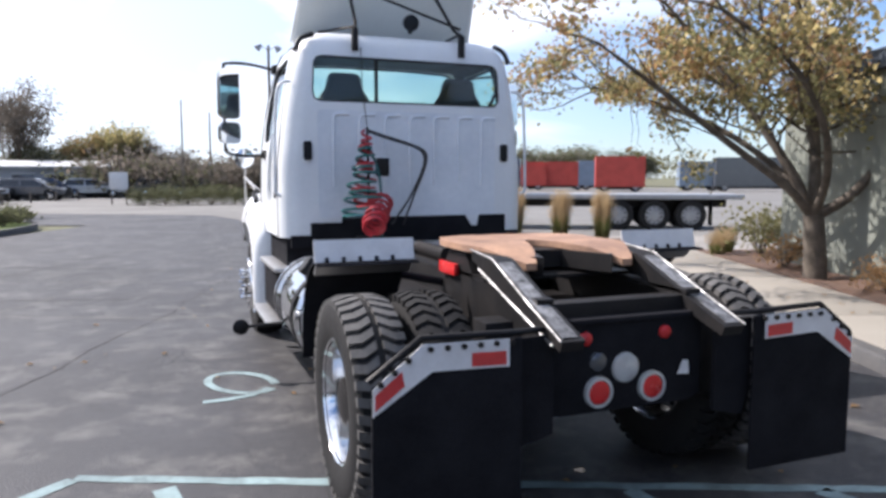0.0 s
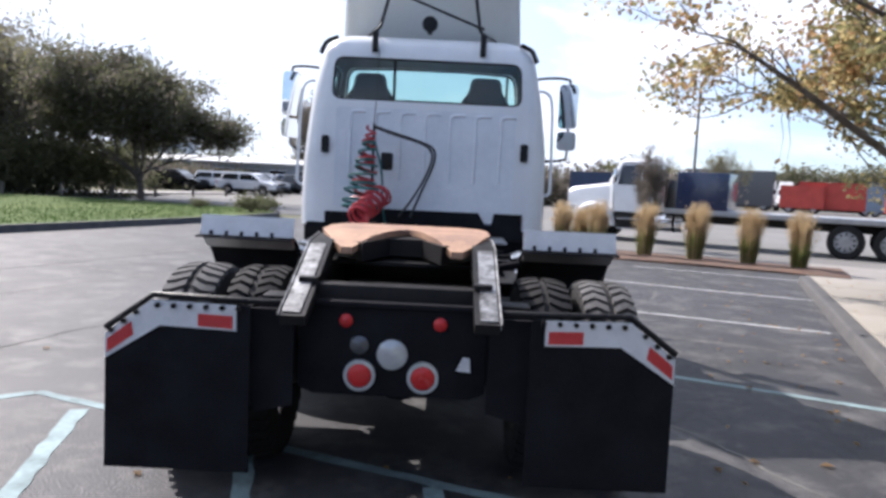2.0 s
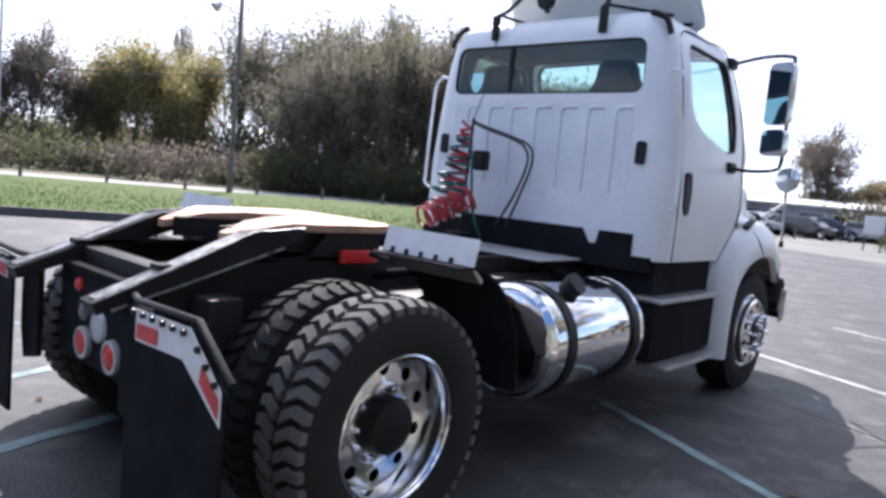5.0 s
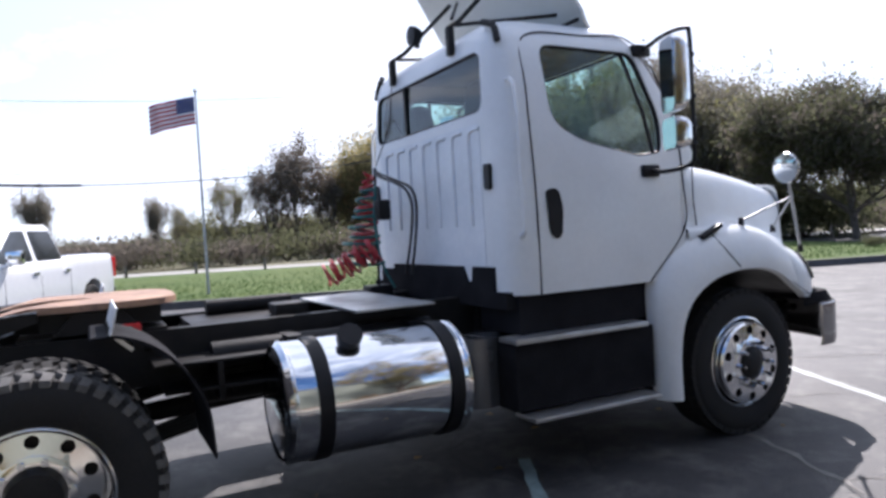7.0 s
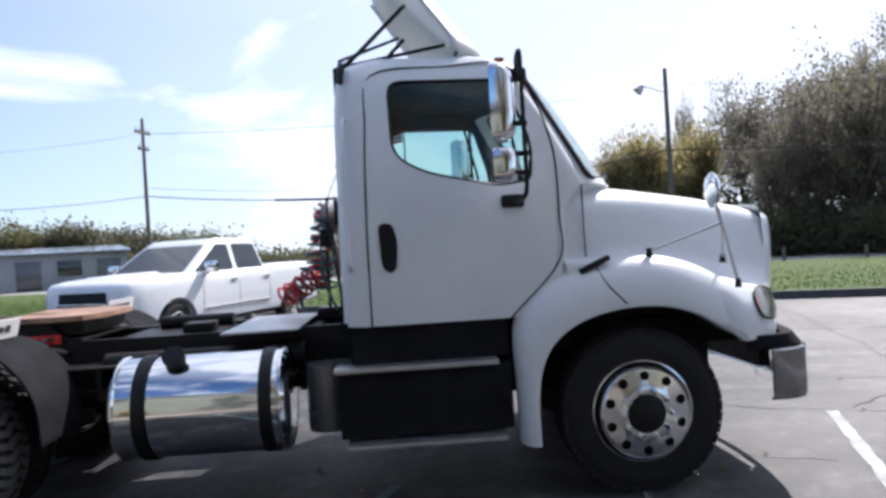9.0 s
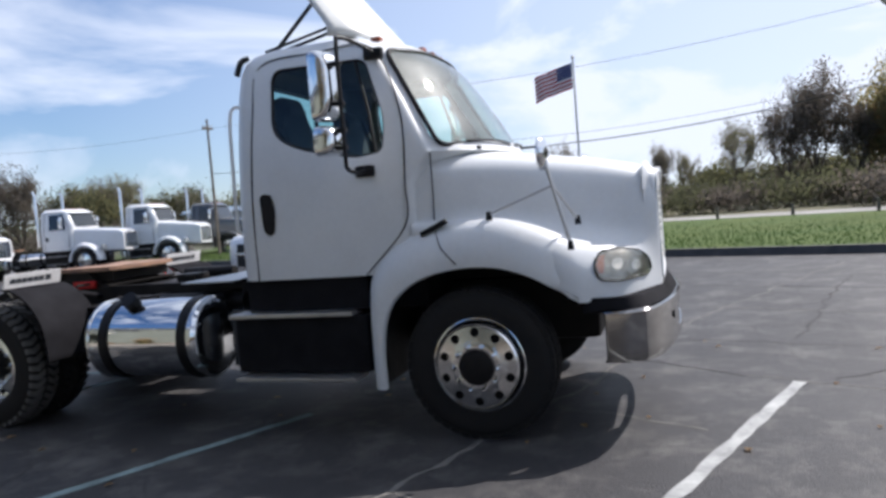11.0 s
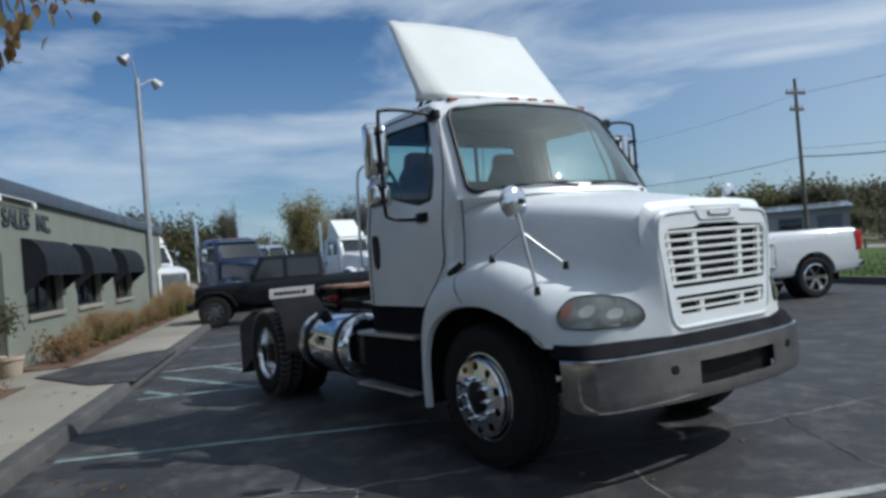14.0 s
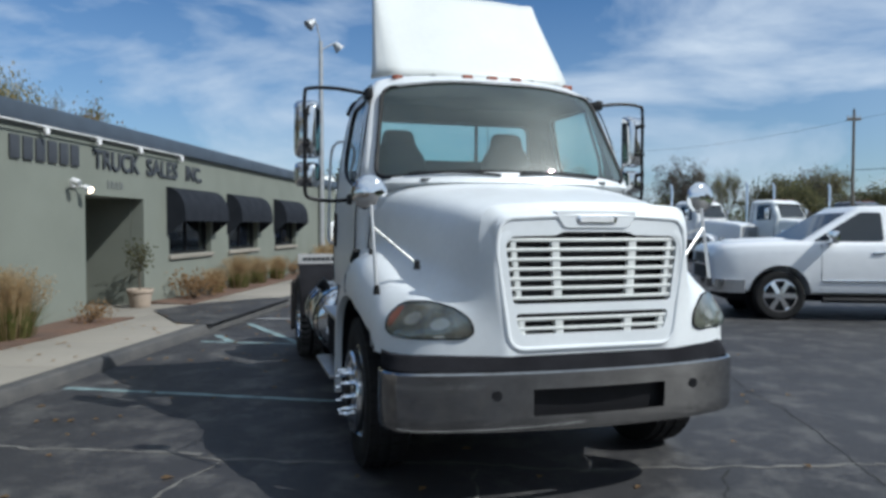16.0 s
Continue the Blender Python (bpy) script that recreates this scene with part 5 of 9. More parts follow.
# fender mirrors on tripods
for s in (1, -1):
    fm = new("fender_mirror")
    fm.parent = truck
    fm.empty_display_size = 0.1
    top = Vector((s * 1.15, 0.49, 1.72))
    bm = bmesh.new()
    tube(bm, [(s * 1.138, 0.618, 1.235), top + Vector((0, 0, 0.05))], 0.011, 8)
    tube(bm, [(s * 1.075, 0.10, 1.45), top + Vector((0, 0.04, -0.12))], 0.008, 8)
    tube(bm, [(s * 0.905, 0.638, 1.38), top + Vector((0, 0.04, -0.12))], 0.008, 8)
    part("tripod", bm, DULL_METAL, fm, "thin bright mirror stay")
    for p in ((s * 1.138, 0.618, 1.235), (s * 1.07, 0.10, 1.45), (s * 0.90, 0.64, 1.38), (s * 1.105, 0.10, 1.36)):
        bm = bmesh.new()
        cyl(bm, Vector(p) - Vector((0, 0, 0.035)), Vector(p) + Vector((0, 0, 0.02)), 0.022, 0.016, 10)
        part("foot", bm, BLACK_PLASTIC, fm, "black rubber stay foot")
    bm = bmesh.new()
    hm = Matrix.Translation((s * 1.155, 0.47, 1.80)) @ pose(0, 0, 0, 0, 0, -90 - s * 3)
    lathe(bm, [(0.104, 0.0), (0.108, -0.008), (0.101, -0.022), (0.078, -0.038), (0.04, -0.049), (0.002, -0.053)], 32, hm)
    part("shell", bm, CHROME, fm, "round chrome mirror shell")
    bm = bmesh.new()
    lathe(bm, [(0.102, 0.002), (0.07, 0.009), (0.03, 0.013), (0.001, 0.014)], 28, hm)
    part("glass", bm, MIRROR, fm, "convex mirror glass")

# west-coast style door mirrors
for s in (1, -1):
    dm = new("door_mirror")
    dm.parent = truck
    dm.empty_display_size = 0.1
    bm = bmesh.new()
    arm = smooth_path([(s * 0.965, -0.64, 2.60), (s * 1.20, -0.68, 2.635), (s * 1.39, -0.70, 2.63), (s * 1.43, -0.70, 2.57), (s * 1.43, -0.70, 2.2), (s * 1.43, -0.70, 1.88), (s * 1.39, -0.71, 1.81), (s * 1.22, -0.72, 1.79), (s * 1.075, -0.725, 1.805)], 4)
    tube(bm, arm, 0.014, 8)
    box(bm, min(s * 1.06, s * 1.11), max(s * 1.06, s * 1.11), -0.80, -0.66, 1.765, 1.845, 0.02)
    box(bm, min(s * 0.93, s * 0.99), max(s * 0.93, s * 0.99), -0.72, -0.58, 2.56, 2.64, 0.02)
    part("arm", bm, BLACK_PLASTIC, dm, "black tubular mirror arm")
    for z0, z1, nm, lb in ((2.12, 2.56, "main", "tall chrome mirror head"), (1.90, 2.09, "convex", "small chrome convex mirror head")):
        bm = bmesh.new()
        hw = 0.095
        shell = round_poly([(-hw, z0), (hw, z0), (hw, z1), (-hw, z1)], 0.05, 5)
        zc = (z0 + z1) / 2
        hm = Matrix.Translation((s * 1.405, -0.815, 0)) @ pose(0, 0, 0, 0, 0, -s * 20)
        rings = []
        for k, (dy, sc) in enumerate(((-0.04, 1.0), (-0.005, 1.0), (0.03, 0.95), (0.06, 0.78), (0.075, 0.42))):
            rings.append([hm @ Vector((x * sc, dy, zc + (z - zc) * sc)) for x, z in shell])
        loft(bm, rings)
        hd = part("head", bm, CHROME, dm, lb)
        bm = bmesh.new()
        prism(bm, [(x * 0.93, zc + (z - zc) * 0.96) for x, z in shell], "y", -0.046, -0.0415)
        bm.transform(hm)
        part("glass", bm, MIRROR, hd, "mirror glass")
        for zz in (zc - (z1 - z0) * 0.28, zc + (z1 - z0) * 0.28):
            bm = bmesh.new()
            box(bm, min(s * 1.405, s * 1.445), max(s * 1.405, s * 1.445), -0.76, -0.68, zz - 0.014, zz + 0.014, 0.006)
            part("clamp", bm, BLACK_PLASTIC, hd, "black clamp on the mirror arm")

# wipers, roof lights, fairing
for x0, x1 in ((-0.62, 0.02), (0.16, 0.78)):
    bm = bmesh.new()
    tube(bm, [(x, cab_front(x, 1.965) + 0.015, 1.955 + 0.02 * math.sin((x - x0) * 4)) for x in [x0 + (x1 - x0) * k / 8 for k in range(9)]], 0.009, 6)
    part("wiper", bm, BLACK_PLASTIC, truck, "black wiper resting on the glass")
for x in (-0.72, -0.2, 0.0, 0.2, 0.72):
    bm = bmesh.new()
    yr = cab_front(x, 2.74) - 0.02
    box(bm, x - 0.04, x + 0.04, yr - 0.05, yr + 0.02, 2.735, 2.768, 0.012)
    part("clearance_light", bm, DULL_AMBER, truck, "small amber roof marker light")
bm = bmesh.new()
rings = []
for k in range(13):
    v = k / 12
    z = 2.80 + 0.86 * v
    y0 = -0.80 - 0.72 * (v ** 0.95)
    yr = -1.03 - 0.54 * max(0.0, (z - 2.88) / 0.78)
    w = 0.865 - 0.115 * v
    d = max(0.03, y0 - yr)
    c = min(0.14, d * 0.45)
    g = 0.13 * (1 - v)
    sec = [(w, yr), (w - g * 0.35, yr + (d - c) * 0.5), (w - g * 0.8, y0 - c), (w - g - 0.03, y0 - c * 0.35), (w - g - 0.11, y0 - 0.02), (w * 0.5, y0 + 0.025), (0, y0 + 0.04)]
    rings.append([(x, y, z) for x, y in sec] + [(-x, y, z) for x, y in sec[-2::-1]])
loft(bm, rings, closed=False)
fairing = part("roof_fairing", bm, FIBRE, truck, "white fibreglass roof air deflector", angle=50)
mod = fairing.modifiers.new("thick", "SOLIDIFY")
mod.thickness, mod.offset = 0.018, 0
for s in (1, -1):
    bm = bmesh.new()
    tube(bm, [(s * 0.47, -1.79, 2.66), (s * 0.47, -1.80, 2.80), (s * 0.44, -1.70, 2.86), (s * 0.40, -1.30, 3.25)], 0.016, 8)
    box(bm, min(s * 0.445, s * 0.495), max(s * 0.445, s * 0.495), -1.815, -1.77, 2.62, 2.80, 0.006)
    tube(bm, [(s * 0.47, -1.75, 2.82), (s * 0.62, -1.05, 2.90)], 0.013, 8)
    part("fairing_strut", bm, BLACK_PAINT, fairing, "black tubular fairing strut")
for x in (-0.42, -0.08, 0.42):
    bm = bmesh.new()
    box(bm, x - 0.018, x + 0.018, -0.84, -0.735, 2.75, 2.80, 0.006)
    part("fairing_foot", bm, BLACK_PAINT, fairing, "short black fairing bracket")
bm = bmesh.new()
tube(bm, [(-0.20, -1.35, 3.2), (0.47, -1.77, 2.86)], 0.012, 8)
tube(bm, [(-0.75, -0.98, 2.84), (0.75, -0.98, 2.84)], 0.014, 8)
part("fairing_brace", bm, BLACK_PAINT, fairing, "black diagonal brace")
bm = bmesh.new()
cyl(bm, (0, -1.80, 2.79), (0, -1.80, 2.84), 0.02)
lathe(bm, [(0.002, 0.05), (0.05, 0.04), (0.068, 0.0), (0.066, -0.03), (0.002, -0.035)], 20, Matrix.Translation((0, -1.82, 2.87)) @ pose(0, 0, 0, 0, 0, 90))
part("work_lamp", bm, BLACK_PLASTIC, truck, "round black work lamp on the roof")

# interior
for x in (-0.52, 0.52):
    bm = bmesh.new()
    box(bm, x - 0.25, x + 0.25, -1.45, -0.95, 1.45, 1.62, 0.05)
    box(bm, x - 0.18, x + 0.18, -1.4, -1.0, 1.18, 1.46, 0.02)
    back = round_poly([(-0.25, 1.55), (0.25, 1.55), (0.265, 2.02), (0.23, 2.24), (0.15, 2.34), (0.135, 2.47), (-0.135, 2.47), (-0.15, 2.34), (-0.23, 2.24), (-0.265, 2.02)], [0.06, 0.06, 0.12, 0.09, 0.05, 0.08, 0.08, 0.05, 0.09, 0.12], 5)
    loft(bm, [[(x + px * k, y - 0.10 * (pz - 1.55), 2.0 + (pz - 2.0) * k) for px, pz in back] for y, k in ((-1.58, 0.9), (-1.55, 0.98), (-1.50, 1.0), (-1.45, 0.97), (-1.42, 0.86))])
    seat = part("seat", bm, SEAT, truck, "dark grey high-back cab seat")
    bm = bmesh.new()
    tube(bm, [(x - math.copysign(0.40, -x), -1.60, 2.42), (x - math.copysign(0.30, -x), -1.42, 2.05), (x + math.copysign(0.2, -x), -1.2, 1.66)], 0.018, 5)
    part("belt", bm, BLACK_PLASTIC, seat, "black shoulder belt")
bm = bmesh.new()
prism(bm, [(-0.80, 1.45), (-0.80, 1.78), (-0.66, 1.91), (-0.46, 1.93), (-0.46, 1.45)], "x", -0.98, 0.98)
prism(bm, [(-0.47, 1.905), (-0.47, 1.93), (-0.02, 1.93), (-0.02, 1.905)], "x", -0.70, 0.70)
part("dashboard", bm, CAB_TRIM, truck, "grey dashboard")
bm = bmesh.new()
ctr = Vector((-0.52, -0.76, 1.93))
tilt = pose(0, 0, 0, -62, 0, 0)
pts = [ctr + tilt @ Vector((0.21 * math.cos(a), 0.21 * math.sin(a), 0)) for a in [k * 2 * math.pi / 28 for k in range(30)]]
tube(bm, pts, 0.016, 8)
for a in (0.3, 2.84, 4.7):
    tube(bm, [ctr, ctr + tilt @ Vector((0.2 * math.cos(a), 0.2 * math.sin(a), 0))], 0.012, 6)
cyl(bm, ctr, (-0.52, -0.5, 1.75), 0.04)
part("steering_wheel", bm, BLACK_PLASTIC, truck, "black steering wheel")

# chassis
for s in (1, -1):
    bm = bmesh.new()
    x0, x1 = sorted((s * 0.36, s * 0.44))
    box(bm, x0, x1, -4.86, 0.95, 1.035, 1.06, 0.004)
    box(bm, x0, x1, -4.86, 0.95, 0.77, 0.79, 0.004)
    xw = sorted((s * 0.432, s * 0.444))
    box(bm, xw[0], xw[1], -4.86, 0.95, 0.77, 1.06)
    part("frame_rail", bm, BLACK_PAINT, truck, "black steel frame rail")
    bm = bmesh.new()
    ramp = [(-5.12, 0.93), (-4.86, 1.03), (-4.46, 1.195), (-4.20, 1.215), (-4.20, 1.165), (-4.42, 1.10), (-4.88, 0.955), (-5.10, 0.885)]
    xr = sorted((s * 0.36, s * 0.47))
    prism(bm, ramp, "x", xr[0], xr[1])
    part("pickup_ramp", bm, BLACK_PAINT, truck, "black steel guide ramp with bright worn edge")
    # worn strips, their patchy pale colour also standing for glints of sun
    bm = bmesh.new()
    tube(bm, [(s * 0.475, y, z + 0.003) for y, z in ramp[:4]], 0.005, 6)
    tube(bm, [(s * 0.475, -5.05, 0.90), (s * 0.475, -4.7, 1.005), (s * 0.475, -4.3, 1.13)], 0.006, 6)
    part("worn_edge", bm, SCUFF_GLINT, truck, "worn ramp edge with painted glints")
    bm = bmesh.new()
    xr = sorted((s * 0.385, s * 0.462))
    prism(bm, [(-5.10, 0.9405), (-4.86, 1.0335), (-4.50, 1.1815), (-4.50, 1.184), (-4.86, 1.0365), (-5.10, 0.944)], "x", xr[0], xr[1])
    part("worn_face", bm, SCUFF_GLINT, truck, "bare worn steel with painted glints on the ramp")
    # quarter fender with plate
    bm = bmesh.new()
    arc = [(-3.98, 1.135), (-3.86, 1.13), (-3.72, 1.06), (-3.60, 0.93), (-3.53, 0.77), (-3.51, 0.55)]
    arc2 = smooth_path([(0, a, b) for a, b in arc], 5)
    rings = [[(s * 0.68, p.y, p.z), (s * 1.235, p.y, p.z), (s * 1.235, p.y + 0.008, p.z + 0.012), (s * 0.68, p.y + 0.008, p.z + 0.012)] for p in arc2]
    loft(bm, rings)
    tube(bm, [(s * 0.44, -3.70, 0.98), (s * 0.70, -3.70, 1.04)], 0.025, 8)
    qf = part("quarter_fender", bm, FLAP, truck, "black plastic quarter fender")
    bm = bmesh.new()
    pm = Matrix.Translation((s * 0.957, -3.885, 1.20)) @ pose(0, 0, 0, -14, 0, 0)
    box(bm, -0.275, 0.275, -0.004, 0.004, -0.065, 0.065, 0.0, pm)
    plate = part("plate", bm, WHITE_TAPE, qf, "white printed plate")
    for k in range(5):
        bm = bmesh.new()
        box(bm, -0.22 + 0.09 * k, -0.20 + 0.09 * k, -0.011, -0.0045, -0.06, -0.03, 0, pm)
        part("bolt", bm, BLACK_PLASTIC, plate)
    bm = bmesh.new()
    box(bm, -0.17, -0.12, 0.005, 0.008, -0.015, 0.03, 0, pm)
    for k in range(6):
        box(bm, -0.10 + 0.055 * k, -0.055 + 0.055 * k, 0.005, 0.008, -0.01, 0.025, 0, pm)
    part("bar", bm, DARK_TEXT, plate)
    bm = bmesh.new()
    prism(bm, [(-3.885, 1.13), (-3.875, 1.145), (-3.81, 1.085), (-3.82, 1.07)], "x", min(s * 0.69, s * 1.22), max(s * 0.69, s * 1.22))
    part("backing", bm, DULL_METAL, qf, "grey metal plate backing")
    bm = bmesh.new()
    xm = sorted((s * 0.446, s * 0.475))
    box(bm, xm[0], xm[1], -3.97, -3.73, 1.05, 1.115, 0.008)
    part("marker_light", bm, RED_LENS, truck, "long red marker light")
    # mudflap on its hanger
    bm = bmesh.new()
    fp = [(s * 1.245, 0.20), (s * 1.24, 0.80), (s * 1.04, 0.955), (s * 0.61, 0.945), (s * 0.61, 0.20)]
    prism(bm, fp, "y", -5.045, -5.03)
    flap = part("mudflap", bm, FLAP, truck, "large black rubber mudflap")
    bm = bmesh.new()
    band = [(s * 1.24, 0.69), (s * 1.238, 0.80), (s * 1.04, 0.955), (s * 0.67, 0.948), (s * 0.67, 0.835), (s * 1.00, 0.845)]
    prism(bm, band, "y", -5.049, -5.0455)
    part("reflective_band", bm, WHITE_TAPE, flap, "white reflective band")
    for a, b in (((0.68, 0.845), (0.83, 0.915)), ):
        bm = bmesh.new()
        prism(bm, [(s * 0.685, 0.845), (s * 0.835, 0.85), (s * 0.835, 0.905), (s * 0.685, 0.90)], "y", -5.053, -5.0495)
        part("red_reflector", bm, RED_TAPE, flap, "red reflective tape")
        bm = bmesh.new()
        prism(bm, [(s * 1.23, 0.715), (s * 1.23, 0.775), (s * 1.125, 0.857), (s * 1.115, 0.80)], "y", -5.053, -5.0495)
        part("red_reflector", bm, RED_TAPE, flap, "red reflective tape")
    bm = bmesh.new()
    tube(bm, [(s * 0.45, -4.96, 0.955), (s * 0.62, -5.02, 0.965), (s * 1.04, -5.02, 0.975), (s * 1.25, -5.02, 0.82)], 0.014, 8)
    for k in range(6):
        cyl(bm, (s * (0.66 + 0.07 * k), -5.062, 0.935), (s * (0.66 + 0.07 * k), -5.05, 0.935), 0.012, n=8)
    for k in range(3):
        cyl(bm, (s * (1.10 + 0.055 * k), -5.062, 0.90 - 0.042 * k), (s * (1.10 + 0.055 * k), -5.05, 0.90 - 0.042 * k), 0.012, n=8)
    part("hanger", bm, BLACK_PAINT, flap, "black tubular flap hanger with bolts")
    # tank
    bm = bmesh.new()
    tank_m = Matrix.Translation((s * 0.915, -2.655, 0.68)) @ Matrix.Diagonal((1.02, 0.86, 1.05, 1)) @ pose(0, 0, 0, 0, 0, 90)
    lathe(bm, [(0.002, -0.60), (0.18, -0.598), (0.262, -0.58), (0.285, -0.555), (0.292, -0.53), (0.292, 0.53), (0.285, 0.555), (0.262, 0.58), (0.18, 0.598), (0.002, 0.60)], 40, tank_m)
    tank = part("fuel_tank", bm, CHROME, truck, "polished cylindrical fuel tank")
    for yy0 in (-2.98, -2.26):
        bm = bmesh.new()
        lathe(bm, [(0.297, -0.038), (0.302, -0.038), (0.302, 0.038), (0.297, 0.038)], 40, Matrix.Translation((s * 0.915, yy0, 0.68)) @ Matrix.Diagonal((1.02, 1, 1.05, 1)) @ pose(0, 0, 0, 0, 0, 90))
        box(bm, min(s * 0.44, s * 0.70), max(s * 0.44, s * 0.70), yy0 - 0.04, yy0 + 0.04, 0.46, 0.98)
        part("strap", bm, BLACK_PLASTIC, tank, "black tank strap and bracket")
    bm = bmesh.new()
    cyl(bm, (s * 1.02, -2.80, 0.945), (s * 1.07, -2.80, 0.99), 0.055, n=18)
    cyl(bm, (s * 1.055, -2.80, 0.98), (s * 1.095, -2.80, 1.012), 0.065, n=18)
    part("filler_cap", bm, BLACK_PLASTIC, tank, "black filler cap")
    for e in (1, -1):
        bm = bmesh.new()
        lathe(bm, [(0.29, e * 0.535), (0.299, e * 0.545), (0.299, e * 0.56), (0.275, e * 0.585)], 40, tank_m)
        part("tank_rim", bm, CHROME, tank, "bright tank end rim")
    # step box
    bm = bmesh.new()
    x0, x1 = sorted((s * 0.50, s * 1.12))
    box(bm, x0, x1, -1.84, -0.80, 0.44, 0.835, 0.01)
    sb = part("step_box", bm, FLAP, truck, "black side step box")
    bm = bmesh.new()
    x0, x1 = sorted((s * 0.98, s * 1.17))
    box(bm, x0, x1, -1.86, -0.88, 0.836, 0.868, 0.008)
    part("tread_plate", bm, DULL_METAL, sb, "worn aluminium step tread")
    bm = bmesh.new()
    x0, x1 = sorted((s * 1.02, s * 1.235))
    box(bm, x0, x1, -1.80, -0.86, 0.398, 0.426, 0.008)
    part("tread_plate", bm, DULL_METAL, sb, "worn aluminium lower step")
    bm = bmesh.new()
    x0, x1 = sorted((s * 0.6, s * 1.05))
    box(bm, x0, x1, -1.75, -0.8, 0.87, 1.09)
    part("splash_panel", bm, FLAP, truck, "black panel under the door")
    # chassis-side canister
    bm = bmesh.new()
    cyl(bm, (s * 0.80, -1.92, 0.45), (s * 0.80, -1.92, 0.86), 0.15, n=24)
    part("canister", bm, CAR_GREY, truck, "grey upright canister behind the steps")

for s in (1, -1):
    bm = bmesh.new()
    prism(bm, [(s * 0.432, 0.50), (s * 0.60, 0.46), (s * 0.645, 0.60), (s * 0.645, 0.93), (s * 0.432, 0.93)], "y", -4.99, -4.965)
    part("flap_bracket", bm, FLAP, truck, "black plate between frame and mudflap")
bm = bmesh.new()
box(bm, -0.42, 0.42, -4.84, -4.36, 0.60, 0.76, 0.03)
part("suspension_beam", bm, FLAP, truck, "black suspension crossbeam")
for y in (-4.78, -3.3, -2.1, -0.6):
    bm = bmesh.new()
    box(bm, -0.432, 0.432, y - 0.05, y + 0.05, 0.80, 1.03, 0.01)
    part("crossmember", bm, BLACK_PAINT, truck, "black frame crossmember")
bm = bmesh.new()
prism(bm, [(-0.43, 0.56), (-0.36, 0.53), (0.36, 0.53), (0.43, 0.56), (0.43, 0.955), (-0.43, 0.955)], "y", -4.89, -4.865)
box(bm, -0.44, 0.44, -4.91, -4.84, 0.94, 0.965, 0.006)
tail = part("rear_panel", bm, FLAP, truck, "black rear cross panel")
for x in (-0.145, 0.145):
    bm = bmesh.new()
    lathe(bm, [(0.001, 0.028), (0.035, 0.026), (0.054, 0.018), (0.056, 0.0)], 24, Matrix.Translation((x, -4.89, 0.625)) @ pose(0, 0, 0, 0, 0, -90))
    tl = part("tail_lamp", bm, RED_LENS, truck, "round red tail lamp")
    bm = bmesh.new()
    lathe(bm, [(0.057, 0.0), (0.057, 0.022), (0.072, 0.02), (0.074, 0.0)], 24, Matrix.Translation((x, -4.89, 0.625)) @ pose(0, 0, 0, 0, 0, -90))
    part("ring", bm, CLEAR_LENS, tl, "pale reflective lamp ring")
for x, z, r, mt, lb in ((0.0, 0.725, 0.072, CLEAR_LENS, "round clear reversing lamp"), (-0.15, 0.765, 0.045, CAR_GREY, "round dark unlit lamp"), (-0.215, 0.875, 0.032, RED_LENS, "small round red marker"), (0.215, 0.875, 0.032, RED_LENS, "small round red marker")):
    bm = bmesh.new()
    lathe(bm, [(0.001, 0.024), (r * 0.6, 0.021), (r * 0.95, 0.012), (r, 0.0)], 24, Matrix.Translation((x, -4.89, z)) @ pose(0, 0, 0, 0, 0, -90))
    part("lamp", bm, mt, truck, lb)

bm = bmesh.new()
prism(bm, [(0.295, 0.665), (0.36, 0.66), (0.355, 0.725), (0.325, 0.73)], "y", -4.897, -4.892)
part("tag", bm, WHITE_TAPE, tail, "small bent white tag")

# fifth wheel
fw = new("fifth_wheel")
fw.parent = truck
bm = bmesh.new()
half = [(0.0, -3.52), (0.28, -3.53), (0.42, -3.60), (0.47, -3.75), (0.47, -4.10), (0.44, -4.24), (0.36, -4.42), (0.31, -4.50), (0.25, -4.50), (0.17, -4.32), (0.10, -4.14), (0.055, -4.00), (0.0, -3.94)]
plate_poly = half + [(-x, y) for x, y in half[-2:0:-1]]
top_z = lambda y: 1.235 if y > -4.26 else 1.235 - (-4.26 - y) * 0.26
loops = []
for dz in (0.0, -0.035):
    loops.append([bm.verts.new((x, y, top_z(y) + dz)) for x, y in plate_poly])
n = len(plate_poly)
for lp in loops:
    es = [bm.edges.get((lp[i], lp[(i + 1) % n])) or bm.edges.new((lp[i], lp[(i + 1) % n])) for i in range(n)]
    bmesh.ops.triangle_fill(bm, use_beauty=True, edges=es)
for i in range(n):
    bm.faces.new((loops[0][i], loops[0][(i + 1) % n], loops[1][(i + 1) % n], loops[1][i]))
part("top_plate", bm, RUST, fw, "greasy rust-brown coupling plate", angle=25)
bm = bmesh.new()
prism(bm, [(-0.36, -3.62), (0.36, -3.62), (0.40, -4.20), (0.20, -4.48), (0.09, -4.15), (-0.09, -4.15), (-0.20, -4.48), (-0.40, -4.20)], "z", 1.10, 1.195)
part("skirt", bm, BLACK_PAINT, fw, "black greasy underside casting")
for s in (1, -1):
    bm = bmesh.new()
    prism(bm, [(-4.16, 1.06), (-3.70, 1.06), (-3.82, 1.19), (-4.04, 1.19)], "x", s * 0.44, s * 0.34)
    part("bracket", bm, BLACK_PAINT, fw, "black mounting bracket")
bm = bmesh.new()
box(bm, -0.44, 0.44, -4.3, -3.6, 1.062, 1.08)
tube(bm, [(0.1, -3.8, 1.1), (0.62, -3.78, 1.09)], 0.012, 6)
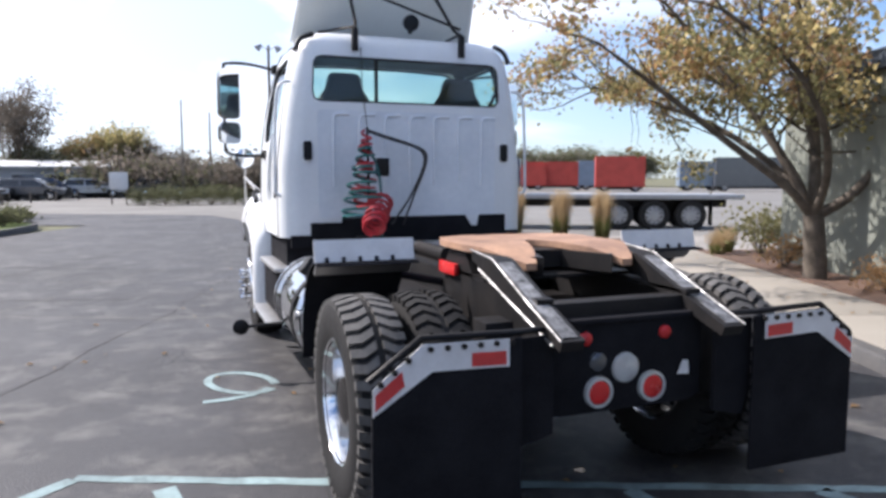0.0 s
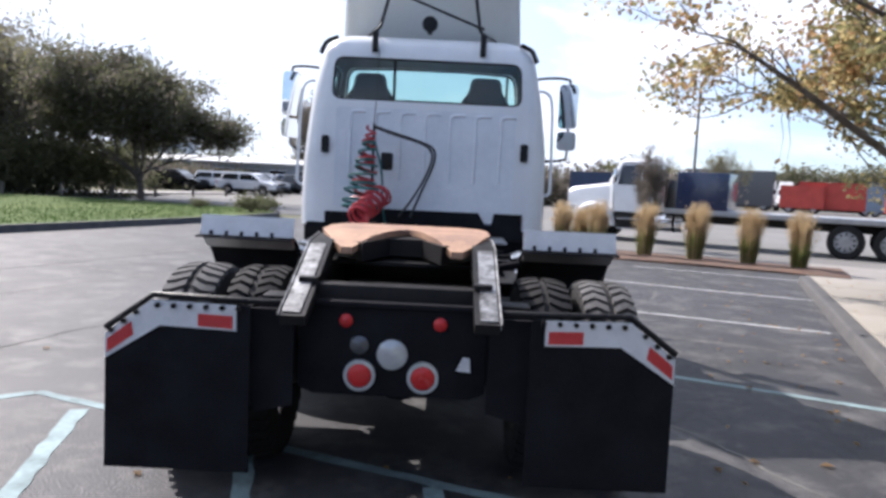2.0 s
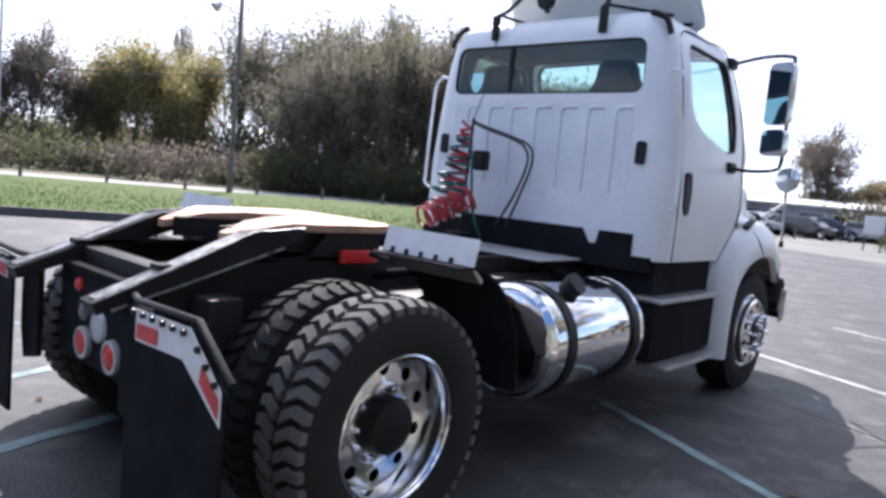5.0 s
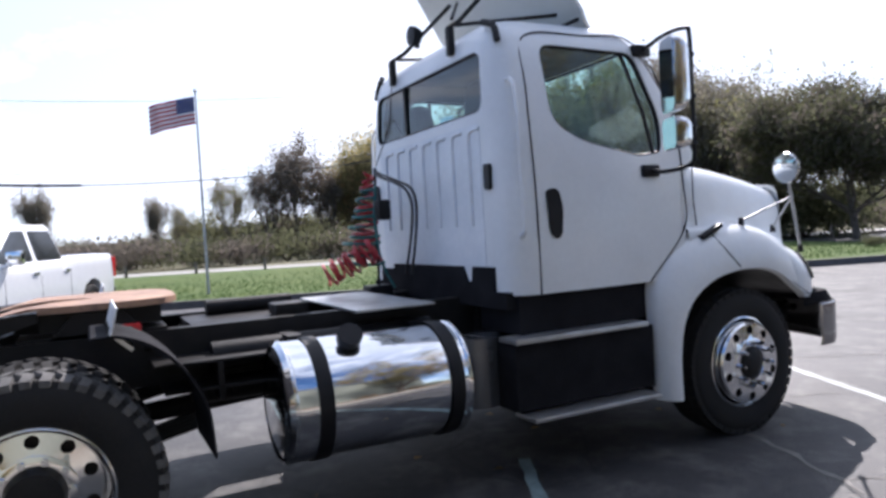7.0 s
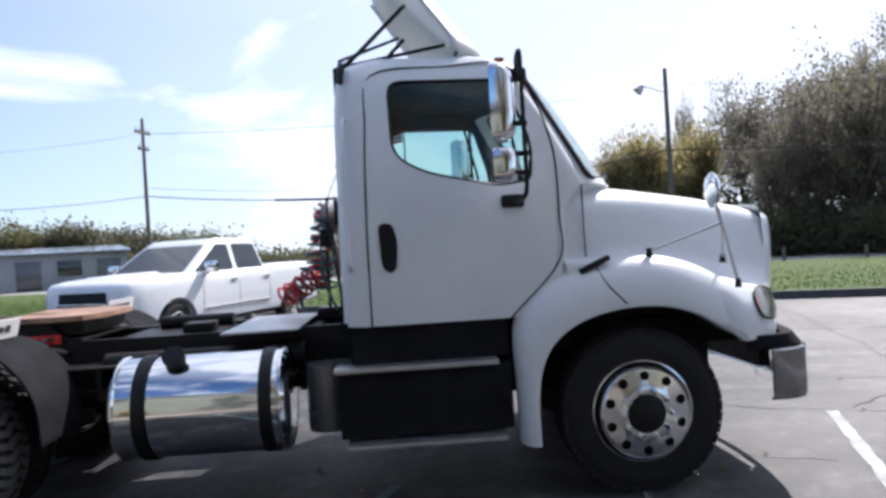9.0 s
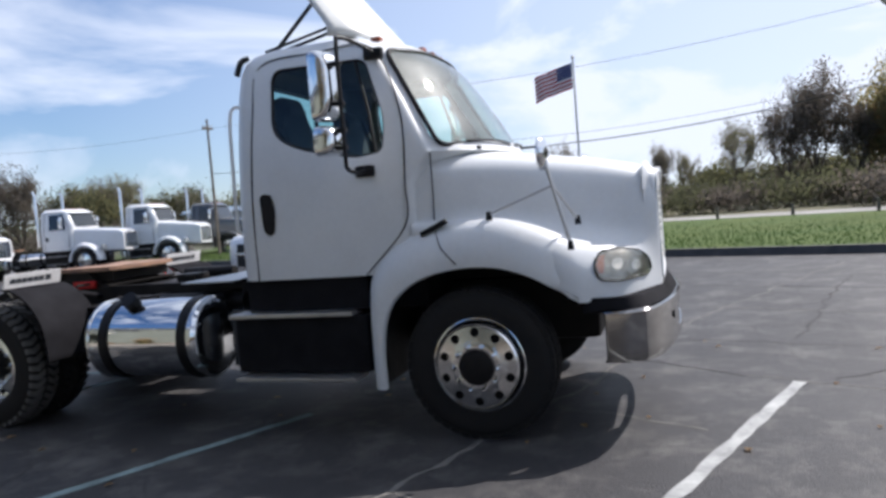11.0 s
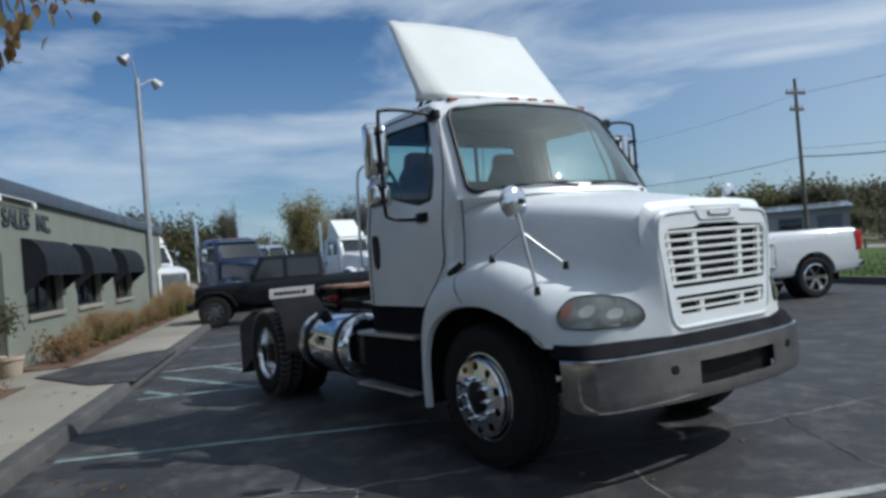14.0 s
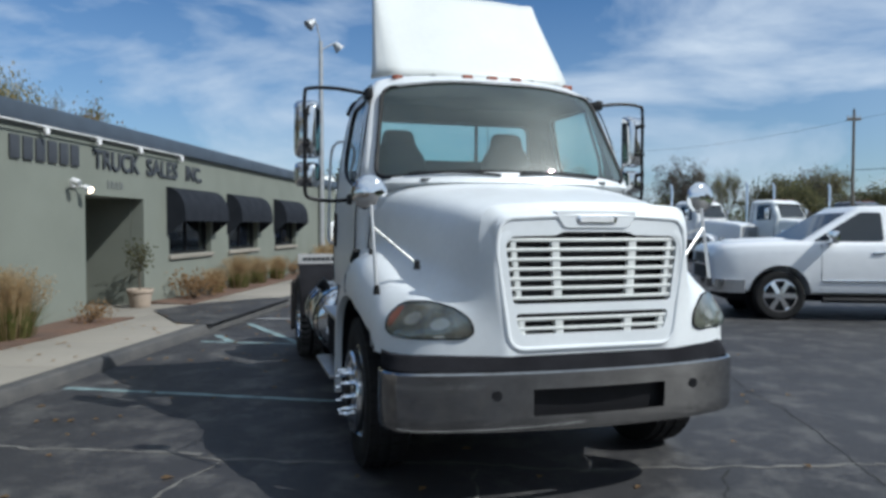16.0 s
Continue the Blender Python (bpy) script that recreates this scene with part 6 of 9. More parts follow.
part("slider", bm, BLACK_PAINT, fw, "black slider base with release bar")
# deck plate and rear clutter
bm = bmesh.new()
box(bm, -0.46, 0.70, -2.62, -2.12, 1.065, 1.078, 0.003)
part("deck_plate", bm, DULL_METAL, truck, "aluminium tread deck plate behind the cab")
bm = bmesh.new()
box(bm, -0.42, 0.42, -3.45, -2.75, 0.86, 1.045, 0.02)
cyl(bm, (-0.25, -3.3, 1.09), (-0.25, -2.75, 1.09), 0.05)
box(bm, 0.10, 0.30, -2.98, -2.78, 1.05, 1.12, 0.01)
cyl(bm, (0.55, -3.4, 0.9), (0.55, -2.1, 0.9), 0.08)
part("air_tank", bm, BLACK_PAINT, truck, "black air tanks between the rails")
bm = bmesh.new()
box(bm, -0.5, 0.5, -1.72, 0.7, 0.52, 0.98, 0.05)
cyl(bm, (0, -4.22, 0.5), (0, -1.7, 0.66), 0.06)
lathe(bm, [(0.001, -0.2), (0.14, -0.18), (0.2, 0), (0.14, 0.18), (0.001, 0.2)], 20, Matrix.Translation((0, -4.22, 0.5)) @ pose(0, 0, 0, 0, 0, 90))
cyl(bm, (-0.7, -4.22, 0.5), (0.7, -4.22, 0.5), 0.08)
cyl(bm, (-0.95, 0, 0.44), (0.95, 0, 0.44), 0.05)
part("driveline", bm, BLACK_PAINT, truck, "dark engine underside and axles")
for s in (1, -1):
    for k in range(4):
        bm = bmesh.new()
        tube(bm, [(s * 0.56, -4.75, 0.52 + 0.02 * k), (s * 0.56, -4.22, 0.40 + 0.02 * k), (s * 0.56, -3.5, 0.55 + 0.02 * k)], 0.02, 6)
        part("spring_leaf", bm, BLACK_PAINT, truck, "black spring leaf")
    bm = bmesh.new()
    box(bm, min(s * 0.50, s * 0.64), max(s * 0.50, s * 0.64), -4.75, -4.6, 0.5, 0.95, 0.01)
    part("spring_hanger", bm, BLACK_PAINT, truck, "black spring hanger")
    bm = bmesh.new()
    cyl(bm, (s * 0.56, -4.5, 0.5), (s * 0.56, -4.5, 0.78), 0.11, n=16)
    part("air_bag", bm, BLACK_PLASTIC, truck, "black rubber air bag")
    bm = bmesh.new()
    prism(bm, [(-4.1, 0.80), (-4.0, 0.86), (-3.9, 0.86), (-3.9, 0.80)], "x", s * 0.47, s * 0.62)
    part("chamber", bm, BLACK_PAINT, truck, "black brake chamber")

wheel("front_wheel", truck, (1.02, -0.02, 0.49), 1, -0.05, R=0.505)
wheel("front_wheel", truck, (-1.02, -0.02, 0.49), -1, -0.05, R=0.505)
for s in (1, -1):
    wheel("rear_outer_wheel", truck, (s * 1.08, -4.22, 0.5), s, 0.13, driven=True)
    # inner tread coloured darker for the shade behind the flaps
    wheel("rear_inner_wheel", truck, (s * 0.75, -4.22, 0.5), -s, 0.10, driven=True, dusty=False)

# air tanks, brackets and cross plates low on the chassis
for s in (1, -1):
    bm = bmesh.new()
    cyl(bm, (s * 0.24, -3.45, 0.70), (s * 0.24, -2.86, 0.70), 0.11, 0.11, 20)
    for y in (-3.45, -2.86):
        cyl(bm, (s * 0.24, y - 0.03, 0.70), (s * 0.24, y + 0.03, 0.70), 0.09, 0.09, 20)
    part("air_tank", bm, BLACK_PAINT, truck, "black round air tank")
    bm = bmesh.new()
    x0, x1 = sorted((s * 0.44, s * 0.74))
    box(bm, x0, x1, -3.66, -3.12, 0.76, 0.775, 0.004)
    box(bm, x0, x1, -3.40, -3.37, 0.70, 0.90, 0.004)
    part("tank_bracket", bm, BLACK_PAINT, truck, "black steel tank bracket")
    bm = bmesh.new()
    box(bm, x0, x1, -3.70, -3.05, 0.90, 0.915, 0.004)
    part("step_plate", bm, BLACK_PAINT, truck, "black cover plate beside the frame rail")
bm = bmesh.new()
box(bm, -0.40, 0.40, -4.05, -3.25, 0.845, 0.86, 0.004)
box(bm, -0.40, 0.40, -3.28, -3.25, 0.66, 0.86, 0.004)
part("cross_plate", bm, BLACK_PAINT, truck, "black cross plate between the frame rails")

# coiled lines on their post
stand = new("hose_stand")
stand.parent = truck
bm = bmesh.new()
tube(bm, [(-0.43, -2.02, 1.06), (-0.43, -2.02, 1.55), (-0.43, -2.0, 1.99)], 0.012, 8)
box(bm, -0.52, -0.36, -2.12, -1.94, 1.05, 1.12, 0.01)
box(bm, -0.36, -0.26, -2.06, -1.96, 1.60, 1.75, 0.02)
tube(bm, [(-0.43, -2.0, 1.99), (-0.43, -1.86, 2.3), (-0.43, -1.82, 2.65)], 0.004, 5)
part("post", bm, BLACK_PAINT, stand, "thin black hose post")
for nm, mt, lb, c0, c1, r0, r1, turns, ph in (
        ("red_coil", HOSE_RED, "red coiled air line", (-0.45, -2.05, 1.96), (-0.49, -2.10, 1.36), 0.03, 0.105, 9, 0.0),
        ("green_coil", HOSE_GREEN, "green coiled electric line", (-0.46, -2.06, 1.86), (-0.52, -2.12, 1.26), 0.045, 0.16, 9, 1.5),
        ("red_coil", HOSE_RED, "red coiled air line looping low", (-0.34, -2.06, 1.40), (-0.50, -2.40, 1.21), 0.085, 0.075, 11, 0.7)):
    bm = bmesh.new()
    c0, c1 = Vector(c0), Vector(c1)
    d = (c1 - c0).normalized()
    s1 = d.orthogonal().normalized()
    s2 = d.cross(s1)
    pts = []
    for k in range(turns * 12 + 1):
        t = k / (turns * 12)
        a = 2 * math.pi * turns * t + ph
        r = (r0 + (r1 - r0) * t) * (1 + 0.16 * math.sin(3.7 * a / 6.283 + ph))
        pts.append(c0 + (c1 - c0) * t + s1 * r * math.cos(a) + s2 * r * math.sin(a) + d * 0.012 * math.sin(a * 0.37 + ph))
    tube(bm, pts, 0.0115, 5)
    part(nm, bm, mt, stand, lb)
for pts, mt, lb in (([(-0.43, -2.0, 1.97), (-0.30, -2.0, 1.93), (-0.05, -1.98, 1.86), (0.08, -1.95, 1.80), (0.09, -1.92, 1.68), (0.0, -1.9, 1.45), (-0.10, -1.9, 1.2)], HOSE_BLACK, "black hose arching down"),
                    ([(-0.43, -2.0, 1.96), (-0.28, -2.02, 1.91), (-0.04, -2.0, 1.845), (0.06, -1.97, 1.78), (0.06, -1.94, 1.66), (-0.05, -1.92, 1.42), (-0.2, -1.9, 1.2)], HOSE_BLACK, "black hose arching down"),
                    ([(-0.44, -2.0, 1.9), (-0.35, -2.06, 1.6), (-0.33, -2.03, 1.3), (-0.3, -1.95, 1.1)], HOSE_GREEN, "green line hanging down")):
    bm = bmesh.new()
    tube(bm, smooth_path(pts, 6), 0.010, 6)
    part("hose", bm, mt, stand, lb)


# ---- plants ----
def limb(bm, p, d, length, r, depth, rnd, tips, bend=0.35, spread=0.75, up=0.12, kids=(2, 4)):
    """A tapered, wandering limb with smaller limbs on it; collects the tips."""
    pts, q, v = [p.copy()], p.copy(), d.normalized()
    n = 4
    for k in range(n):
        v = (v + Vector((rnd.uniform(-bend, bend), rnd.uniform(-bend, bend), rnd.uniform(-bend, bend) + up))).normalized()
        q = q + v * length / n
        pts.append(q.copy())
    tube(bm, pts, r, 6 if r > 0.03 else 4, r_end=r * 0.55)
    if depth == 0:
        tips.append((pts[2], pts[-1]))
        return
    for k in range(rnd.randint(*kids)):
        t = rnd.uniform(0.45, 1.0)
        i = min(n - 1, int(t * n))
        o = pts[i].lerp(pts[i + 1], t * n - i)
        side = Vector((rnd.uniform(-1, 1), rnd.uniform(-1, 1), rnd.uniform(-0.3, 0.8)))
        limb(bm, o, v + side * spread * 1.4, length * rnd.uniform(0.55, 0.8), r * 0.5, depth - 1, rnd, tips, bend, spread, up, kids)
    limb(bm, pts[-1], v, length * 0.7, r * 0.55, depth - 1, rnd, tips, bend, spread, up, kids)


def add_leaf(bm, p, size, rnd):
    a = Vector((rnd.gauss(0, 1), rnd.gauss(0, 1), rnd.gauss(0, 1))).normalized()
    b = a.orthogonal().normalized()
    c = a.cross(b)
    l, w = size, size * rnd.uniform(0.5, 0.8)
    q = [p, p + b * l * 0.5 + c * w * 0.5 + a * l * 0.1, p + b * l, p + b * l * 0.5 - c * w * 0.5 + a * l * 0.1]
    bm.faces.new([bm.verts.new(v) for v in q])


def broad_leaf(bm, p, size, rnd, way=None):
    """One hanging oval leaf with a pointed tip, folded along its rib."""
    down = Vector((rnd.gauss(0, 0.35), rnd.gauss(0, 0.35), -1)).normalized()
    side = down.orthogonal().normalized()
    side = way or Matrix.Rotation(rnd.uniform(0, 6.28), 3, down) @ side
    up = down.cross(side)
    rib = [bm.verts.new(p + down * size * t) for t in (0.0, 0.25, 0.5, 0.75, 1.05)]
    for s in (1, -1):
        edge = [bm.verts.new(p + down * size * t + side * s * size * w + up * size * w * 0.35) for t, w in ((0.22, 0.26), (0.48, 0.34), (0.75, 0.22))]
        bm.faces.new((rib[0], rib[1], edge[0]))
        bm.faces.new((rib[1], rib[2], edge[1], edge[0]))
        bm.faces.new((rib[2], rib[3], edge[2], edge[1]))
        bm.faces.new((rib[3], rib[4], edge[2]))


def tree(name, m, label, height, spread, leaf, leaf_size, per_tip, seed, trunk_h=0.25, depth=3, group="", stems=1, leaf2=None, jitter=0.35, r=None, fill=1.0, skirt=0):
    rnd = random.Random(seed)
    t = empty(name, m, label, "tree", group)
    bm, tips = bmesh.new(), []
    r = r or height * 0.017
    for s in range(stems):
        lean = Vector((rnd.uniform(-0.35, 0.35), rnd.uniform(-0.35, 0.35), 1)) if stems > 1 else Vector((rnd.uniform(-.06, .06), rnd.uniform(-.06, .06), 1))
        base = Vector((rnd.uniform(-.08, .08), rnd.uniform(-.08, .08), -0.1)) if stems > 1 else Vector((0, 0, -0.1))
        top = base + lean * height * trunk_h
        tube(bm, [base - Vector((0, 0, 0.05)), base + (top - base) * 0.12, base + (top - base) * 0.5, top], r * 1.35, 9, r_end=r * 0.85)
        for k in range(5 if stems == 1 else 3):
            a = 6.283 * (k + rnd.uniform(0, 0.6)) / (5 if stems == 1 else 3)
            d = Vector((math.cos(a) * spread / height * 1.5, math.sin(a) * spread / height * 1.5, rnd.uniform(0.55, 1.2)))
            limb(bm, top - lean * height * trunk_h * rnd.uniform(0, 0.35), d, height * rnd.uniform(0.26, 0.36), r * 0.62, depth - 1, rnd, tips)
        limb(bm, top, lean, height * 0.33, r * 0.7, depth - 1, rnd, tips)
        for k in range(skirt):
            a = rnd.uniform(0, 6.283)
            o = base + lean * height * rnd.uniform(0.10, 0.55)
            limb(bm, o, Vector((math.cos(a), math.sin(a), rnd.uniform(0.0, 0.5))), height * rnd.uniform(0.10, 0.2), r * 0.3, 1, rnd, tips, up=0.04)
    part("trunk", bm, BARK, t, "grey-brown trunk and limbs", doubles=False, angle=60)
    bm, bm2 = bmesh.new(), bmesh.new()
    for a, b in tips:
        if rnd.random() > fill:
            continue
        for k in range(per_tip):
            p = a.lerp(b, rnd.uniform(0.0, 1.15)) + Vector((rnd.gauss(0, jitter), rnd.gauss(0, jitter), rnd.gauss(0, jitter * 0.8)))
            add_leaf(bm2 if leaf2 and rnd.random() < 0.4 else bm, p, leaf_size * rnd.uniform(0.6, 1.3), rnd)
    part("crown", bm, leaf, t, doubles=False, smooth=False)
    if leaf2:
        part("crown", bm2, leaf2, t, "leaves of a second tint", doubles=False, smooth=False)
    else:
        bm2.free()
    return t


def at(x, y, z=0.0, s=1.0, turn=0.0, sz=None):
    return Matrix.Translation((x, y, z)) @ Matrix.Rotation(turn, 4, "Z") @ Matrix.Diagonal((s, s, sz or s, 1))


def size_of(t):
    """A template tree's own height and mean width."""
    pts = [v.co for c in t.children for v in c.data.vertices]
    return max(p.z for p in pts), (max(p.x for p in pts) - min(p.x for p in pts) + max(p.y for p in pts) - min(p.y for p in pts)) / 2


def plant(places, seed):
    """Plant a tree of one of the given kinds at each place (kinds, x, y, height, width); each template takes the first place that falls to it."""
    rnd = random.Random(seed)
    for kinds, x, y, h, w in places:
        t = kinds[rnd.randrange(len(kinds))]
        if "own_height" not in t:
            t["own_height"], t["own_width"] = size_of(t)
        sx, sz = w / t["own_width"], h / t["own_height"]
        m = Matrix.Translation((x, y, 0)) @ Matrix.Rotation(rnd.uniform(0, 6.28), 4, "Z") @ Matrix.Diagonal((sx, sx, sz, 1))
        if "placed" not in t:
            t.matrix_world, t["placed"] = m, 1
        else:
            copy_thing(t, m @ Matrix.Diagonal((1 / t.scale.x, 1 / t.scale.y, 1 / t.scale.z, 1)))


G_WOODS, G_FAR, G_LINE = "woods beyond the road", "trees beyond the lots", "low tree line"
woods = [tree("woodland_tree", at(0, 0), "tall dark autumn woodland tree in full leaf", 14, 6.5, lf, 0.27, 30, sd, 0.09, 4, G_WOODS, leaf2=l2, jitter=0.55, fill=0.66, skirt=16)
         for lf, l2, sd in ((LEAF_DARK, LEAF_GREY, 1), (LEAF_DARK, LEAF_OLIVE, 2), (LEAF_DARK, LEAF_OLIVE, 3))]
autumn = [tree("autumn_tree", at(0, 0), "autumn tree with yellow and rust leaves", 10, 5.0, lf, 0.24, 36, sd, 0.05, 4, G_WOODS, leaf2=l2, jitter=0.55, skirt=18, fill=0.85)
          for lf, l2, sd in ((LEAF_OLIVE, LEAF_YELLOW, 5), (LEAF_OLIVE, LEAF_RUST, 6))]
sparse = [tree("thin_tree", at(0, 0), "thin half-bare autumn tree", 9, 2.7, lf, 0.20, 14, sd, 0.2, 4, G_FAR, leaf2=LEAF_GREY, jitter=0.30, skirt=12)
          for lf, sd in ((LEAF_GREY, 8), (LEAF_OLIVE, 9))]
low = [tree("small_tree", at(0, 0), "small rounded tree with dull green leaves", 6, 3.4, lf, 0.25, 52, sd, 0.14, 3, G_LINE, leaf2=l2, jitter=0.52, skirt=11)
       for lf, l2, sd in ((LEAF_SHADE, LEAF_OLIVE, 12), (LEAF_SHADE, LEAF_DARK, 13))]

slender = [tree("slender_tree", at(0, 0), "slender young tree with grey-green leaves", 6, 1.3, LEAF_DARK, 0.16, 15, 17, 0.10, 4, G_FAR, leaf2=LEAF_GREY, jitter=0.30, skirt=30)]
WEST = [
    (sparse, -51.2, 6.3, 6.9, 5.1), (sparse, -50.5, 9.0, 8.1, 5.1), (sparse, -50.0, 11.0, 9.7, 6.2), (sparse, -49.1, 13.4, 7.4, 4.9), (sparse, -53.4, 23.6, 14.3, 3.1), (autumn, -49.5, 15.3, 9.0, 5.7),
    (autumn, -48.8, 17.0, 11.1, 7.4), (autumn, -47.9, 19.1, 9.7, 6.3), (autumn, -49.4, 22.6, 11.1, 7.8), (woods, -46.0, 24.5, 13.6, 10.5), (woods, -43.8, 27.9, 13.5, 10.5), (woods, -41.5, 31.0, 15.7, 11.5),
    (woods, -38.7, 34.1, 16.0, 11.9), (woods, -35.7, 37.1, 13.4, 11.9), (woods, -31.8, 19.6, 8.2, 6.2), (woods, -30.4, 21.8, 10.6, 7.8), (woods, -28.6, 24.2, 12.2, 8.8), (woods, -26.8, 26.3, 11.9, 9.3),
    (woods, -24.9, 28.2, 10.8, 8.8), (woods, -23.4, 29.6, 10.0, 8.3), (woods, -38.7, 25.6, 11.4, 10.0), (woods, -36.5, 28.7, 13.1, 10.0), (woods, -34.5, 31.1, 13.4, 10.0), (woods, -32.3, 33.6, 12.6, 10.0),
    (woods, -30.2, 35.6, 11.5, 10.0), (woods, -28.2, 37.3, 11.2, 10.7), (woods, -20.6, 28.1, 8.7, 8.2), (slender, -48.3, -6.4, 6.3, 3.1), (slender, -47.7, 0.7, 5.5, 2.4), (sparse, -47.9, 2.2, 4.6, 2.6),
    (woods, -30.5, 29.0, 9.5, 10.0), (woods, -34.0, 25.0, 9.0, 9.0), (woods, -26.0, 32.5, 9.5, 10.0), (low, -57.5, 5.0, 4.2, 8.0), (low, -57.0, 10.0, 4.2, 8.5), (low, -56.8, 14.5, 4.4, 8.5),
    (low, -55.5, 19.0, 4.6, 8.5), (low, -53.0, 23.0, 4.8, 8.5), (low, -56.0, 0.5, 2.6, 7.5), (low, -56.5, -4.5, 2.4, 7.0), (low, -55.5, -9.5, 2.3, 7.0), (low, -55.0, -14.5, 2.6, 7.0),
    (low, -54.0, -20.0, 3.0, 7.5), (low, -52.5, -25.0, 3.4, 7.0),
]
NORTH = [
    (sparse, -14.7, 65.3, 10.3, 8.6), (autumn, -7.8, 64.2, 6.7, 8.7), (autumn, -5.9, 64.3, 7.3, 8.7), (low, -12.9, 63.6, 5.3, 7.2), (low, -10.6, 63.9, 4.8, 7.2), (sparse, -4.2, 64.4, 5.8, 5.6),
    (sparse, -1.8, 64.5, 4.8, 4.5), (low, 0.4, 64.4, 2.9, 6.5), (low, 3.2, 64.3, 2.8, 6.5), (sparse, 20.3, 43.2, 5.2, 4.2), (sparse, 5.85, 11.5, 2.9, 1.5), (low, 63.5, 112.7, 8.5, 19.0),
    (low, 70.1, 109.2, 8.5, 20.0), (low, 76.7, 104.9, 7.6, 20.0), (low, 40.2, 122.2, 7.2, 19.0), (low, 0.9, 67.3, 4.2, 9.0), (low, 7.2, 67.1, 4.9, 9.8), (low, 38.0, 134.0, 10.3, 18.0),
]
SOUTH = [
    (low, -8.5, -70.2, 8.5, 8.3), (low, -10.8, -69.7, 9.2, 8.3), (low, -14.3, -68.9, 8.8, 8.3), (slender, -18.1, -67.8, 9.1, 3.3), (autumn, -13.3, -36.5, 6.6, 3.8), (sparse, -22.8, -49.8, 7.3, 5.8),
    (sparse, -24.9, -48.6, 6.3, 4.6), (low, -22.9, -71.5, 6.1, 8.0), (low, -25.6, -70.5, 5.9, 7.2), (sparse, -23.3, -38.7, 4.8, 3.9), (sparse, -26.9, -35.9, 6.4, 3.9), (low, -63.4, -70.4, 9.0, 7.5),
    (low, -54.1, -78.1, 7.4, 9.0), (low, -68.2, -58.8, 7.8, 5.7), (low, -63.7, -63.9, 6.5, 10.5), (low, -70.8, -55.5, 5.7, 10.5), (low, -73.2, -52.1, 5.1, 9.5), (sparse, -74.5, -74.3, 9.9, 8.5),
    (low, -68.3, -45.7, 8.1, 10.6), (low, -70.8, -41.9, 8.0, 11.5), (low, -73.1, -37.8, 7.6, 11.5), (low, -74.8, -34.4, 6.5, 10.6), (low, -76.4, -31.0, 6.8, 10.6), (low, -77.9, -27.2, 6.0, 10.6),
    (low, -79.1, -23.7, 5.6, 10.6), (sparse, -59.2, -74.3, 9.8, 6.7), (sparse, -64.6, -69.8, 8.8, 8.7), (sparse, -68.1, -66.4, 10.0, 8.7), (low, -62.4, -65.0, 8.8, 7.2), (low, -69.9, -57.1, 8.0, 8.1),
    (low, -66.6, -60.7, 6.7, 10.5), (low, -71.9, -54.6, 6.0, 9.5), (autumn, 13.0, -35.9, 10.4, 4.2), (sparse, 11.2, -36.3, 8.8, 3.4), (autumn, 9.4, -36.7, 9.4, 4.6),
]
plant(WEST, 5)
plant(NORTH, 6)
plant(SOUTH, 7)
tree("lawn_tree", at(-14.5, 25.9, 0.0, 1.12, 0.0, 0.86), "broad dark-leaved tree standing on the lawn", 7.6, 5.6, LEAF_SHADE, 0.16, 38, 31, 0.20, 5, leaf2=LEAF_GREY, jitter=0.36)

# the maple beside the office
maple_at = lot(6.3, 2.4, 0.12)
mp = empty("maple_tree", Matrix.Translation(maple_at), "autumn maple with several stems and thinning yellow leaves", "tree")
bm, yellow_bm, green_bm, rust_bm, tips = bmesh.new(), bmesh.new(), bmesh.new(), bmesh.new(), []
rnd = random.Random(44)


def clear_of_walk(p, low=0.0):
    """The crown is cut back where it would hang over the stalls below head height."""
    if p.x < 6.3 and p.z < 2.2:
        return False
    if p.x > 5.4 or (p.y < 0.4 and p.x > 5.0 + p.y):
        return True
    return p.z > 1.65 - low + 0.36 * math.hypot(p.x - 4.0, p.y - 4.0)


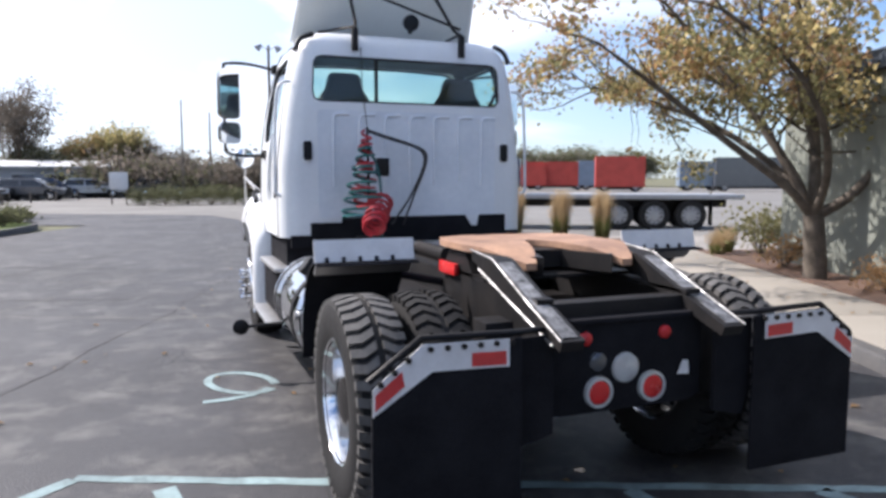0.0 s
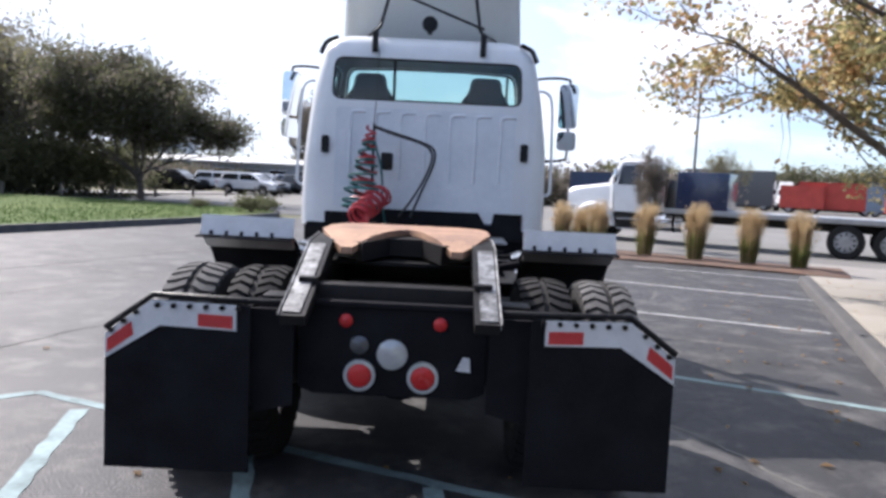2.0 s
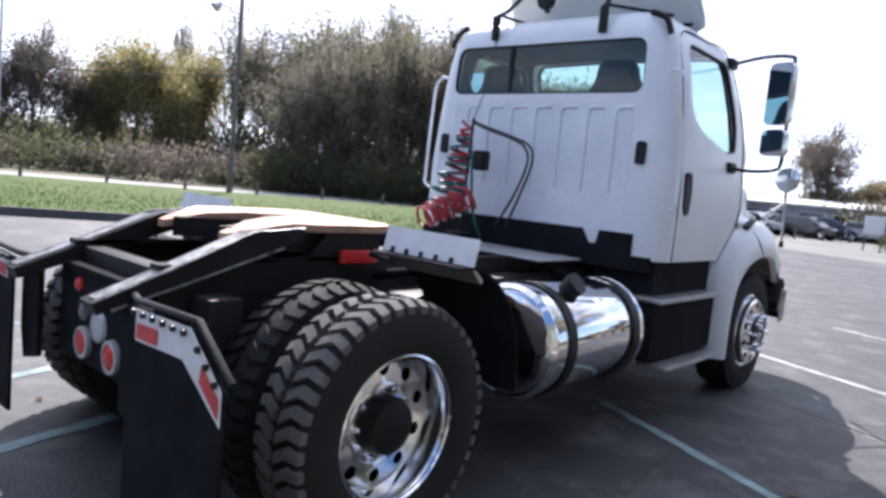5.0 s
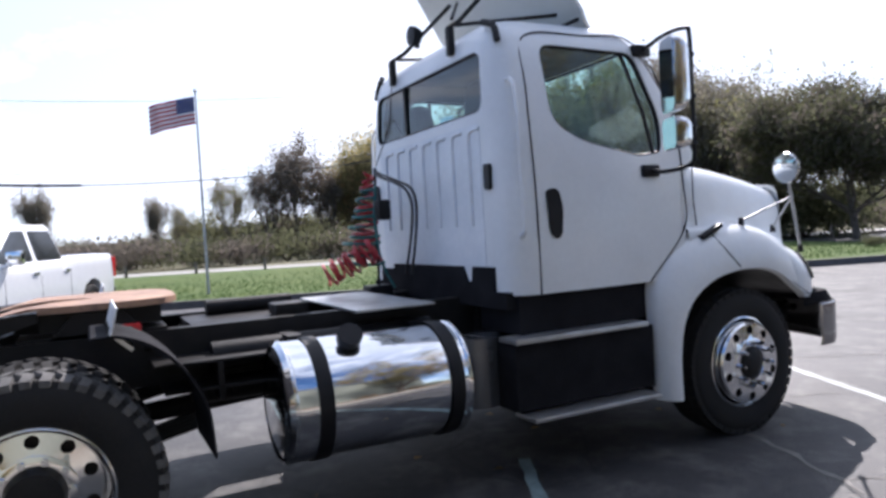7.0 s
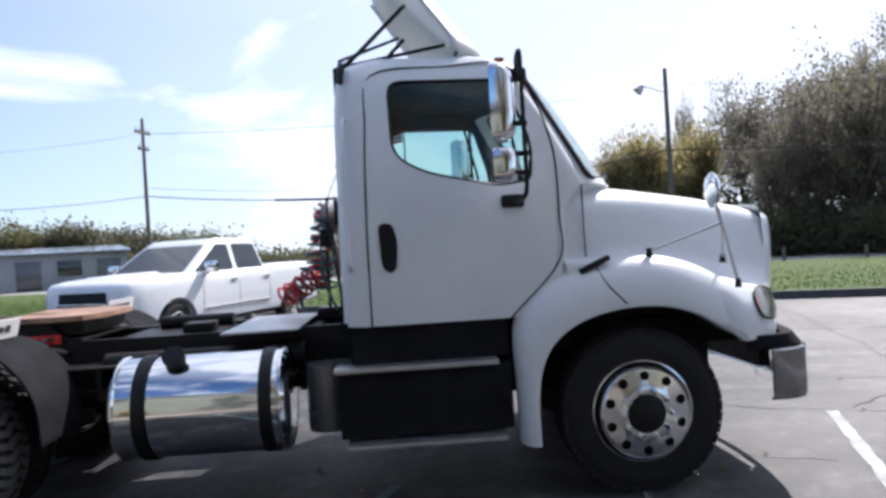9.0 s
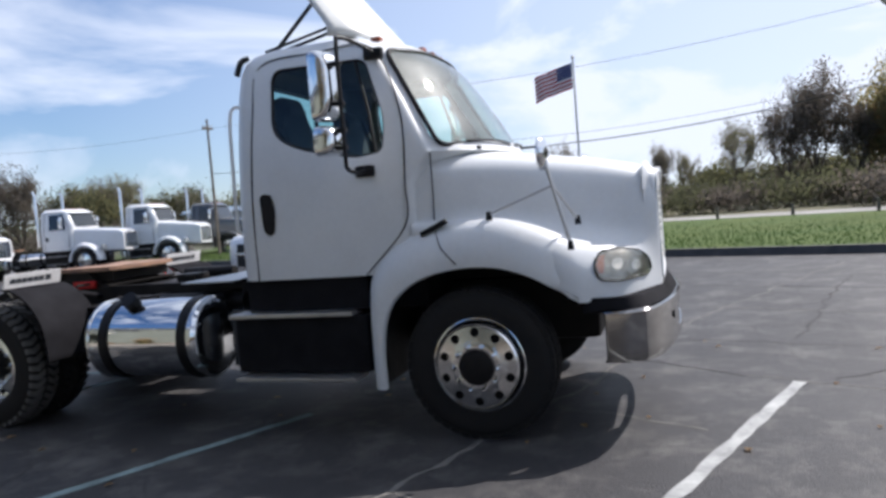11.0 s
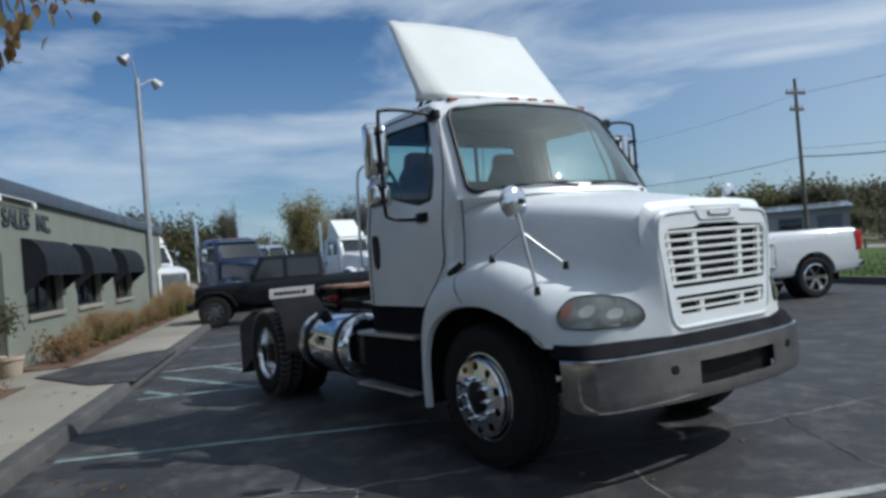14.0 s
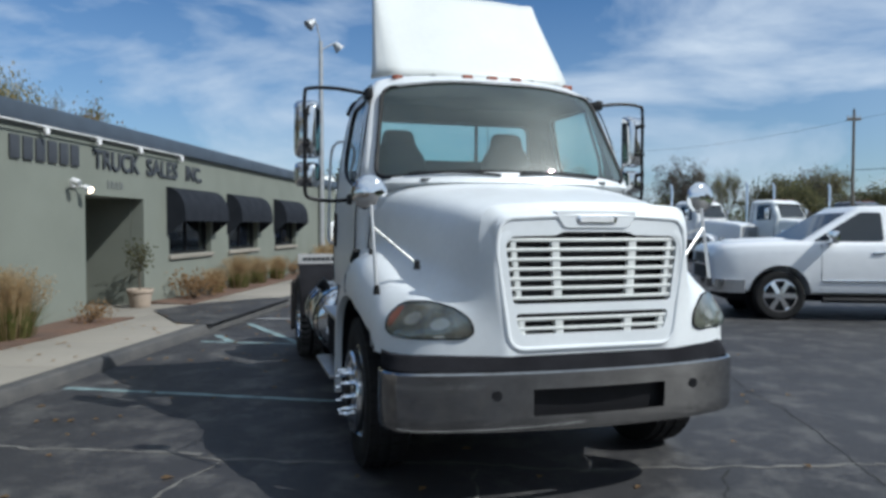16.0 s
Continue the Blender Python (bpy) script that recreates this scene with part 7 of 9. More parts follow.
tube(bm, [(0, 0, -0.2), (0.0, 0.02, 0.15), (-0.03, 0.03, 0.6), (-0.05, 0.05, 0.95)], 0.17, 12, r_end=0.135)
fork = Vector((-0.05, 0.05, 0.9))
for path, r in (([(-0.25, 0.25, 1.5), (-0.55, 0.65, 2.3), (-0.9, 1.2, 3.2), (-1.3, 1.9, 4.2)], 0.085), ([(-0.55, 0.1, 1.35), (-1.35, 0.45, 2.0), (-2.2, 0.9, 2.75), (-2.8, 1.1, 3.2)], 0.075),
                ([(0.05, 0.15, 1.6), (0.1, 0.3, 2.6), (0.0, 0.5, 3.8), (-0.2, 0.7, 5.2)], 0.10), ([(0.35, -0.3, 1.3), (0.75, -0.65, 2.2), (0.95, -1.0, 3.3), (1.1, -1.3, 4.6)], 0.085),
                ([(-0.3, -0.35, 1.5), (-0.9, -0.75, 2.2), (-1.7, -0.9, 2.9), (-2.6, -0.8, 3.4)], 0.065), ([(-0.15, 0.5, 1.5), (-0.5, 1.4, 2.2), (-1.0, 2.4, 2.7), (-1.6, 3.2, 3.0)], 0.07)):
    pts = smooth_path([fork, *path], 4)
    tube(bm, pts, r, 8, r_end=r * 0.35)
    for k in range(5, len(pts)):
        if not clear_of_walk(pts[k] + maple_at, -0.55):
            continue
        for j in range(2):
            d = (pts[k] - pts[k - 1]).normalized() * 0.5 + Vector((rnd.uniform(-1, 1), rnd.uniform(-1, 1), rnd.uniform(-0.45, 0.6)))
            spray, ends = bmesh.new(), []
            limb(spray, pts[k], d, rnd.uniform(0.6, 1.1), r * 0.26, 2, rnd, ends, 0.3, 0.6, 0.03, (1, 3))
            if all(clear_of_walk(q + maple_at) for pair in ends for q in pair):
                me = bpy.data.meshes.new("spray")
                spray.to_mesh(me)
                bm.from_mesh(me)
                bpy.data.meshes.remove(me)
                tips += ends
            spray.free()
for a, b in tips:
    if not (clear_of_walk(b + maple_at) and clear_of_walk(a + maple_at)):
        continue
    full = 1.0 if b.z < 3.6 else 0.7
    if rnd.random() > full:
        continue
    tone = rnd.random() + (0.35 if b.z < 2.6 else 0.0)
    use = green_bm if tone > 0.62 else (rust_bm if tone < 0.28 else yellow_bm)
    for k in range(31):
        p = a.lerp(b, rnd.uniform(0, 1.2)) + Vector((rnd.gauss(0, .13), rnd.gauss(0, .13), rnd.gauss(-.05, .12)))
        if clear_of_walk(p + maple_at):
            add_leaf(use, p, rnd.uniform(0.06, 0.11), rnd)
start = Vector((-1.35, 0.45, 2.0))
for tip in ((3.85, 0.25, 2.60), (3.80, 0.55, 2.66), (3.71, 0.83, 2.62)):
    tip = Vector(tip) - maple_at
    path = smooth_path([start if tip.x > -2.3 else Vector((-2.2, 0.9, 2.75)), tip + Vector((0.02, -0.12, 0.62)), tip + Vector((0.02, -0.02, 0.25)), tip], 5)
    tube(bm, path, 0.012, 5, r_end=0.003)
    for k in range(18):
        broad_leaf((rust_bm, yellow_bm, green_bm, rust_bm)[k % 4], path[-1].lerp(path[-4], rnd.random()) + Vector((rnd.gauss(0, .07), rnd.gauss(0, .07), rnd.gauss(.0, .05))), rnd.uniform(0.05, 0.085), rnd)
for tip, size, use in (((4.78, 1.56, 2.01), 0.125, green_bm), ((4.69, 1.58, 2.07), 0.115, rust_bm)):
    tip = Vector(tip) - maple_at
    path = smooth_path([start, tip + Vector((0.02, -0.12, 0.62)), tip + Vector((0.02, -0.02, 0.25)), tip], 5)
    tube(bm, path, 0.008, 5, r_end=0.002)
    broad_leaf(use, tip, size, rnd, Vector((-0.65, 0.76, 0.05)).normalized())
part("trunk", bm, BARK, mp, "grey-brown forked trunk and limbs", doubles=False, angle=60)
part("crown", yellow_bm, LEAF_YELLOW, mp, "thinning yellow leaves", doubles=False, smooth=False)
part("crown", green_bm, LEAF_OLIVE, mp, "low green leaves", doubles=False, smooth=False)
part("crown", rust_bm, LEAF_RUST, mp, "rust-brown leaves", doubles=False, smooth=False)


def clump(name, m, label, h, w, n, seed, straw=0.6, group="ornamental grasses"):
    rnd = random.Random(seed)
    c = empty(name, m, label, "ornamental grass", group)
    bm, bs = bmesh.new(), bmesh.new()
    for k in range(n):
        a, r0 = rnd.uniform(0, 6.283), rnd.uniform(0, w * 0.22)
        out_r = r0 + w * rnd.uniform(0.02, 0.34)
        top = h * rnd.uniform(0.62, 1.0) * (1 - 0.9 * (out_r / w) ** 2.5)
        d = Vector((math.cos(a), math.sin(a), 0))
        s = Vector((-d.y, d.x, 0)) * rnd.uniform(0.005, 0.010)
        use = bs if rnd.random() < straw else bm
        if use is bm:
            top *= 0.6
        p = [d * r0, d * (r0 + (out_r - r0) * 0.4) + Vector((0, 0, top * 0.65)), d * out_r + Vector((0, 0, top))]
        v = [use.verts.new(q) for q in (p[0] - s, p[0] + s, p[1] + s, p[1] - s, p[2])]
        use.faces.new((v[0], v[1], v[2], v[3]))
        use.faces.new((v[3], v[2], v[4]))
        if use is bs and rnd.random() < 0.6:
            for j in range(5):
                q = p[2] - (p[2] - p[1]).normalized() * 0.035 * j + Vector((rnd.gauss(0, .006), rnd.gauss(0, .006), 0))
                add_leaf(bs, q, 0.035, rnd)
    part("blades", bm, GREEN_GRASS, c, "green arching blades", doubles=False, smooth=False)
    part("plumes", bs, STRAW, c, "dry straw-coloured plumes", doubles=False, smooth=False)
    return c


tuft = clump("ornamental_grass", LOT @ at(4.72, 9.3, 0.04), "tall dry ornamental grass with straw plumes in a mulched bed", 1.32, 0.72, 900, 3, 0.55)
for v, u, s in ((3.72, 9.4, 1.0), (2.6, 9.5, 1.05), (1.5, 9.5, 1.0), (0.4, 9.4, 1.0), (-0.4, 9.3, 0.95), (-1.3, 9.3, 1.0), (-0.1, 9.9, 0.85), (-1.9, 9.6, 0.9)):
    copy_thing(tuft, LOT @ at(v, u, 0.04, s, u * 3 + v * 5))
big = clump("ornamental_grass", LOT @ at(6.35, -3.3, 0.12), "green ornamental grass with pale plumes against the office wall", 1.0, 1.1, 1100, 5, 0.45)
for v, u, s in ((6.45, -9.8, 0.6), (6.4, -11.0, 0.85), (6.42, -12.3, 0.75), (6.42, -13.8, 0.7), (6.42, -16.6, 0.65), (6.4, -18.6, 0.9), (6.2, -20.2, 1.2), (6.1, -21.4, 1.25), (6.45, 6.1, 0.55), (6.1, 5.6, 0.5)):
    copy_thing(big, LOT @ at(v, u, 0.12, s, u * 2.1))


def shrub(name, m, label, r, h, leaf, size, n, seed, category="shrub", group=""):
    rnd = random.Random(seed)
    s = empty(name, m, label, category, group)
    bm, bl = bmesh.new(), bmesh.new()
    for k in range(14):
        a = rnd.uniform(0, 6.283)
        tip = Vector((math.cos(a) * r * rnd.uniform(.3, .9), math.sin(a) * r * rnd.uniform(.3, .9), h * rnd.uniform(.5, .95)))
        tube(bm, [Vector((0, 0, -0.03)), tip * 0.5 + Vector((0, 0, h * .1)), tip], 0.012 * max(1, r), 4, r_end=0.004)
        for j in range(n // 14):
            p = tip + Vector((rnd.gauss(0, r * .3), rnd.gauss(0, r * .3), rnd.gauss(-h * .1, h * .22)))
            p.z = max(p.z, 0.02)
            add_leaf(bl, p, size * rnd.uniform(.6, 1.3), rnd)
    part("stem", bm, BARK, s, doubles=False)
    part("foliage", bl, leaf, s, doubles=False, smooth=False)
    return s


sh = shrub("low_shrub", LOT @ at(6.4, -8.6, 0.12), "low russet shrub in the mulch bed", 0.42, 0.5, LEAF_RUST, 0.07, 420, 3, group="bed shrubs")
for v, u, s in ((6.35, -9.2, 0.8), (6.3, -4.9, 0.6), (6.4, -15.2, 0.8), (6.5, -17.6, 0.9), (6.5, 1.0, 0.8), (6.4, 3.6, 1.0)):
    copy_thing(sh, LOT @ at(v, u, 0.12, s, u))
gs = shrub("green_shrub", LOT @ at(6.9, 5.6, 0.12), "loose green shrub beside the wall", 0.7, 0.8, LEAF_OLIVE, 0.09, 700, 6, group="bed shrubs")
copy_thing(gs, LOT @ at(7.6, 6.0, 0.12, 0.9, 1.0))
dk = shrub("dark_shrub", at(-9.0, 21.5, 0.1), "rounded dark green shrub on the lawn tip", 0.5, 0.48, LEAF_SHADE, 0.10, 900, 7, group="lawn shrubs")
for v, u, s in ((-12.6, 14.4, 0.9), (-13.6, 15.2, 0.7), (-14.8, 13.4, 0.6)):
    copy_thing(dk, LOT @ at(v, u, 0.15, s, u))
dk.matrix_world = LOT @ at(-12.2, 13.0, 0.15, 1.0)
hedge = shrub("roadside_shrub", LOT @ at(-37, -30, 0), "purple-brown roadside shrub beyond the road", 2.3, 1.6, LEAF_GREY, 0.20, 2200, 8, group="roadside shrubs")
hedge2 = shrub("roadside_shrub", LOT @ at(-39, -27, 0), "dull green roadside shrub beyond the road", 2.2, 1.5, LEAF_SHADE, 0.20, 2000, 9, group="roadside shrubs")
rnd = random.Random(21)
for k in range(34):
    if k < 17:
        copy_thing(hedge2 if k % 4 else hedge, at(-50 + 3.6 * k + rnd.uniform(-1, 1), -49 + rnd.uniform(-2, 2) + 0.12 * k, -0.1, rnd.uniform(1.1, 1.7), rnd.uniform(0, 6)))
    copy_thing(hedge if k % 2 else hedge2, LOT @ at(-37 - rnd.uniform(0, 5), -34 + 2.6 * k + rnd.uniform(-1, 1), -0.1, rnd.uniform(0.75, 1.25), rnd.uniform(0, 6)))
dh = shrub("dark_bank_shrub", LOT @ at(-48, -40, 0), "dark bank shrub under the woods", 3.2, 3.6, LEAF_SHADE, 0.32, 1800, 10, group="bank shrubs")
for k in range(30):
    low_side = 0.5 if k < 13 else 1.0
    copy_thing(dh, LOT @ at(-46 - rnd.uniform(0, 6), -40 + 3.4 * k + rnd.uniform(-1, 1), -0.1, low_side * rnd.uniform(0.75, 1.2), rnd.uniform(0, 6)))
for k in range(17):
    f = k / 16
    copy_thing(dh, at(-32.0 + 14.0 * f + rnd.uniform(-0.6, 0.6), 18.0 + 11.0 * f + rnd.uniform(-0.6, 0.6), -0.1, rnd.uniform(0.45, 0.75), rnd.uniform(0, 6)))

for k in range(12):
    copy_thing(hedge if k % 3 else hedge2, at(-6.0 + 2.3 * k + rnd.uniform(-0.5, 0.5), 56.5 - 0.28 * k, -0.1, rnd.uniform(1.5, 2.1), rnd.uniform(0, 6)))
for x, y, s in ((-3.4, 36.6, 0.26), (-2.2, 36.4, 0.30), (-1.0, 36.2, 0.27), (0.3, 35.9, 0.30), (1.6, 35.6, 0.28)):
    copy_thing(dh, at(x, y, -0.05, s, x))

# clay pot with a small tree in the porch
pot = empty("potted_tree", LOT @ at(6.72, -7.12, 0.13, 0.82), "small green tree in a pale clay pot", "potted plant")
bm = bmesh.new()
lathe(bm, [(0.001, 0.0), (0.20, 0.0), (0.215, 0.03), (0.25, 0.30), (0.285, 0.33), (0.285, 0.40), (0.25, 0.40), (0.23, 0.36), (0.001, 0.35)], 28, pose(0, 0, 0, 0, -90, 0))
part("pot", bm, CLAY, pot, "pale clay pot")
bm, bl = bmesh.new(), bmesh.new()
tube(bm, [(0, 0, 0.34), (0.02, 0.01, 0.7), (0, 0, 1.0)], 0.022, 7, r_end=0.012)
rnd = random.Random(2)
for k in range(9):
    a = k * 2.4
    tip = Vector((0.15 * math.cos(a), 0.15 * math.sin(a), 0.9 + 0.055 * k))
    tube(bm, [(0, 0, 0.75 + 0.03 * k), tip], 0.007, 4)
    for j in range(34):
        add_leaf(bl, tip + Vector((rnd.gauss(0, .09), rnd.gauss(0, .09), rnd.gauss(0, .10))), 0.075, rnd)
part("stem", bm, BARK, pot)
part("foliage", bl, LEAF_SHADE, pot, doubles=False, smooth=False)

# fallen leaves
bm = bmesh.new()
rnd = random.Random(77)
for k in range(260):
    v, u = rnd.uniform(-3, 4.4), rnd.uniform(-8, 5)
    if k > 120:
        v, u = rnd.uniform(3.2, 6.0), rnd.uniform(-9, 6.5)
    z = 0.006 if v < 4.5 else 0.142
    if 4.4 < v < 4.8:
        continue
    s, a = rnd.uniform(0.02, 0.045), rnd.uniform(0, 6.28)
    c, d = Vector((math.cos(a), math.sin(a), 0)) * s, Vector((-math.sin(a), math.cos(a), 0)) * s * 0.7
    p = Vector((v, u, z))
    bm.faces.new([bm.verts.new(q) for q in (p - c, p + d + Vector((0, 0, .012)), p + c + Vector((0, 0, .006)), p - d + Vector((0, 0, .012)))])
ob = mesh_object("fallen_leaves", bm, LEAF_RUST, smooth=False, doubles=False)
ob.matrix_world = LOT
tagged(ob, "scattered dry brown leaves on the asphalt", "leaves", kind="stuff")


# ---- vehicles ----
def simple_wheel(parent, c, side, R=0.4, w=0.26, rim_mat=ALLOY, spokes=6, rim_r=0.62):
    m = Matrix.Translation(c) @ (Matrix.Identity(4) if side > 0 else pose(0, 0, 0, 0, 0, 180))
    e = new("wheel")
    e.parent = parent
    e.empty_display_size = 0.1
    h = w / 2
    bm = bmesh.new()
    lathe(bm, [(R * rim_r, -h * .8), (R * .8, -h), (R * .94, -h * .95), (R, -h * .7), (R, h * .7), (R * .94, h * .95), (R * .8, h), (R * rim_r, h * .85)], 28, m)
    part("tyre", bm, RUBBER, e)
    bm = bmesh.new()
    lathe(bm, [(R * rim_r * 1.01, h * .86), (R * rim_r * .94, h * .9), (R * rim_r * .9, h * .5)], 28, m)
    for k in range(spokes):
        a = 6.283 * k / spokes
        d, t = Vector((0, math.cos(a), math.sin(a))), Vector((0, -math.sin(a), math.cos(a)))
        o = Vector((h * .68, 0, 0))
        loft(bm, [[m @ (o + d * R * .08 + t * R * .09 + Vector((.02, 0, 0))), m @ (o + d * R * .08 - t * R * .09 + Vector((.02, 0, 0))), m @ (o + d * R * .08 - t * R * .09 - Vector((.03, 0, 0))), m @ (o + d * R * .08 + t * R * .09 - Vector((.03, 0, 0)))],
                  [m @ (o + d * R * rim_r * .93 + t * R * .10), m @ (o + d * R * rim_r * .93 - t * R * .10), m @ (o + d * R * rim_r * .93 - t * R * .10 - Vector((.04, 0, 0))), m @ (o + d * R * rim_r * .93 + t * R * .10 - Vector((.04, 0, 0)))]])
    lathe(bm, [(0.001, h * .78), (R * .16, h * .76), (R * .17, h * .4)], 16, m)
    part("rim", bm, rim_mat, e)
    bm = bmesh.new()
    lathe(bm, [(0.001, h * .25), (R * rim_r * .92, h * .25)], 20, m)
    part("brake", bm, BLACK_PLASTIC, e)
    return e


def side_loft(bm, prof, w, tuck=0.06, steps=((-1.0, 1), (-0.96, 0.35), (-0.86, 0), (0.86, 0), (0.96, 0.35), (1.0, 1))):
    """A body from its side outline (y, z), its flanks rounded inwards."""
    cy, cz = sum(p[0] for p in prof) / len(prof), sum(p[1] for p in prof) / len(prof)
    rings = []
    for f, k in steps:
        s = 1 - tuck * k
        rings.append([(f * w, cy + (y - cy) * (1 - tuck * 0.5 * k), cz + (z - cz) * s) for y, z in prof])
    loft(bm, rings)


def arch_profile(top, y0, y1, z0, wheels, r):
    """A body side outline with wheel arches cut from below; top runs from the tail to the nose."""
    pts = [(y0, z0)]
    low = []
    for c in wheels:
        low.append((c - r, z0))
        for k in range(1, 8):
            a = math.pi * (1 - k / 8)
            low.append((c + r * math.cos(a), z0 + r * math.sin(a) * 0.92))
        low.append((c + r, z0))
    return top + [(y1, z0)] + low[::-1] + [(y0, z0)]


def greenhouse(bm, base, roof, z0, z1, w0, w1):
    """Cab top between belt and roof: base and roof are (rear y, front y)."""
    def ring(y0, y1, w, z):
        return [(x, y, z) for x, y in round_poly([(-w, y0), (w, y0), (w, y1), (-w, y1)], 0.16, 4)]
    loft(bm, [ring(*base, w0, z0), ring(base[0] + (roof[0] - base[0]) * .9, base[1] + (roof[1] - base[1]) * .9, w1 + (w0 - w1) * .12, z0 + (z1 - z0) * .88), ring(*roof, w1 - .03, z1 - .01), ring(roof[0] + .12, roof[1] - .12, w1 - .2, z1)])


def light_vehicle(name, m, label, category, body, L, rims=ALLOY, wb=3.7, R=0.41, H=1.9, W=1.0, group=""):
    v = empty(name, m, label, category, group)
    y_r, y_f = -wb / 2, wb / 2
    tail, nose_f = -L * 0.495, L * 0.505
    belt = H * 0.62
    bm = bmesh.new()
    top = [(tail, 0.55), (tail - .02, belt - .1), (tail + .1, belt), (0.7, belt), (1.2, belt - .02), (nose_f - .35, belt - .1), (nose_f - .05, belt - .22), (nose_f, 0.75), (nose_f, 0.45)]
    base, roof = (tail + .12, 1.35), (tail + .45, 0.35)
    prof = arch_profile(top, tail, nose_f, 0.42, (y_r, y_f), R * 1.18)
    side_loft(bm, prof, W, 0.05)
    part("body", bm, body, v)
    bm = bmesh.new()
    greenhouse(bm, base, roof, belt - .02, H, W * .93, W * .78)
    part("cabin", bm, body, v)
    # glazing set just proud of the cabin
    z0, z1 = belt + .05, H - .12

    def cabin_x(z):
        return W * .93 + (W * .78 + W * .15 * .12 - W * .93) * (z - belt + .02) / ((H - belt + .02) * .88) + .006

    def cabin_y(z, k):
        return base[k] + (roof[k] - base[k]) * .9 * (z - belt + .02) / ((H - belt + .02) * .88)
    ymid = (base[0] + base[1]) / 2 - .15
    for s in (1, -1):
        for a0, a1, c0, c1 in ((None, ymid - .05, None, None), (ymid + .05, None, None, None)):
            q = []
            for z in (z0, z1):
                ya = cabin_y(z, 0) + .16 if a0 is None else a0
                yb = cabin_y(z, 1) - .20 if a1 is None else a1
                q.append(((s * cabin_x(z), ya, z), (s * cabin_x(z), yb, z)))
            bm = bmesh.new()
            poly = [q[0][0], q[0][1], q[1][1], q[1][0]]
            loft(bm, [poly, [(x - s * .02, y, z) for x, y, z in poly]])
            part("side_window", bm, DARK_GLASS, v)
    for k, nm, sg in ((1, "windscreen", 1), (0, "rear_window", -1)):
        bm = bmesh.new()
        q = []
        for z in (z0, z1):
            xw = cabin_x(z) - .16
            q.append([(-xw, cabin_y(z, k) + sg * .006, z), (xw, cabin_y(z, k) + sg * .006, z)])
        poly = [q[0][0], q[0][1], q[1][1], q[1][0]]
        loft(bm, [poly, [(x, y - sg * .02, z) for x, y, z in poly]])
        part(nm, bm, DARK_GLASS, v)
    bm = bmesh.new()
    loft(bm, [[(x, y, z) for x, y in ((-W * .99, nose_f - .55), (-W * .97, nose_f - .3), (-W * .84, nose_f + .03), (-W * .4, nose_f + .09), (W * .4, nose_f + .09), (W * .84, nose_f + .03), (W * .97, nose_f - .3), (W * .99, nose_f - .55))] for z in (0.42, 0.66)])
    part("front_bumper", bm, CHROME if body is CAR_WHITE else BLACK_PLASTIC, v)
    bm = bmesh.new()
    box(bm, -W * .94, W * .94, tail - .10, tail + .02, 0.46, 0.66, 0.03)
    part("rear_bumper", bm, CHROME if body is CAR_WHITE else BLACK_PLASTIC, v)
    bm = bmesh.new()
    box(bm, -W * .56, W * .56, nose_f - .05, nose_f + .035, 0.70, belt - .1, 0.03)
    part("grille", bm, BLACK_PLASTIC, v)
    for s in (1, -1):
        bm = bmesh.new()
        x0, x1 = sorted((s * W * .60, s * W * .95))
        box(bm, x0, x1, nose_f - .26, nose_f + .012, belt - .27, belt - .11, 0.04)
        part("headlight", bm, CLEAR_LENS, v)
        bm = bmesh.new()
        x0, x1 = sorted((s * W * .84, s * W * .985))
        box(bm, x0, x1, tail - .012, tail + .06, belt - .32, belt - .02, 0.01)
        part("taillight", bm, RED_LENS, v)
        bm = bmesh.new()
        x0, x1 = sorted((s * W * 1.0, s * W * 1.2))
        box(bm, x0, x1, base[1] - .42, base[1] - .30, belt + .0, belt + .2, 0.03)
        part("mirror", bm, CHROME if body is CAR_WHITE else BLACK_PLASTIC, v)
        for yd in (ymid + .25, ymid - .75):
            bm = bmesh.new()
            x0, x1 = sorted((s * W * .985, s * W * 1.015))
            box(bm, x0, x1, yd - .1, yd + .06, belt - .16, belt - .12, 0.008)
            part("door_handle", bm, body if body is not CAR_DARK else BLACK_PLASTIC, v)
        for yd in (base[0] + .1, ymid, base[1] - .15):
            bm = bmesh.new()
            tube(bm, [(s * W * .975, yd, 0.5), (s * W * 1.001, yd, 0.8), (s * W * .985, yd, belt)], 0.006, 4)
            part("door_seam", bm, BLACK_PLASTIC, v)
        for y in (y_r, y_f):
            simple_wheel(v, (s * (W - .13), y, R), s, R, 0.27, rims)
    bm = bmesh.new()
    box(bm, -W * .8, W * .8, tail + .3, nose_f - .3, 0.28, 0.45)
    part("underbody", bm, BLACK_PLASTIC, v)
    return v


def facing(x, y, hx, hy, z=0.0):
    """A pose at x, y whose local y points along (hx, hy)."""
    return Matrix.Translation((x, y, z)) @ Matrix.Rotation(math.atan2(-hx, hy), 4, "Z")


def station_body(bm, stations, crown=0.03):
    """A vehicle body from cross sections along y: (y, half width, underside, shoulder height)."""
    rings = []
    for y, w, z0, zt in stations:
        half = [(0.0, z0), (w * 0.86, z0), (w * 0.955, z0 + 0.05), (w * 0.985, z0 + 0.16), (w, z0 + (zt - z0) * 0.52), (w * 0.994, zt - 0.20), (w * 0.978, zt - 0.07), (w * 0.945, zt - 0.015), (w * 0.88, zt + crown * 0.4), (w * 0.5, zt + crown * 0.9), (0.0, zt + crown)]
        rings.append([(x, y, z) for x, z in half] + [(-x, y, z) for x, z in half[-2:0:-1]])
    loft(bm, rings)


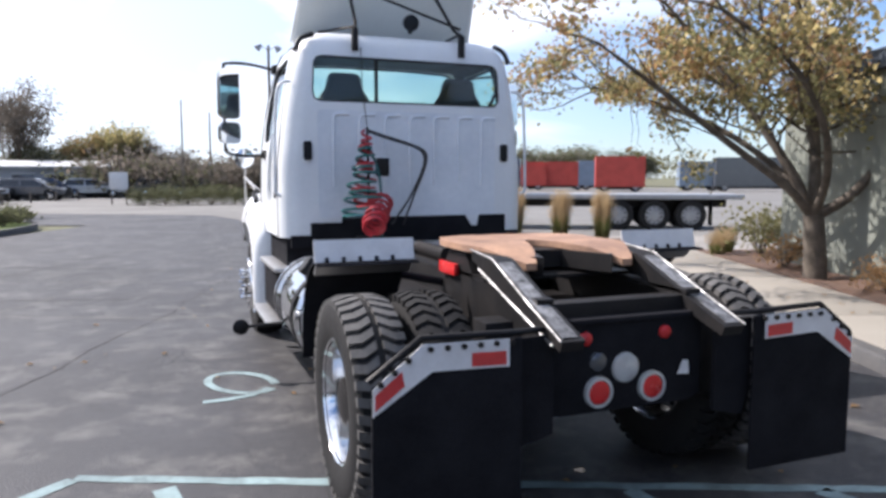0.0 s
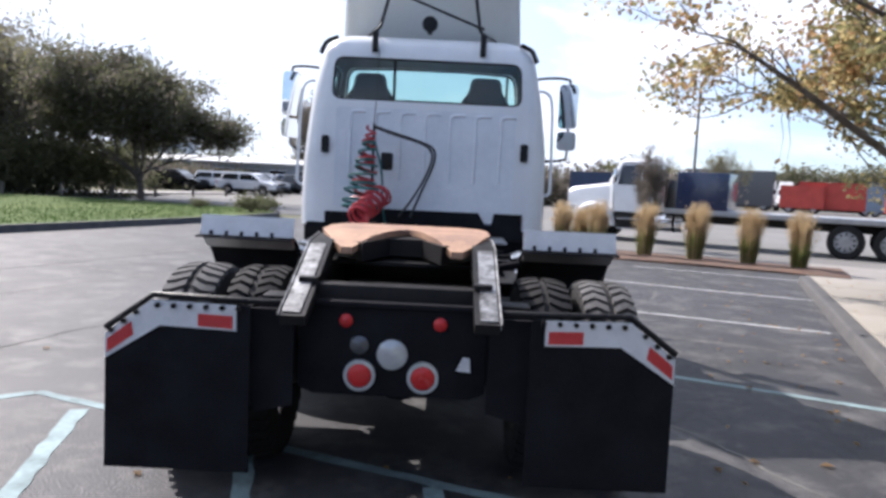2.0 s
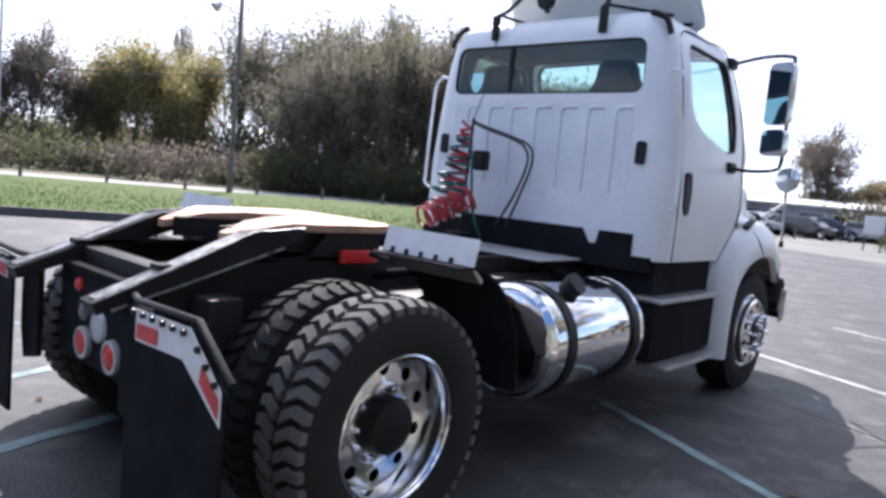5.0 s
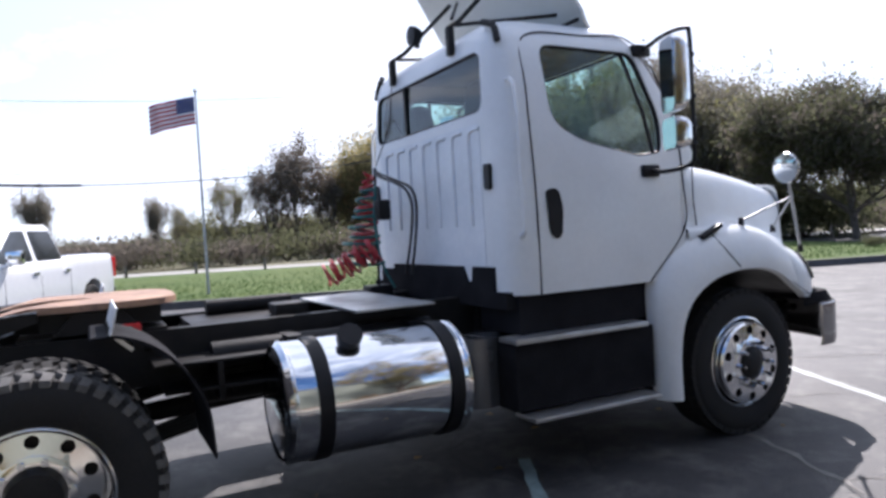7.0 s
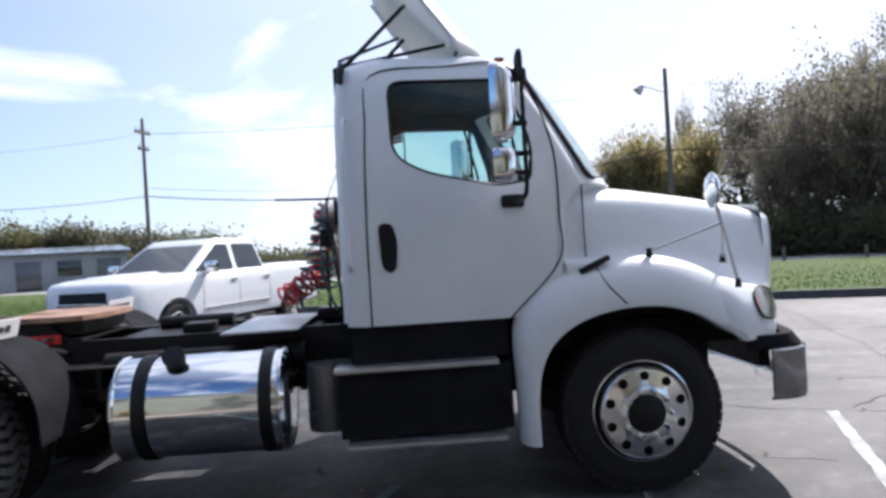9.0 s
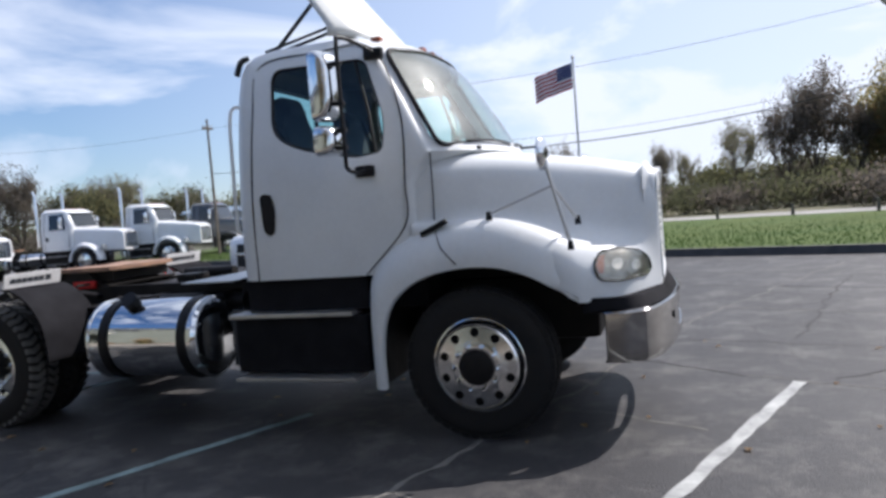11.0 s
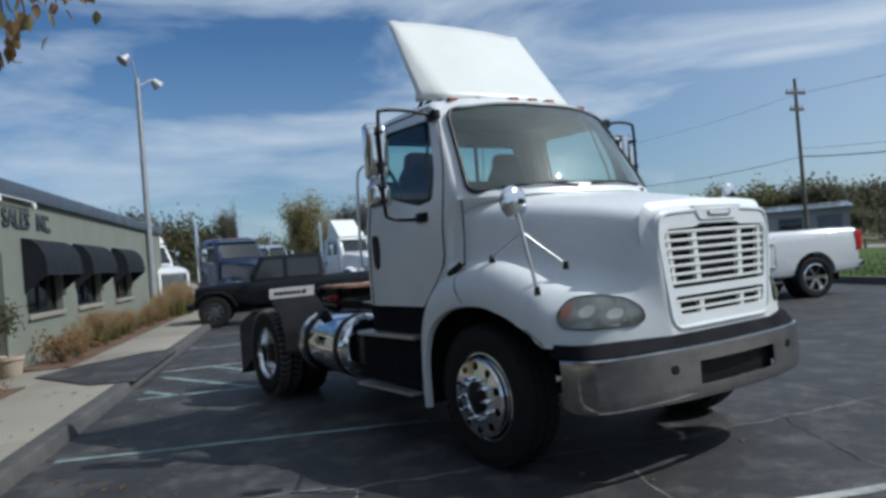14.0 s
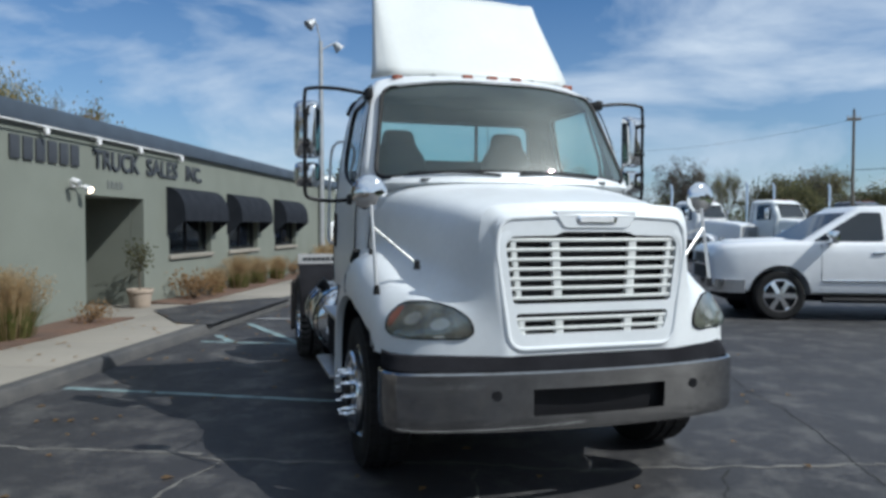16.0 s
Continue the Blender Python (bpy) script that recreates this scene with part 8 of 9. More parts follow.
def arch_cutters(v, ys, W, R):
    """Cutting drums for the wheel arches, at the vehicle's place."""
    made = []
    for y in ys:
        for s in (1, -1):
            bm = bmesh.new()
            cyl(bm, (s * (W - 0.36), y, R + 0.02), (s * (W + 0.2), y, R + 0.02), R * 1.2, n=36)
            c = mesh_object("cutter", bm, BLACK_PLASTIC, smooth=False)
            c.matrix_world = v.matrix_world
            made.append(c)
    return made


def glazing(v, base, roof, z0, z1, belt, w0, w1, doors, pillar=0.06, mat_=DARK_GLASS):
    """Side, front and rear panes set just proud of a greenhouse() cab."""
    def gx(z):
        return w0 + (w1 + (w0 - w1) * 0.12 - w0) * (z - belt) / ((z1 - belt) * 0.88) + 0.007

    def gy(z, k):
        return base[k] + (roof[k] - base[k]) * 0.9 * (z - belt) / ((z1 - belt) * 0.88)
    lo, hi = z0, belt + (z1 - belt) * 0.83
    cuts = [None, *doors, None]
    for s in (1, -1):
        for a, b in zip(cuts, cuts[1:]):
            poly = []
            for z, order in ((lo, 1), (hi, -1)):
                ya = gy(z, 0) + 0.14 if a is None else a + pillar
                yb = gy(z, 1) - 0.16 if b is None else b - pillar
                poly += [(ya, z), (yb, z)][::order]
            poly = round_poly(poly, 0.05, 3)
            bm = bmesh.new()
            loft(bm, [[(s * gx(z), y, z) for y, z in poly], [(s * (gx(z) - 0.02), y, z) for y, z in poly]])
            part("side_window", bm, mat_, v)
    for k, nm, sg in ((1, "windscreen", 1), (0, "rear_window", -1)):
        poly = round_poly([(-gx(lo) + 0.13, lo), (gx(lo) - 0.13, lo), (gx(hi) - 0.13, hi), (-gx(hi) + 0.13, hi)], 0.06, 3)
        bm = bmesh.new()
        loft(bm, [[(x, gy(z, k) + sg * 0.008, z) for x, z in poly], [(x, gy(z, k) - sg * 0.012, z) for x, z in poly]])
        part(nm, bm, mat_, v)


def crew_pickup(name, m, label):
    """A large modern four-door pickup, its middle at the origin, heading +y."""
    v = empty(name, m, label, "pickup")
    bpy.context.view_layer.update()
    wb, R, W = 3.68, 0.42, 1.02
    bm = bmesh.new()
    station_body(bm, [(-2.96, 0.93, 0.56, 1.34), (-2.90, 0.985, 0.50, 1.38), (-2.2, W, 0.46, 1.395), (-1.02, W, 0.44, 1.39), (-0.95, W, 0.44, 1.35), (0.4, W, 0.43, 1.345), (1.35, W, 0.43, 1.345),
                      (1.75, W, 0.44, 1.345), (2.15, 1.005, 0.46, 1.33), (2.5, 0.97, 0.47, 1.305), (2.74, 0.92, 0.48, 1.27), (2.85, 0.85, 0.50, 1.21), (2.90, 0.78, 0.52, 1.12)])
    body = part("body", bm, CAR_WHITE, v, "glossy white body", angle=30)
    bm = bmesh.new()
    box(bm, -0.82, 0.82, -2.88, -1.1, 0.86, 1.6)
    bed = mesh_object("cutter", bm, BLACK_PLASTIC, smooth=False)
    bed.matrix_world = v.matrix_world
    bpy.context.view_layer.update()
    cut(body, arch_cutters(v, (-wb / 2, wb / 2), W, R) + [bed])
    bm = bmesh.new()
    box(bm, -0.83, 0.83, -2.87, -1.09, 0.84, 0.868)
    part("bed_floor", bm, BLACK_PLASTIC, v, "black lined load bed")
    base, roof, belt, top = (-0.98, 1.60), (-0.80, 0.50), 1.27, 1.97
    bm = bmesh.new()
    greenhouse(bm, base, roof, belt, top, 0.955, 0.76)
    part("cabin", bm, CAR_WHITE, v, "white four-door cabin", angle=40)
    glazing(v, base, roof, 1.36, top, belt, 0.955, 0.76, (0.10,))
    bm = bmesh.new()
    loft(bm, [[(x * k, y, z) for x, y, z in ((-0.42, 1.55, 1.372), (0.42, 1.55, 1.372), (0.36, 2.55, 1.33), (-0.36, 2.55, 1.33))] for k in (1.0,)] + [[(x * 0.86, y, z + 0.035) for x, y, z in ((-0.42, 1.62, 1.372), (0.42, 1.62, 1.372), (0.36, 2.45, 1.337), (-0.36, 2.45, 1.337))]])
    part("hood_bulge", bm, CAR_WHITE, v, angle=50)
    bm = bmesh.new()
    loft(bm, [[(x, y - 0.03 * (z > 0.9), z) for x, y in ((-0.58, 2.84), (-0.5, 2.93), (0.5, 2.93), (0.58, 2.84))] for z in (0.68, 0.86, 1.13)])
    gr = part("grille", bm, BLACK_PLASTIC, v, "black mesh grille")
    bm = bmesh.new()
    box(bm, -0.52, 0.52, 2.91, 2.945, 0.90, 0.96, 0.01)
    part("grille_bar", bm, CHROME, gr)
    bm = bmesh.new()
    loft(bm, [[(x, y, z) for x, y in ((-0.99, 2.42), (-0.985, 2.6), (-0.90, 2.84), (-0.45, 3.0), (0.45, 3.0), (0.90, 2.84), (0.985, 2.6), (0.99, 2.42), (0.9, 2.42), (-0.9, 2.42))] for z in (0.46, 0.50, 0.66, 0.69)])
    part("front_bumper", bm, CHROME, v, "chrome front bumper", angle=30)
    bm = bmesh.new()
    box(bm, -0.95, 0.95, -3.08, -2.93, 0.50, 0.70, 0.04)
    part("rear_bumper", bm, CHROME, v, "chrome rear bumper")
    bm = bmesh.new()
    box(bm, -0.82, 0.82, -2.985, -2.955, 0.72, 1.34, 0.012)
    part("tailgate", bm, CAR_WHITE, v)
    for s in (1, -1):
        bm = bmesh.new()
        poly = [(0.585, 2.875), (0.80, 2.80), (0.93, 2.60), (0.965, 2.42), (0.90, 2.42), (0.6, 2.7)]
        loft(bm, [[(s * x * k, y, z) for x, y in poly] for z, k in ((0.93, 1.0), (1.10, 1.0), (1.135, 0.985))])
        hl = part("headlight", bm, BLACK_PLASTIC, v, "dark wrap-round headlight")
        bm = bmesh.new()
        box(bm, min(s * 0.66, s * 0.78), max(s * 0.66, s * 0.78), 2.78, 2.868, 0.98, 1.08, 0.015)
        part("projector", bm, CLEAR_LENS, hl)
        bm = bmesh.new()
        x0, x1 = sorted((s * 0.86, s * 1.0))
        box(bm, x0, x1, -2.995, -2.86, 0.92, 1.32, 0.02)
        part("taillight", bm, RED_LENS, v)
        bm = bmesh.new()
        x0, x1 = sorted((s * 1.0, s * 1.24))
        box(bm, x0, x1, 0.98, 1.12, 1.32, 1.54, 0.05)
        box(bm, min(s * 0.93, s * 1.05), max(s * 0.93, s * 1.05), 1.02, 1.10, 1.30, 1.36, 0.01)
        part("mirror", bm, CHROME, v, "chrome door mirror")
        for yd in (0.28, -0.80):
            bm = bmesh.new()
            x0, x1 = sorted((s * 1.005, s * 1.04))
            box(bm, x0, x1, yd - 0.11, yd + 0.08, 1.14, 1.18, 0.012)
            part("door_handle", bm, CHROME, v)
        for yd in (-0.93, 0.10, 1.18):
            bm = bmesh.new()
            tube(bm, [(s * 0.985, yd, 0.52), (s * 1.017, yd, 0.80), (s * 1.014, yd, 1.10), (s * 0.99, yd, 1.31)], 0.006, 4)
            part("door_seam", bm, BLACK_PLASTIC, v)
        bm = bmesh.new()
        x0, x1 = sorted((s * 1.008, s * 1.03))
        box(bm, x0, x1, -0.92, 1.17, 0.66, 0.70, 0.006)
        part("side_moulding", bm, CHROME, v)
        bm = bmesh.new()
        tube(bm, [(s * 0.98, -1.05, 0.36), (s * 0.98, 1.15, 0.36)], 0.05, 8)
        part("running_board", bm, BLACK_PLASTIC, v)
        for y in (-wb / 2, wb / 2):
            simple_wheel(v, (s * (W - 0.145), y, R), s, R, 0.28, ALLOY, 6, 0.66)
            bm = bmesh.new()
            cyl(bm, (s * (W - 0.37), y, R + 0.02), (s * (W - 0.36), y, R + 0.02), R * 1.24, n=28)
            part("wheel_well", bm, FLAP, v)
    bm = bmesh.new()
    box(bm, -0.62, 0.62, -2.7, 2.6, 0.30, 0.52)
    part("underbody", bm, FLAP, v)
    return v


def trail_pickup(name, m, label):
    """A square-built off-road pickup with flared fenders and a soft roof, its middle at the origin, heading +y."""
    v = empty(name, m, label, "pickup")
    bpy.context.view_layer.update()
    rear_y, front_y, R, W = -1.58, 1.94, 0.43, 0.80
    bm = bmesh.new()
    station_body(bm, [(-2.72, W, 0.62, 1.20), (-1.12, W, 0.56, 1.20), (-1.05, W, 0.50, 1.20), (1.0, W, 0.50, 1.20), (1.1, W, 0.55, 1.20), (1.7, W * 0.93, 0.6, 1.18), (2.3, W * 0.84, 0.62, 1.14), (2.42, W * 0.82, 0.64, 1.10)], 0.015)
    body = part("body", bm, CAR_DARK, v, "black slab-sided body", angle=30)
    bm = bmesh.new()
    box(bm, -0.70, 0.70, -2.66, -1.2, 0.80, 1.6)
    bed = mesh_object("cutter", bm, BLACK_PLASTIC, smooth=False)
    bed.matrix_world = v.matrix_world
    bpy.context.view_layer.update()
    cut(body, arch_cutters(v, (rear_y, front_y), W, R) + [bed])
    base, roof, belt, top = (-1.10, 1.02), (-1.06, 0.66), 1.16, 1.86
    bm = bmesh.new()
    greenhouse(bm, base, roof, belt, top, 0.775, 0.70)
    part("cabin", bm, AWNING, v, "black cloth-topped cabin", angle=40)
    glazing(v, base, roof, 1.24, top, belt, 0.775, 0.70, (-0.02,))
    bm = bmesh.new()
    box(bm, -0.62, 0.62, 2.40, 2.46, 0.70, 1.10, 0.02)
    gr = part("grille", bm, CAR_DARK, v, "black upright grille")
    for k in range(7):
        bm = bmesh.new()
        x = -0.27 + 0.09 * k
        box(bm, x - 0.022, x + 0.022, 2.455, 2.468, 0.76, 1.04, 0.006)
        part("slot", bm, BLACK_PLASTIC, gr)
    bm = bmesh.new()
    box(bm, -0.78, 0.78, 2.50, 2.68, 0.52, 0.68, 0.04)
    part("front_bumper", bm, BLACK_PLASTIC, v)
    bm = bmesh.new()
    box(bm, -0.78, 0.78, -2.86, -2.73, 0.56, 0.72, 0.03)
    part("rear_bumper", bm, BLACK_PLASTIC, v)
    for s in (1, -1):
        bm = bmesh.new()
        cyl(bm, (s * 0.46, 2.44, 0.93), (s * 0.46, 2.49, 0.93), 0.09, 0.085, 20)
        part("headlight", bm, CLEAR_LENS, v, "round clear headlight")
        bm = bmesh.new()
        x0, x1 = sorted((s * 0.70, s * 0.80))
        box(bm, x0, x1, -2.745, -2.70, 0.92, 1.12, 0.01)
        part("taillight", bm, RED_LENS, v)
        bm = bmesh.new()
        x0, x1 = sorted((s * 0.82, s * 1.04))
        box(bm, x0, x1, 0.80, 0.90, 1.24, 1.42, 0.04)
        part("mirror", bm, BLACK_PLASTIC, v)
        for y in (rear_y, front_y):
            bm = bmesh.new()
            rings = []
            for k in range(9):
                q = math.pi * (0.06 + 0.88 * k / 8)
                cy, cz = math.cos(q), math.sin(q)
                rings.append([(s * x, y + cy * rr_ * 1.12, R + 0.02 + min(cz * rr_, R * 1.12 + (rr_ - R * 1.18))) for x, rr_ in ((0.72, R * 1.18), (0.955, R * 1.18), (0.955, R * 1.26), (0.72, R * 1.32))])
            loft(bm, rings)
            part("fender_flare", bm, BLACK_PLASTIC, v, "black plastic fender flare", angle=40)
            simple_wheel(v, (s * 0.80, y, R), s, R, 0.28, CAR_GREY, 8, 0.55)
        for yd in (-1.04, -0.02, 0.92):
            bm = bmesh.new()
            tube(bm, [(s * W * .99, yd, 0.58), (s * (W + .002), yd, 0.9), (s * W * .985, yd, 1.18)], 0.006, 4)
            part("door_seam", bm, BLACK_PLASTIC, v)
    bm = bmesh.new()
    box(bm, -0.5, 0.5, -2.5, 2.3, 0.34, 0.60)
    part("underbody", bm, FLAP, v)
    return v


crew_pickup("pickup_truck", facing(-9.09, -5.49, 0.920, -0.392), "white four-door pickup truck parked on the asphalt")
trail_pickup("pickup_truck", LOT @ facing(2.45, -15.9, 1, 0), "black square-built four-door pickup parked nose to the kerb")
for k, (x, y, pm, lb) in enumerate([(-12.8, 53.5, CAR_SILVER, "silver"), (-10.6, 53.7, CAR_BLUE, "navy blue"), (-7.6, 54.1, CAR_SILVER, "silver"), (-2.5, 54.5, CAR_GREY, "grey"), (2.0, 54.4, CAR_DARK, "black"), (-17.4, 47.4, CAR_WHITE, "white"),
                                    (-14.3, 48.3, CAR_SILVER, "silver"), (-10.9, 48.9, CAR_GREY, "grey"), (-20.5, 46, CAR_DARK, "black"), (-13.5, 41.5, CAR_WHITE, "white")]):
    light_vehicle("parked_car", facing(x, y, 0.95, 0.2 - 0.05 * k), f"{lb} car parked by the long shed", "car", pm, 4.6, wb=2.7, R=0.34, H=1.55, W=0.9, group="cars by the shed")


def semi(name, m, label, body, roof_fairing=False, stacks=True, sleeper=0.0, rear=4.3, axles=(0.0, 1.3), deck=None, group="parked trucks", deck_len=0, nose=0.0):
    """A plainer conventional tractor, front axle at its origin, heading +y."""
    v = empty(name, m, label, "truck", group)
    bm = bmesh.new()
    rings = []
    for z, w, yb, yf in ((1.0, 1.05, -2.0 - sleeper, -0.55), (1.8, 1.05, -2.0 - sleeper, -0.5), (2.05, 1.02, -2.0 - sleeper, -0.45), (2.7, 0.93, -1.97 - sleeper, -0.75), (2.82, 0.8, -1.85 - sleeper, -0.95)):
        rings.append([(x, y, z) for x, y in round_poly([(-w, yb), (w, yb), (w, yf), (-w, yf)], 0.18, 4)])
    loft(bm, rings)
    part("cab", bm, body, v)
    bm = bmesh.new()
    rings = []
    for y, w, zt in ((-0.62, 0.92, 2.0 - nose * 0.1), (0.2 + nose * 0.4, 0.78 - nose * 0.05, 1.88), (0.9 + nose, 0.66, 1.78), (1.12 + nose, 0.6, 1.68)):
        rings.append([(x, y, z) for x, z in round_poly([(-w, 0.85), (w, 0.85), (w, zt), (-w, zt)], 0.16, 4)])
    loft(bm, rings)
    part("hood", bm, body, v)
    for s in (1, -1):
        bm = bmesh.new()
        rings = []
        for k in range(9):
            a = math.pi * (k / 8) * 1.0
            cy, cz = 0.62 * math.cos(a), 0.5 + 0.62 * math.sin(a)
            oy, oz = 0.78 * math.cos(a), 0.5 + 0.80 * math.sin(a)
            rings.append([(s * 0.75, cy, cz), (s * 1.17, cy, cz), (s * 1.18, (cy + oy) / 2, (cz + oz) / 2), (s * 1.05, oy, oz), (s * 0.75, oy, oz)])
        loft(bm, rings)
        part("fender", bm, body, v)
        bm = bmesh.new()
        x0, x1 = sorted((s * 0.72, s * 1.08))
        box(bm, x0, x1, 0.72, 0.86, 0.95, 1.15, 0.04)
        part("headlight", bm, CLEAR_LENS, v)
        bm = bmesh.new()
        tube(bm, [(s * 1.052, -1.78, 1.05), (s * 1.052, -1.78, 1.9), (s * 0.96, -1.74, 2.68), (s * 0.95, -0.98, 2.68), (s * 1.03, -0.66, 2.0), (s * 1.052, -0.66, 1.05)], 0.012, 5)
        dr = part("door", bm, BLACK_PLASTIC, v, "dark seam of the cab door")
        bm = bmesh.new()
        x0, x1 = sorted((s * 1.04, s * 1.075))
        box(bm, x0, x1, -1.72, -1.60, 1.45, 1.62, 0.01)
        part("handle", bm, BLACK_PLASTIC, dr)
        for zz in (0.42, 0.75):
            bm = bmesh.new()
            x0, x1 = sorted((s * 0.9, s * 1.16))
            box(bm, x0, x1, -1.75, -0.85, zz, zz + 0.04, 0.01)
            part("step", bm, GALV, v)
        for yy_ in (-2.75 - sleeper * .5, -2.05):
            bm = bmesh.new()
            cyl(bm, (s * 0.85, yy_, 0.7), (s * 0.85, yy_ + 0.07, 0.7), 0.288)
            part("tank_strap", bm, BLACK_PLASTIC, v)
        bm = bmesh.new()
        x0, x1 = sorted((s * 0.68, s * 1.2))
        box(bm, x0, x1, -rear - axles[-1] - 0.68, -rear - axles[-1] - 0.66, 0.18, 0.95)
        part("mudflap", bm, FLAP, v)
        q = [(-1.55, 1.92), (-0.78, 1.92), (-0.88, 2.58), (-1.55, 2.6)]
        bm = bmesh.new()
        loft(bm, [[(s * (1.055 - (z - 1.9) * .14), y, z) for y, z in q], [(s * (1.03 - (z - 1.9) * .14), y, z) for y, z in q]])
        part("side_window", bm, DARK_GLASS, v)
        bm = bmesh.new()
        tube(bm, [(s * 1.0, -0.7, 2.5), (s * 1.38, -0.75, 2.45), (s * 1.38, -0.75, 1.9), (s * 1.05, -0.7, 1.85)], 0.018, 6)
        x0, x1 = sorted((s * 1.30, s * 1.46))
        box(bm, x0, x1, -0.82, -0.72, 1.98, 2.42, 0.03)
        part("mirror", bm, CHROME, v)
        if stacks:
            bm = bmesh.new()
            tube(bm, [(s * 0.95, -2.12 - sleeper, 1.2), (s * 0.95, -2.12 - sleeper, 3.5), (s * 0.95, -2.2 - sleeper, 3.65)], 0.065, 12)
            part("exhaust_pipe", bm, CHROME, v)
        simple_wheel(v, (s * 1.0, 0, 0.5), s, 0.51, 0.28, ALLOY, 10, 0.6)
        for a in axles:
            simple_wheel(v, (s * 0.95, -rear - a, 0.5), s, 0.51, 0.56, GALV, 10, 0.6)
        bm = bmesh.new()
        cyl(bm, (s * 0.85, -3.0 - sleeper * .5, 0.7), (s * 0.85, -1.8, 0.7), 0.28)
        part("fuel_tank", bm, CHROME, v)
    bm = bmesh.new()
    q = [(-0.84, 2.03), (0.84, 2.03), (0.78, 2.62), (-0.78, 2.62)]
    loft(bm, [[(x, -0.435 - (z - 2.05) * .46, z) for x, z in q], [(x, -0.47 - (z - 2.05) * .46, z) for x, z in q]])
    part("windscreen", bm, DARK_GLASS, v)
    bm = bmesh.new()
    box(bm, -0.5, 0.5, 1.10 + nose, 1.14 + nose, 0.95, 1.60, 0.03)
    gr = part("grille", bm, BLACK_PLASTIC, v)
    for k in range(6):
        bm = bmesh.new()
        box(bm, -0.49, 0.49, 1.13 + nose, 1.165 + nose, 1.0 + 0.1 * k, 1.05 + 0.1 * k, 0.01)
        part("grille_bar", bm, CHROME, gr)
    bm = bmesh.new()
    loft(bm, [[(x, y + nose * 0.8, z) for x, y in ((-1.15, 0.80), (-1.12, 1.02), (-0.85, 1.14), (-0.3, 1.2), (0.3, 1.2), (0.85, 1.14), (1.12, 1.02), (1.15, 0.80))] for z in (0.45, 0.80)])
    part("bumper", bm, CHROME, v)
    bm = bmesh.new()
    box(bm, -0.86, 0.86, -0.82, -0.60, 2.63, 2.66, 0.008)
    part("visor", bm, body, v)
    for x in (-0.6, -0.2, 0.0, 0.2, 0.6):
        bm = bmesh.new()
        box(bm, x - 0.05, x + 0.05, -1.02, -0.92, 2.79, 2.84, 0.01)
        part("clearance_light", bm, DULL_AMBER, v)
    bm = bmesh.new()
    for s in (1, -1):
        x0, x1 = sorted((s * .36, s * .44))
        box(bm, x0, x1, -rear - axles[-1] - 0.8 - deck_len, 0.9 + nose, 0.76, 1.02)
    box(bm, -.5, .5, -1.8, .6, .5, 1.0)
    box(bm, -1.05, 1.05, -1.9, -.7, .45, 1.0)
    part("chassis", bm, BLACK_PAINT, v)
    if roof_fairing:
        bm = bmesh.new()
        rings = []
        for k in range(5):
            t = k / 4
            w = .85 - .1 * t
            rings.append([(-w, -1.7, 2.8 + .9 * t), (-w, -.75 - .75 * t, 2.8 + .9 * t), (w, -.75 - .75 * t, 2.8 + .9 * t), (w, -1.7, 2.8 + .9 * t)])
        loft(bm, rings)
        part("roof_fairing", bm, FIBRE, v)
    if deck:
        bm = bmesh.new()
        box(bm, -1.2, 1.2, -rear - axles[-1] - 1.2 - deck_len, -2.4, 1.04, 1.2, 0.02)
        part("flat_deck", bm, deck, v, "weathered flat deck")
        bm = bmesh.new()
        box(bm, -1.0, 1.0, -2.45, -2.36, 1.205, 2.15, 0.01)
        part("headboard", bm, BLACK_PAINT, v, "black steel headboard")
        bm = bmesh.new()
        box(bm, -1.1, 1.1, -4.35, -2.75, 1.205, 2.42, 0.03)
        part("cargo_box", bm, CAR_BLUE, v, "dark blue ribbed box on the deck")
    else:
        bm = bmesh.new()
        prism(bm, [(-.45, -rear - .3), (.45, -rear - .3), (.35, -rear + .5), (-.35, -rear + .5)], "z", 1.12, 1.18)
        part("fifth_wheel", bm, RUST, v)
    return v


HU = (-0.22, 0.975)
semi("parked_tractor", facing(-1.65, -23.5, -0.32, 0.95), "white tractor truck with a tall roof fairing", CAR_WHITE, True, False)
semi("parked_tractor", facing(-4.9, -22.9, *HU), "dark navy tractor truck with chrome stacks", CAR_BLUE, False, True, nose=0.3)
semi("parked_tractor", facing(-12.3, -27.5, *HU), "white tractor truck with a roof fairing and stacks", CAR_WHITE, True, True)
semi("parked_tractor", facing(-14.7, -28.6, *HU), "white day-cab tractor truck behind the parked row", WHITE, False, False)
semi("parked_tractor", facing(-15.6, -25.5, *HU), "white day-cab tractor truck in the parked row", CAR_WHITE, False, True)
semi("parked_tractor", facing(-19.7, -23.3, *HU), "white long-nosed tractor truck in the parked row", CAR_WHITE, False, True, nose=0.45)
semi("parked_tractor", facing(-22.0, -20.8, *HU), "white long-nosed truck with tall chrome stacks", WHITE, False, True, nose=0.25)
semi("parked_tractor", facing(-26.9, -21.0, *HU), "dark grey tractor truck in the parked row", CAR_GREY, False, True, nose=0.3)
semi("parked_tractor", facing(-10.0, -33.0, *HU), "blue-grey tractor truck behind the row", STEEL_BLUE, False, True)
semi("parked_tractor", facing(-18.9, -29.5, *HU), "red tractor truck behind the row", CAR_RED, False, True)
semi("parked_tractor", facing(-0.2, -29.5, *HU), "white tractor truck behind the row", CAR_WHITE, False, True)
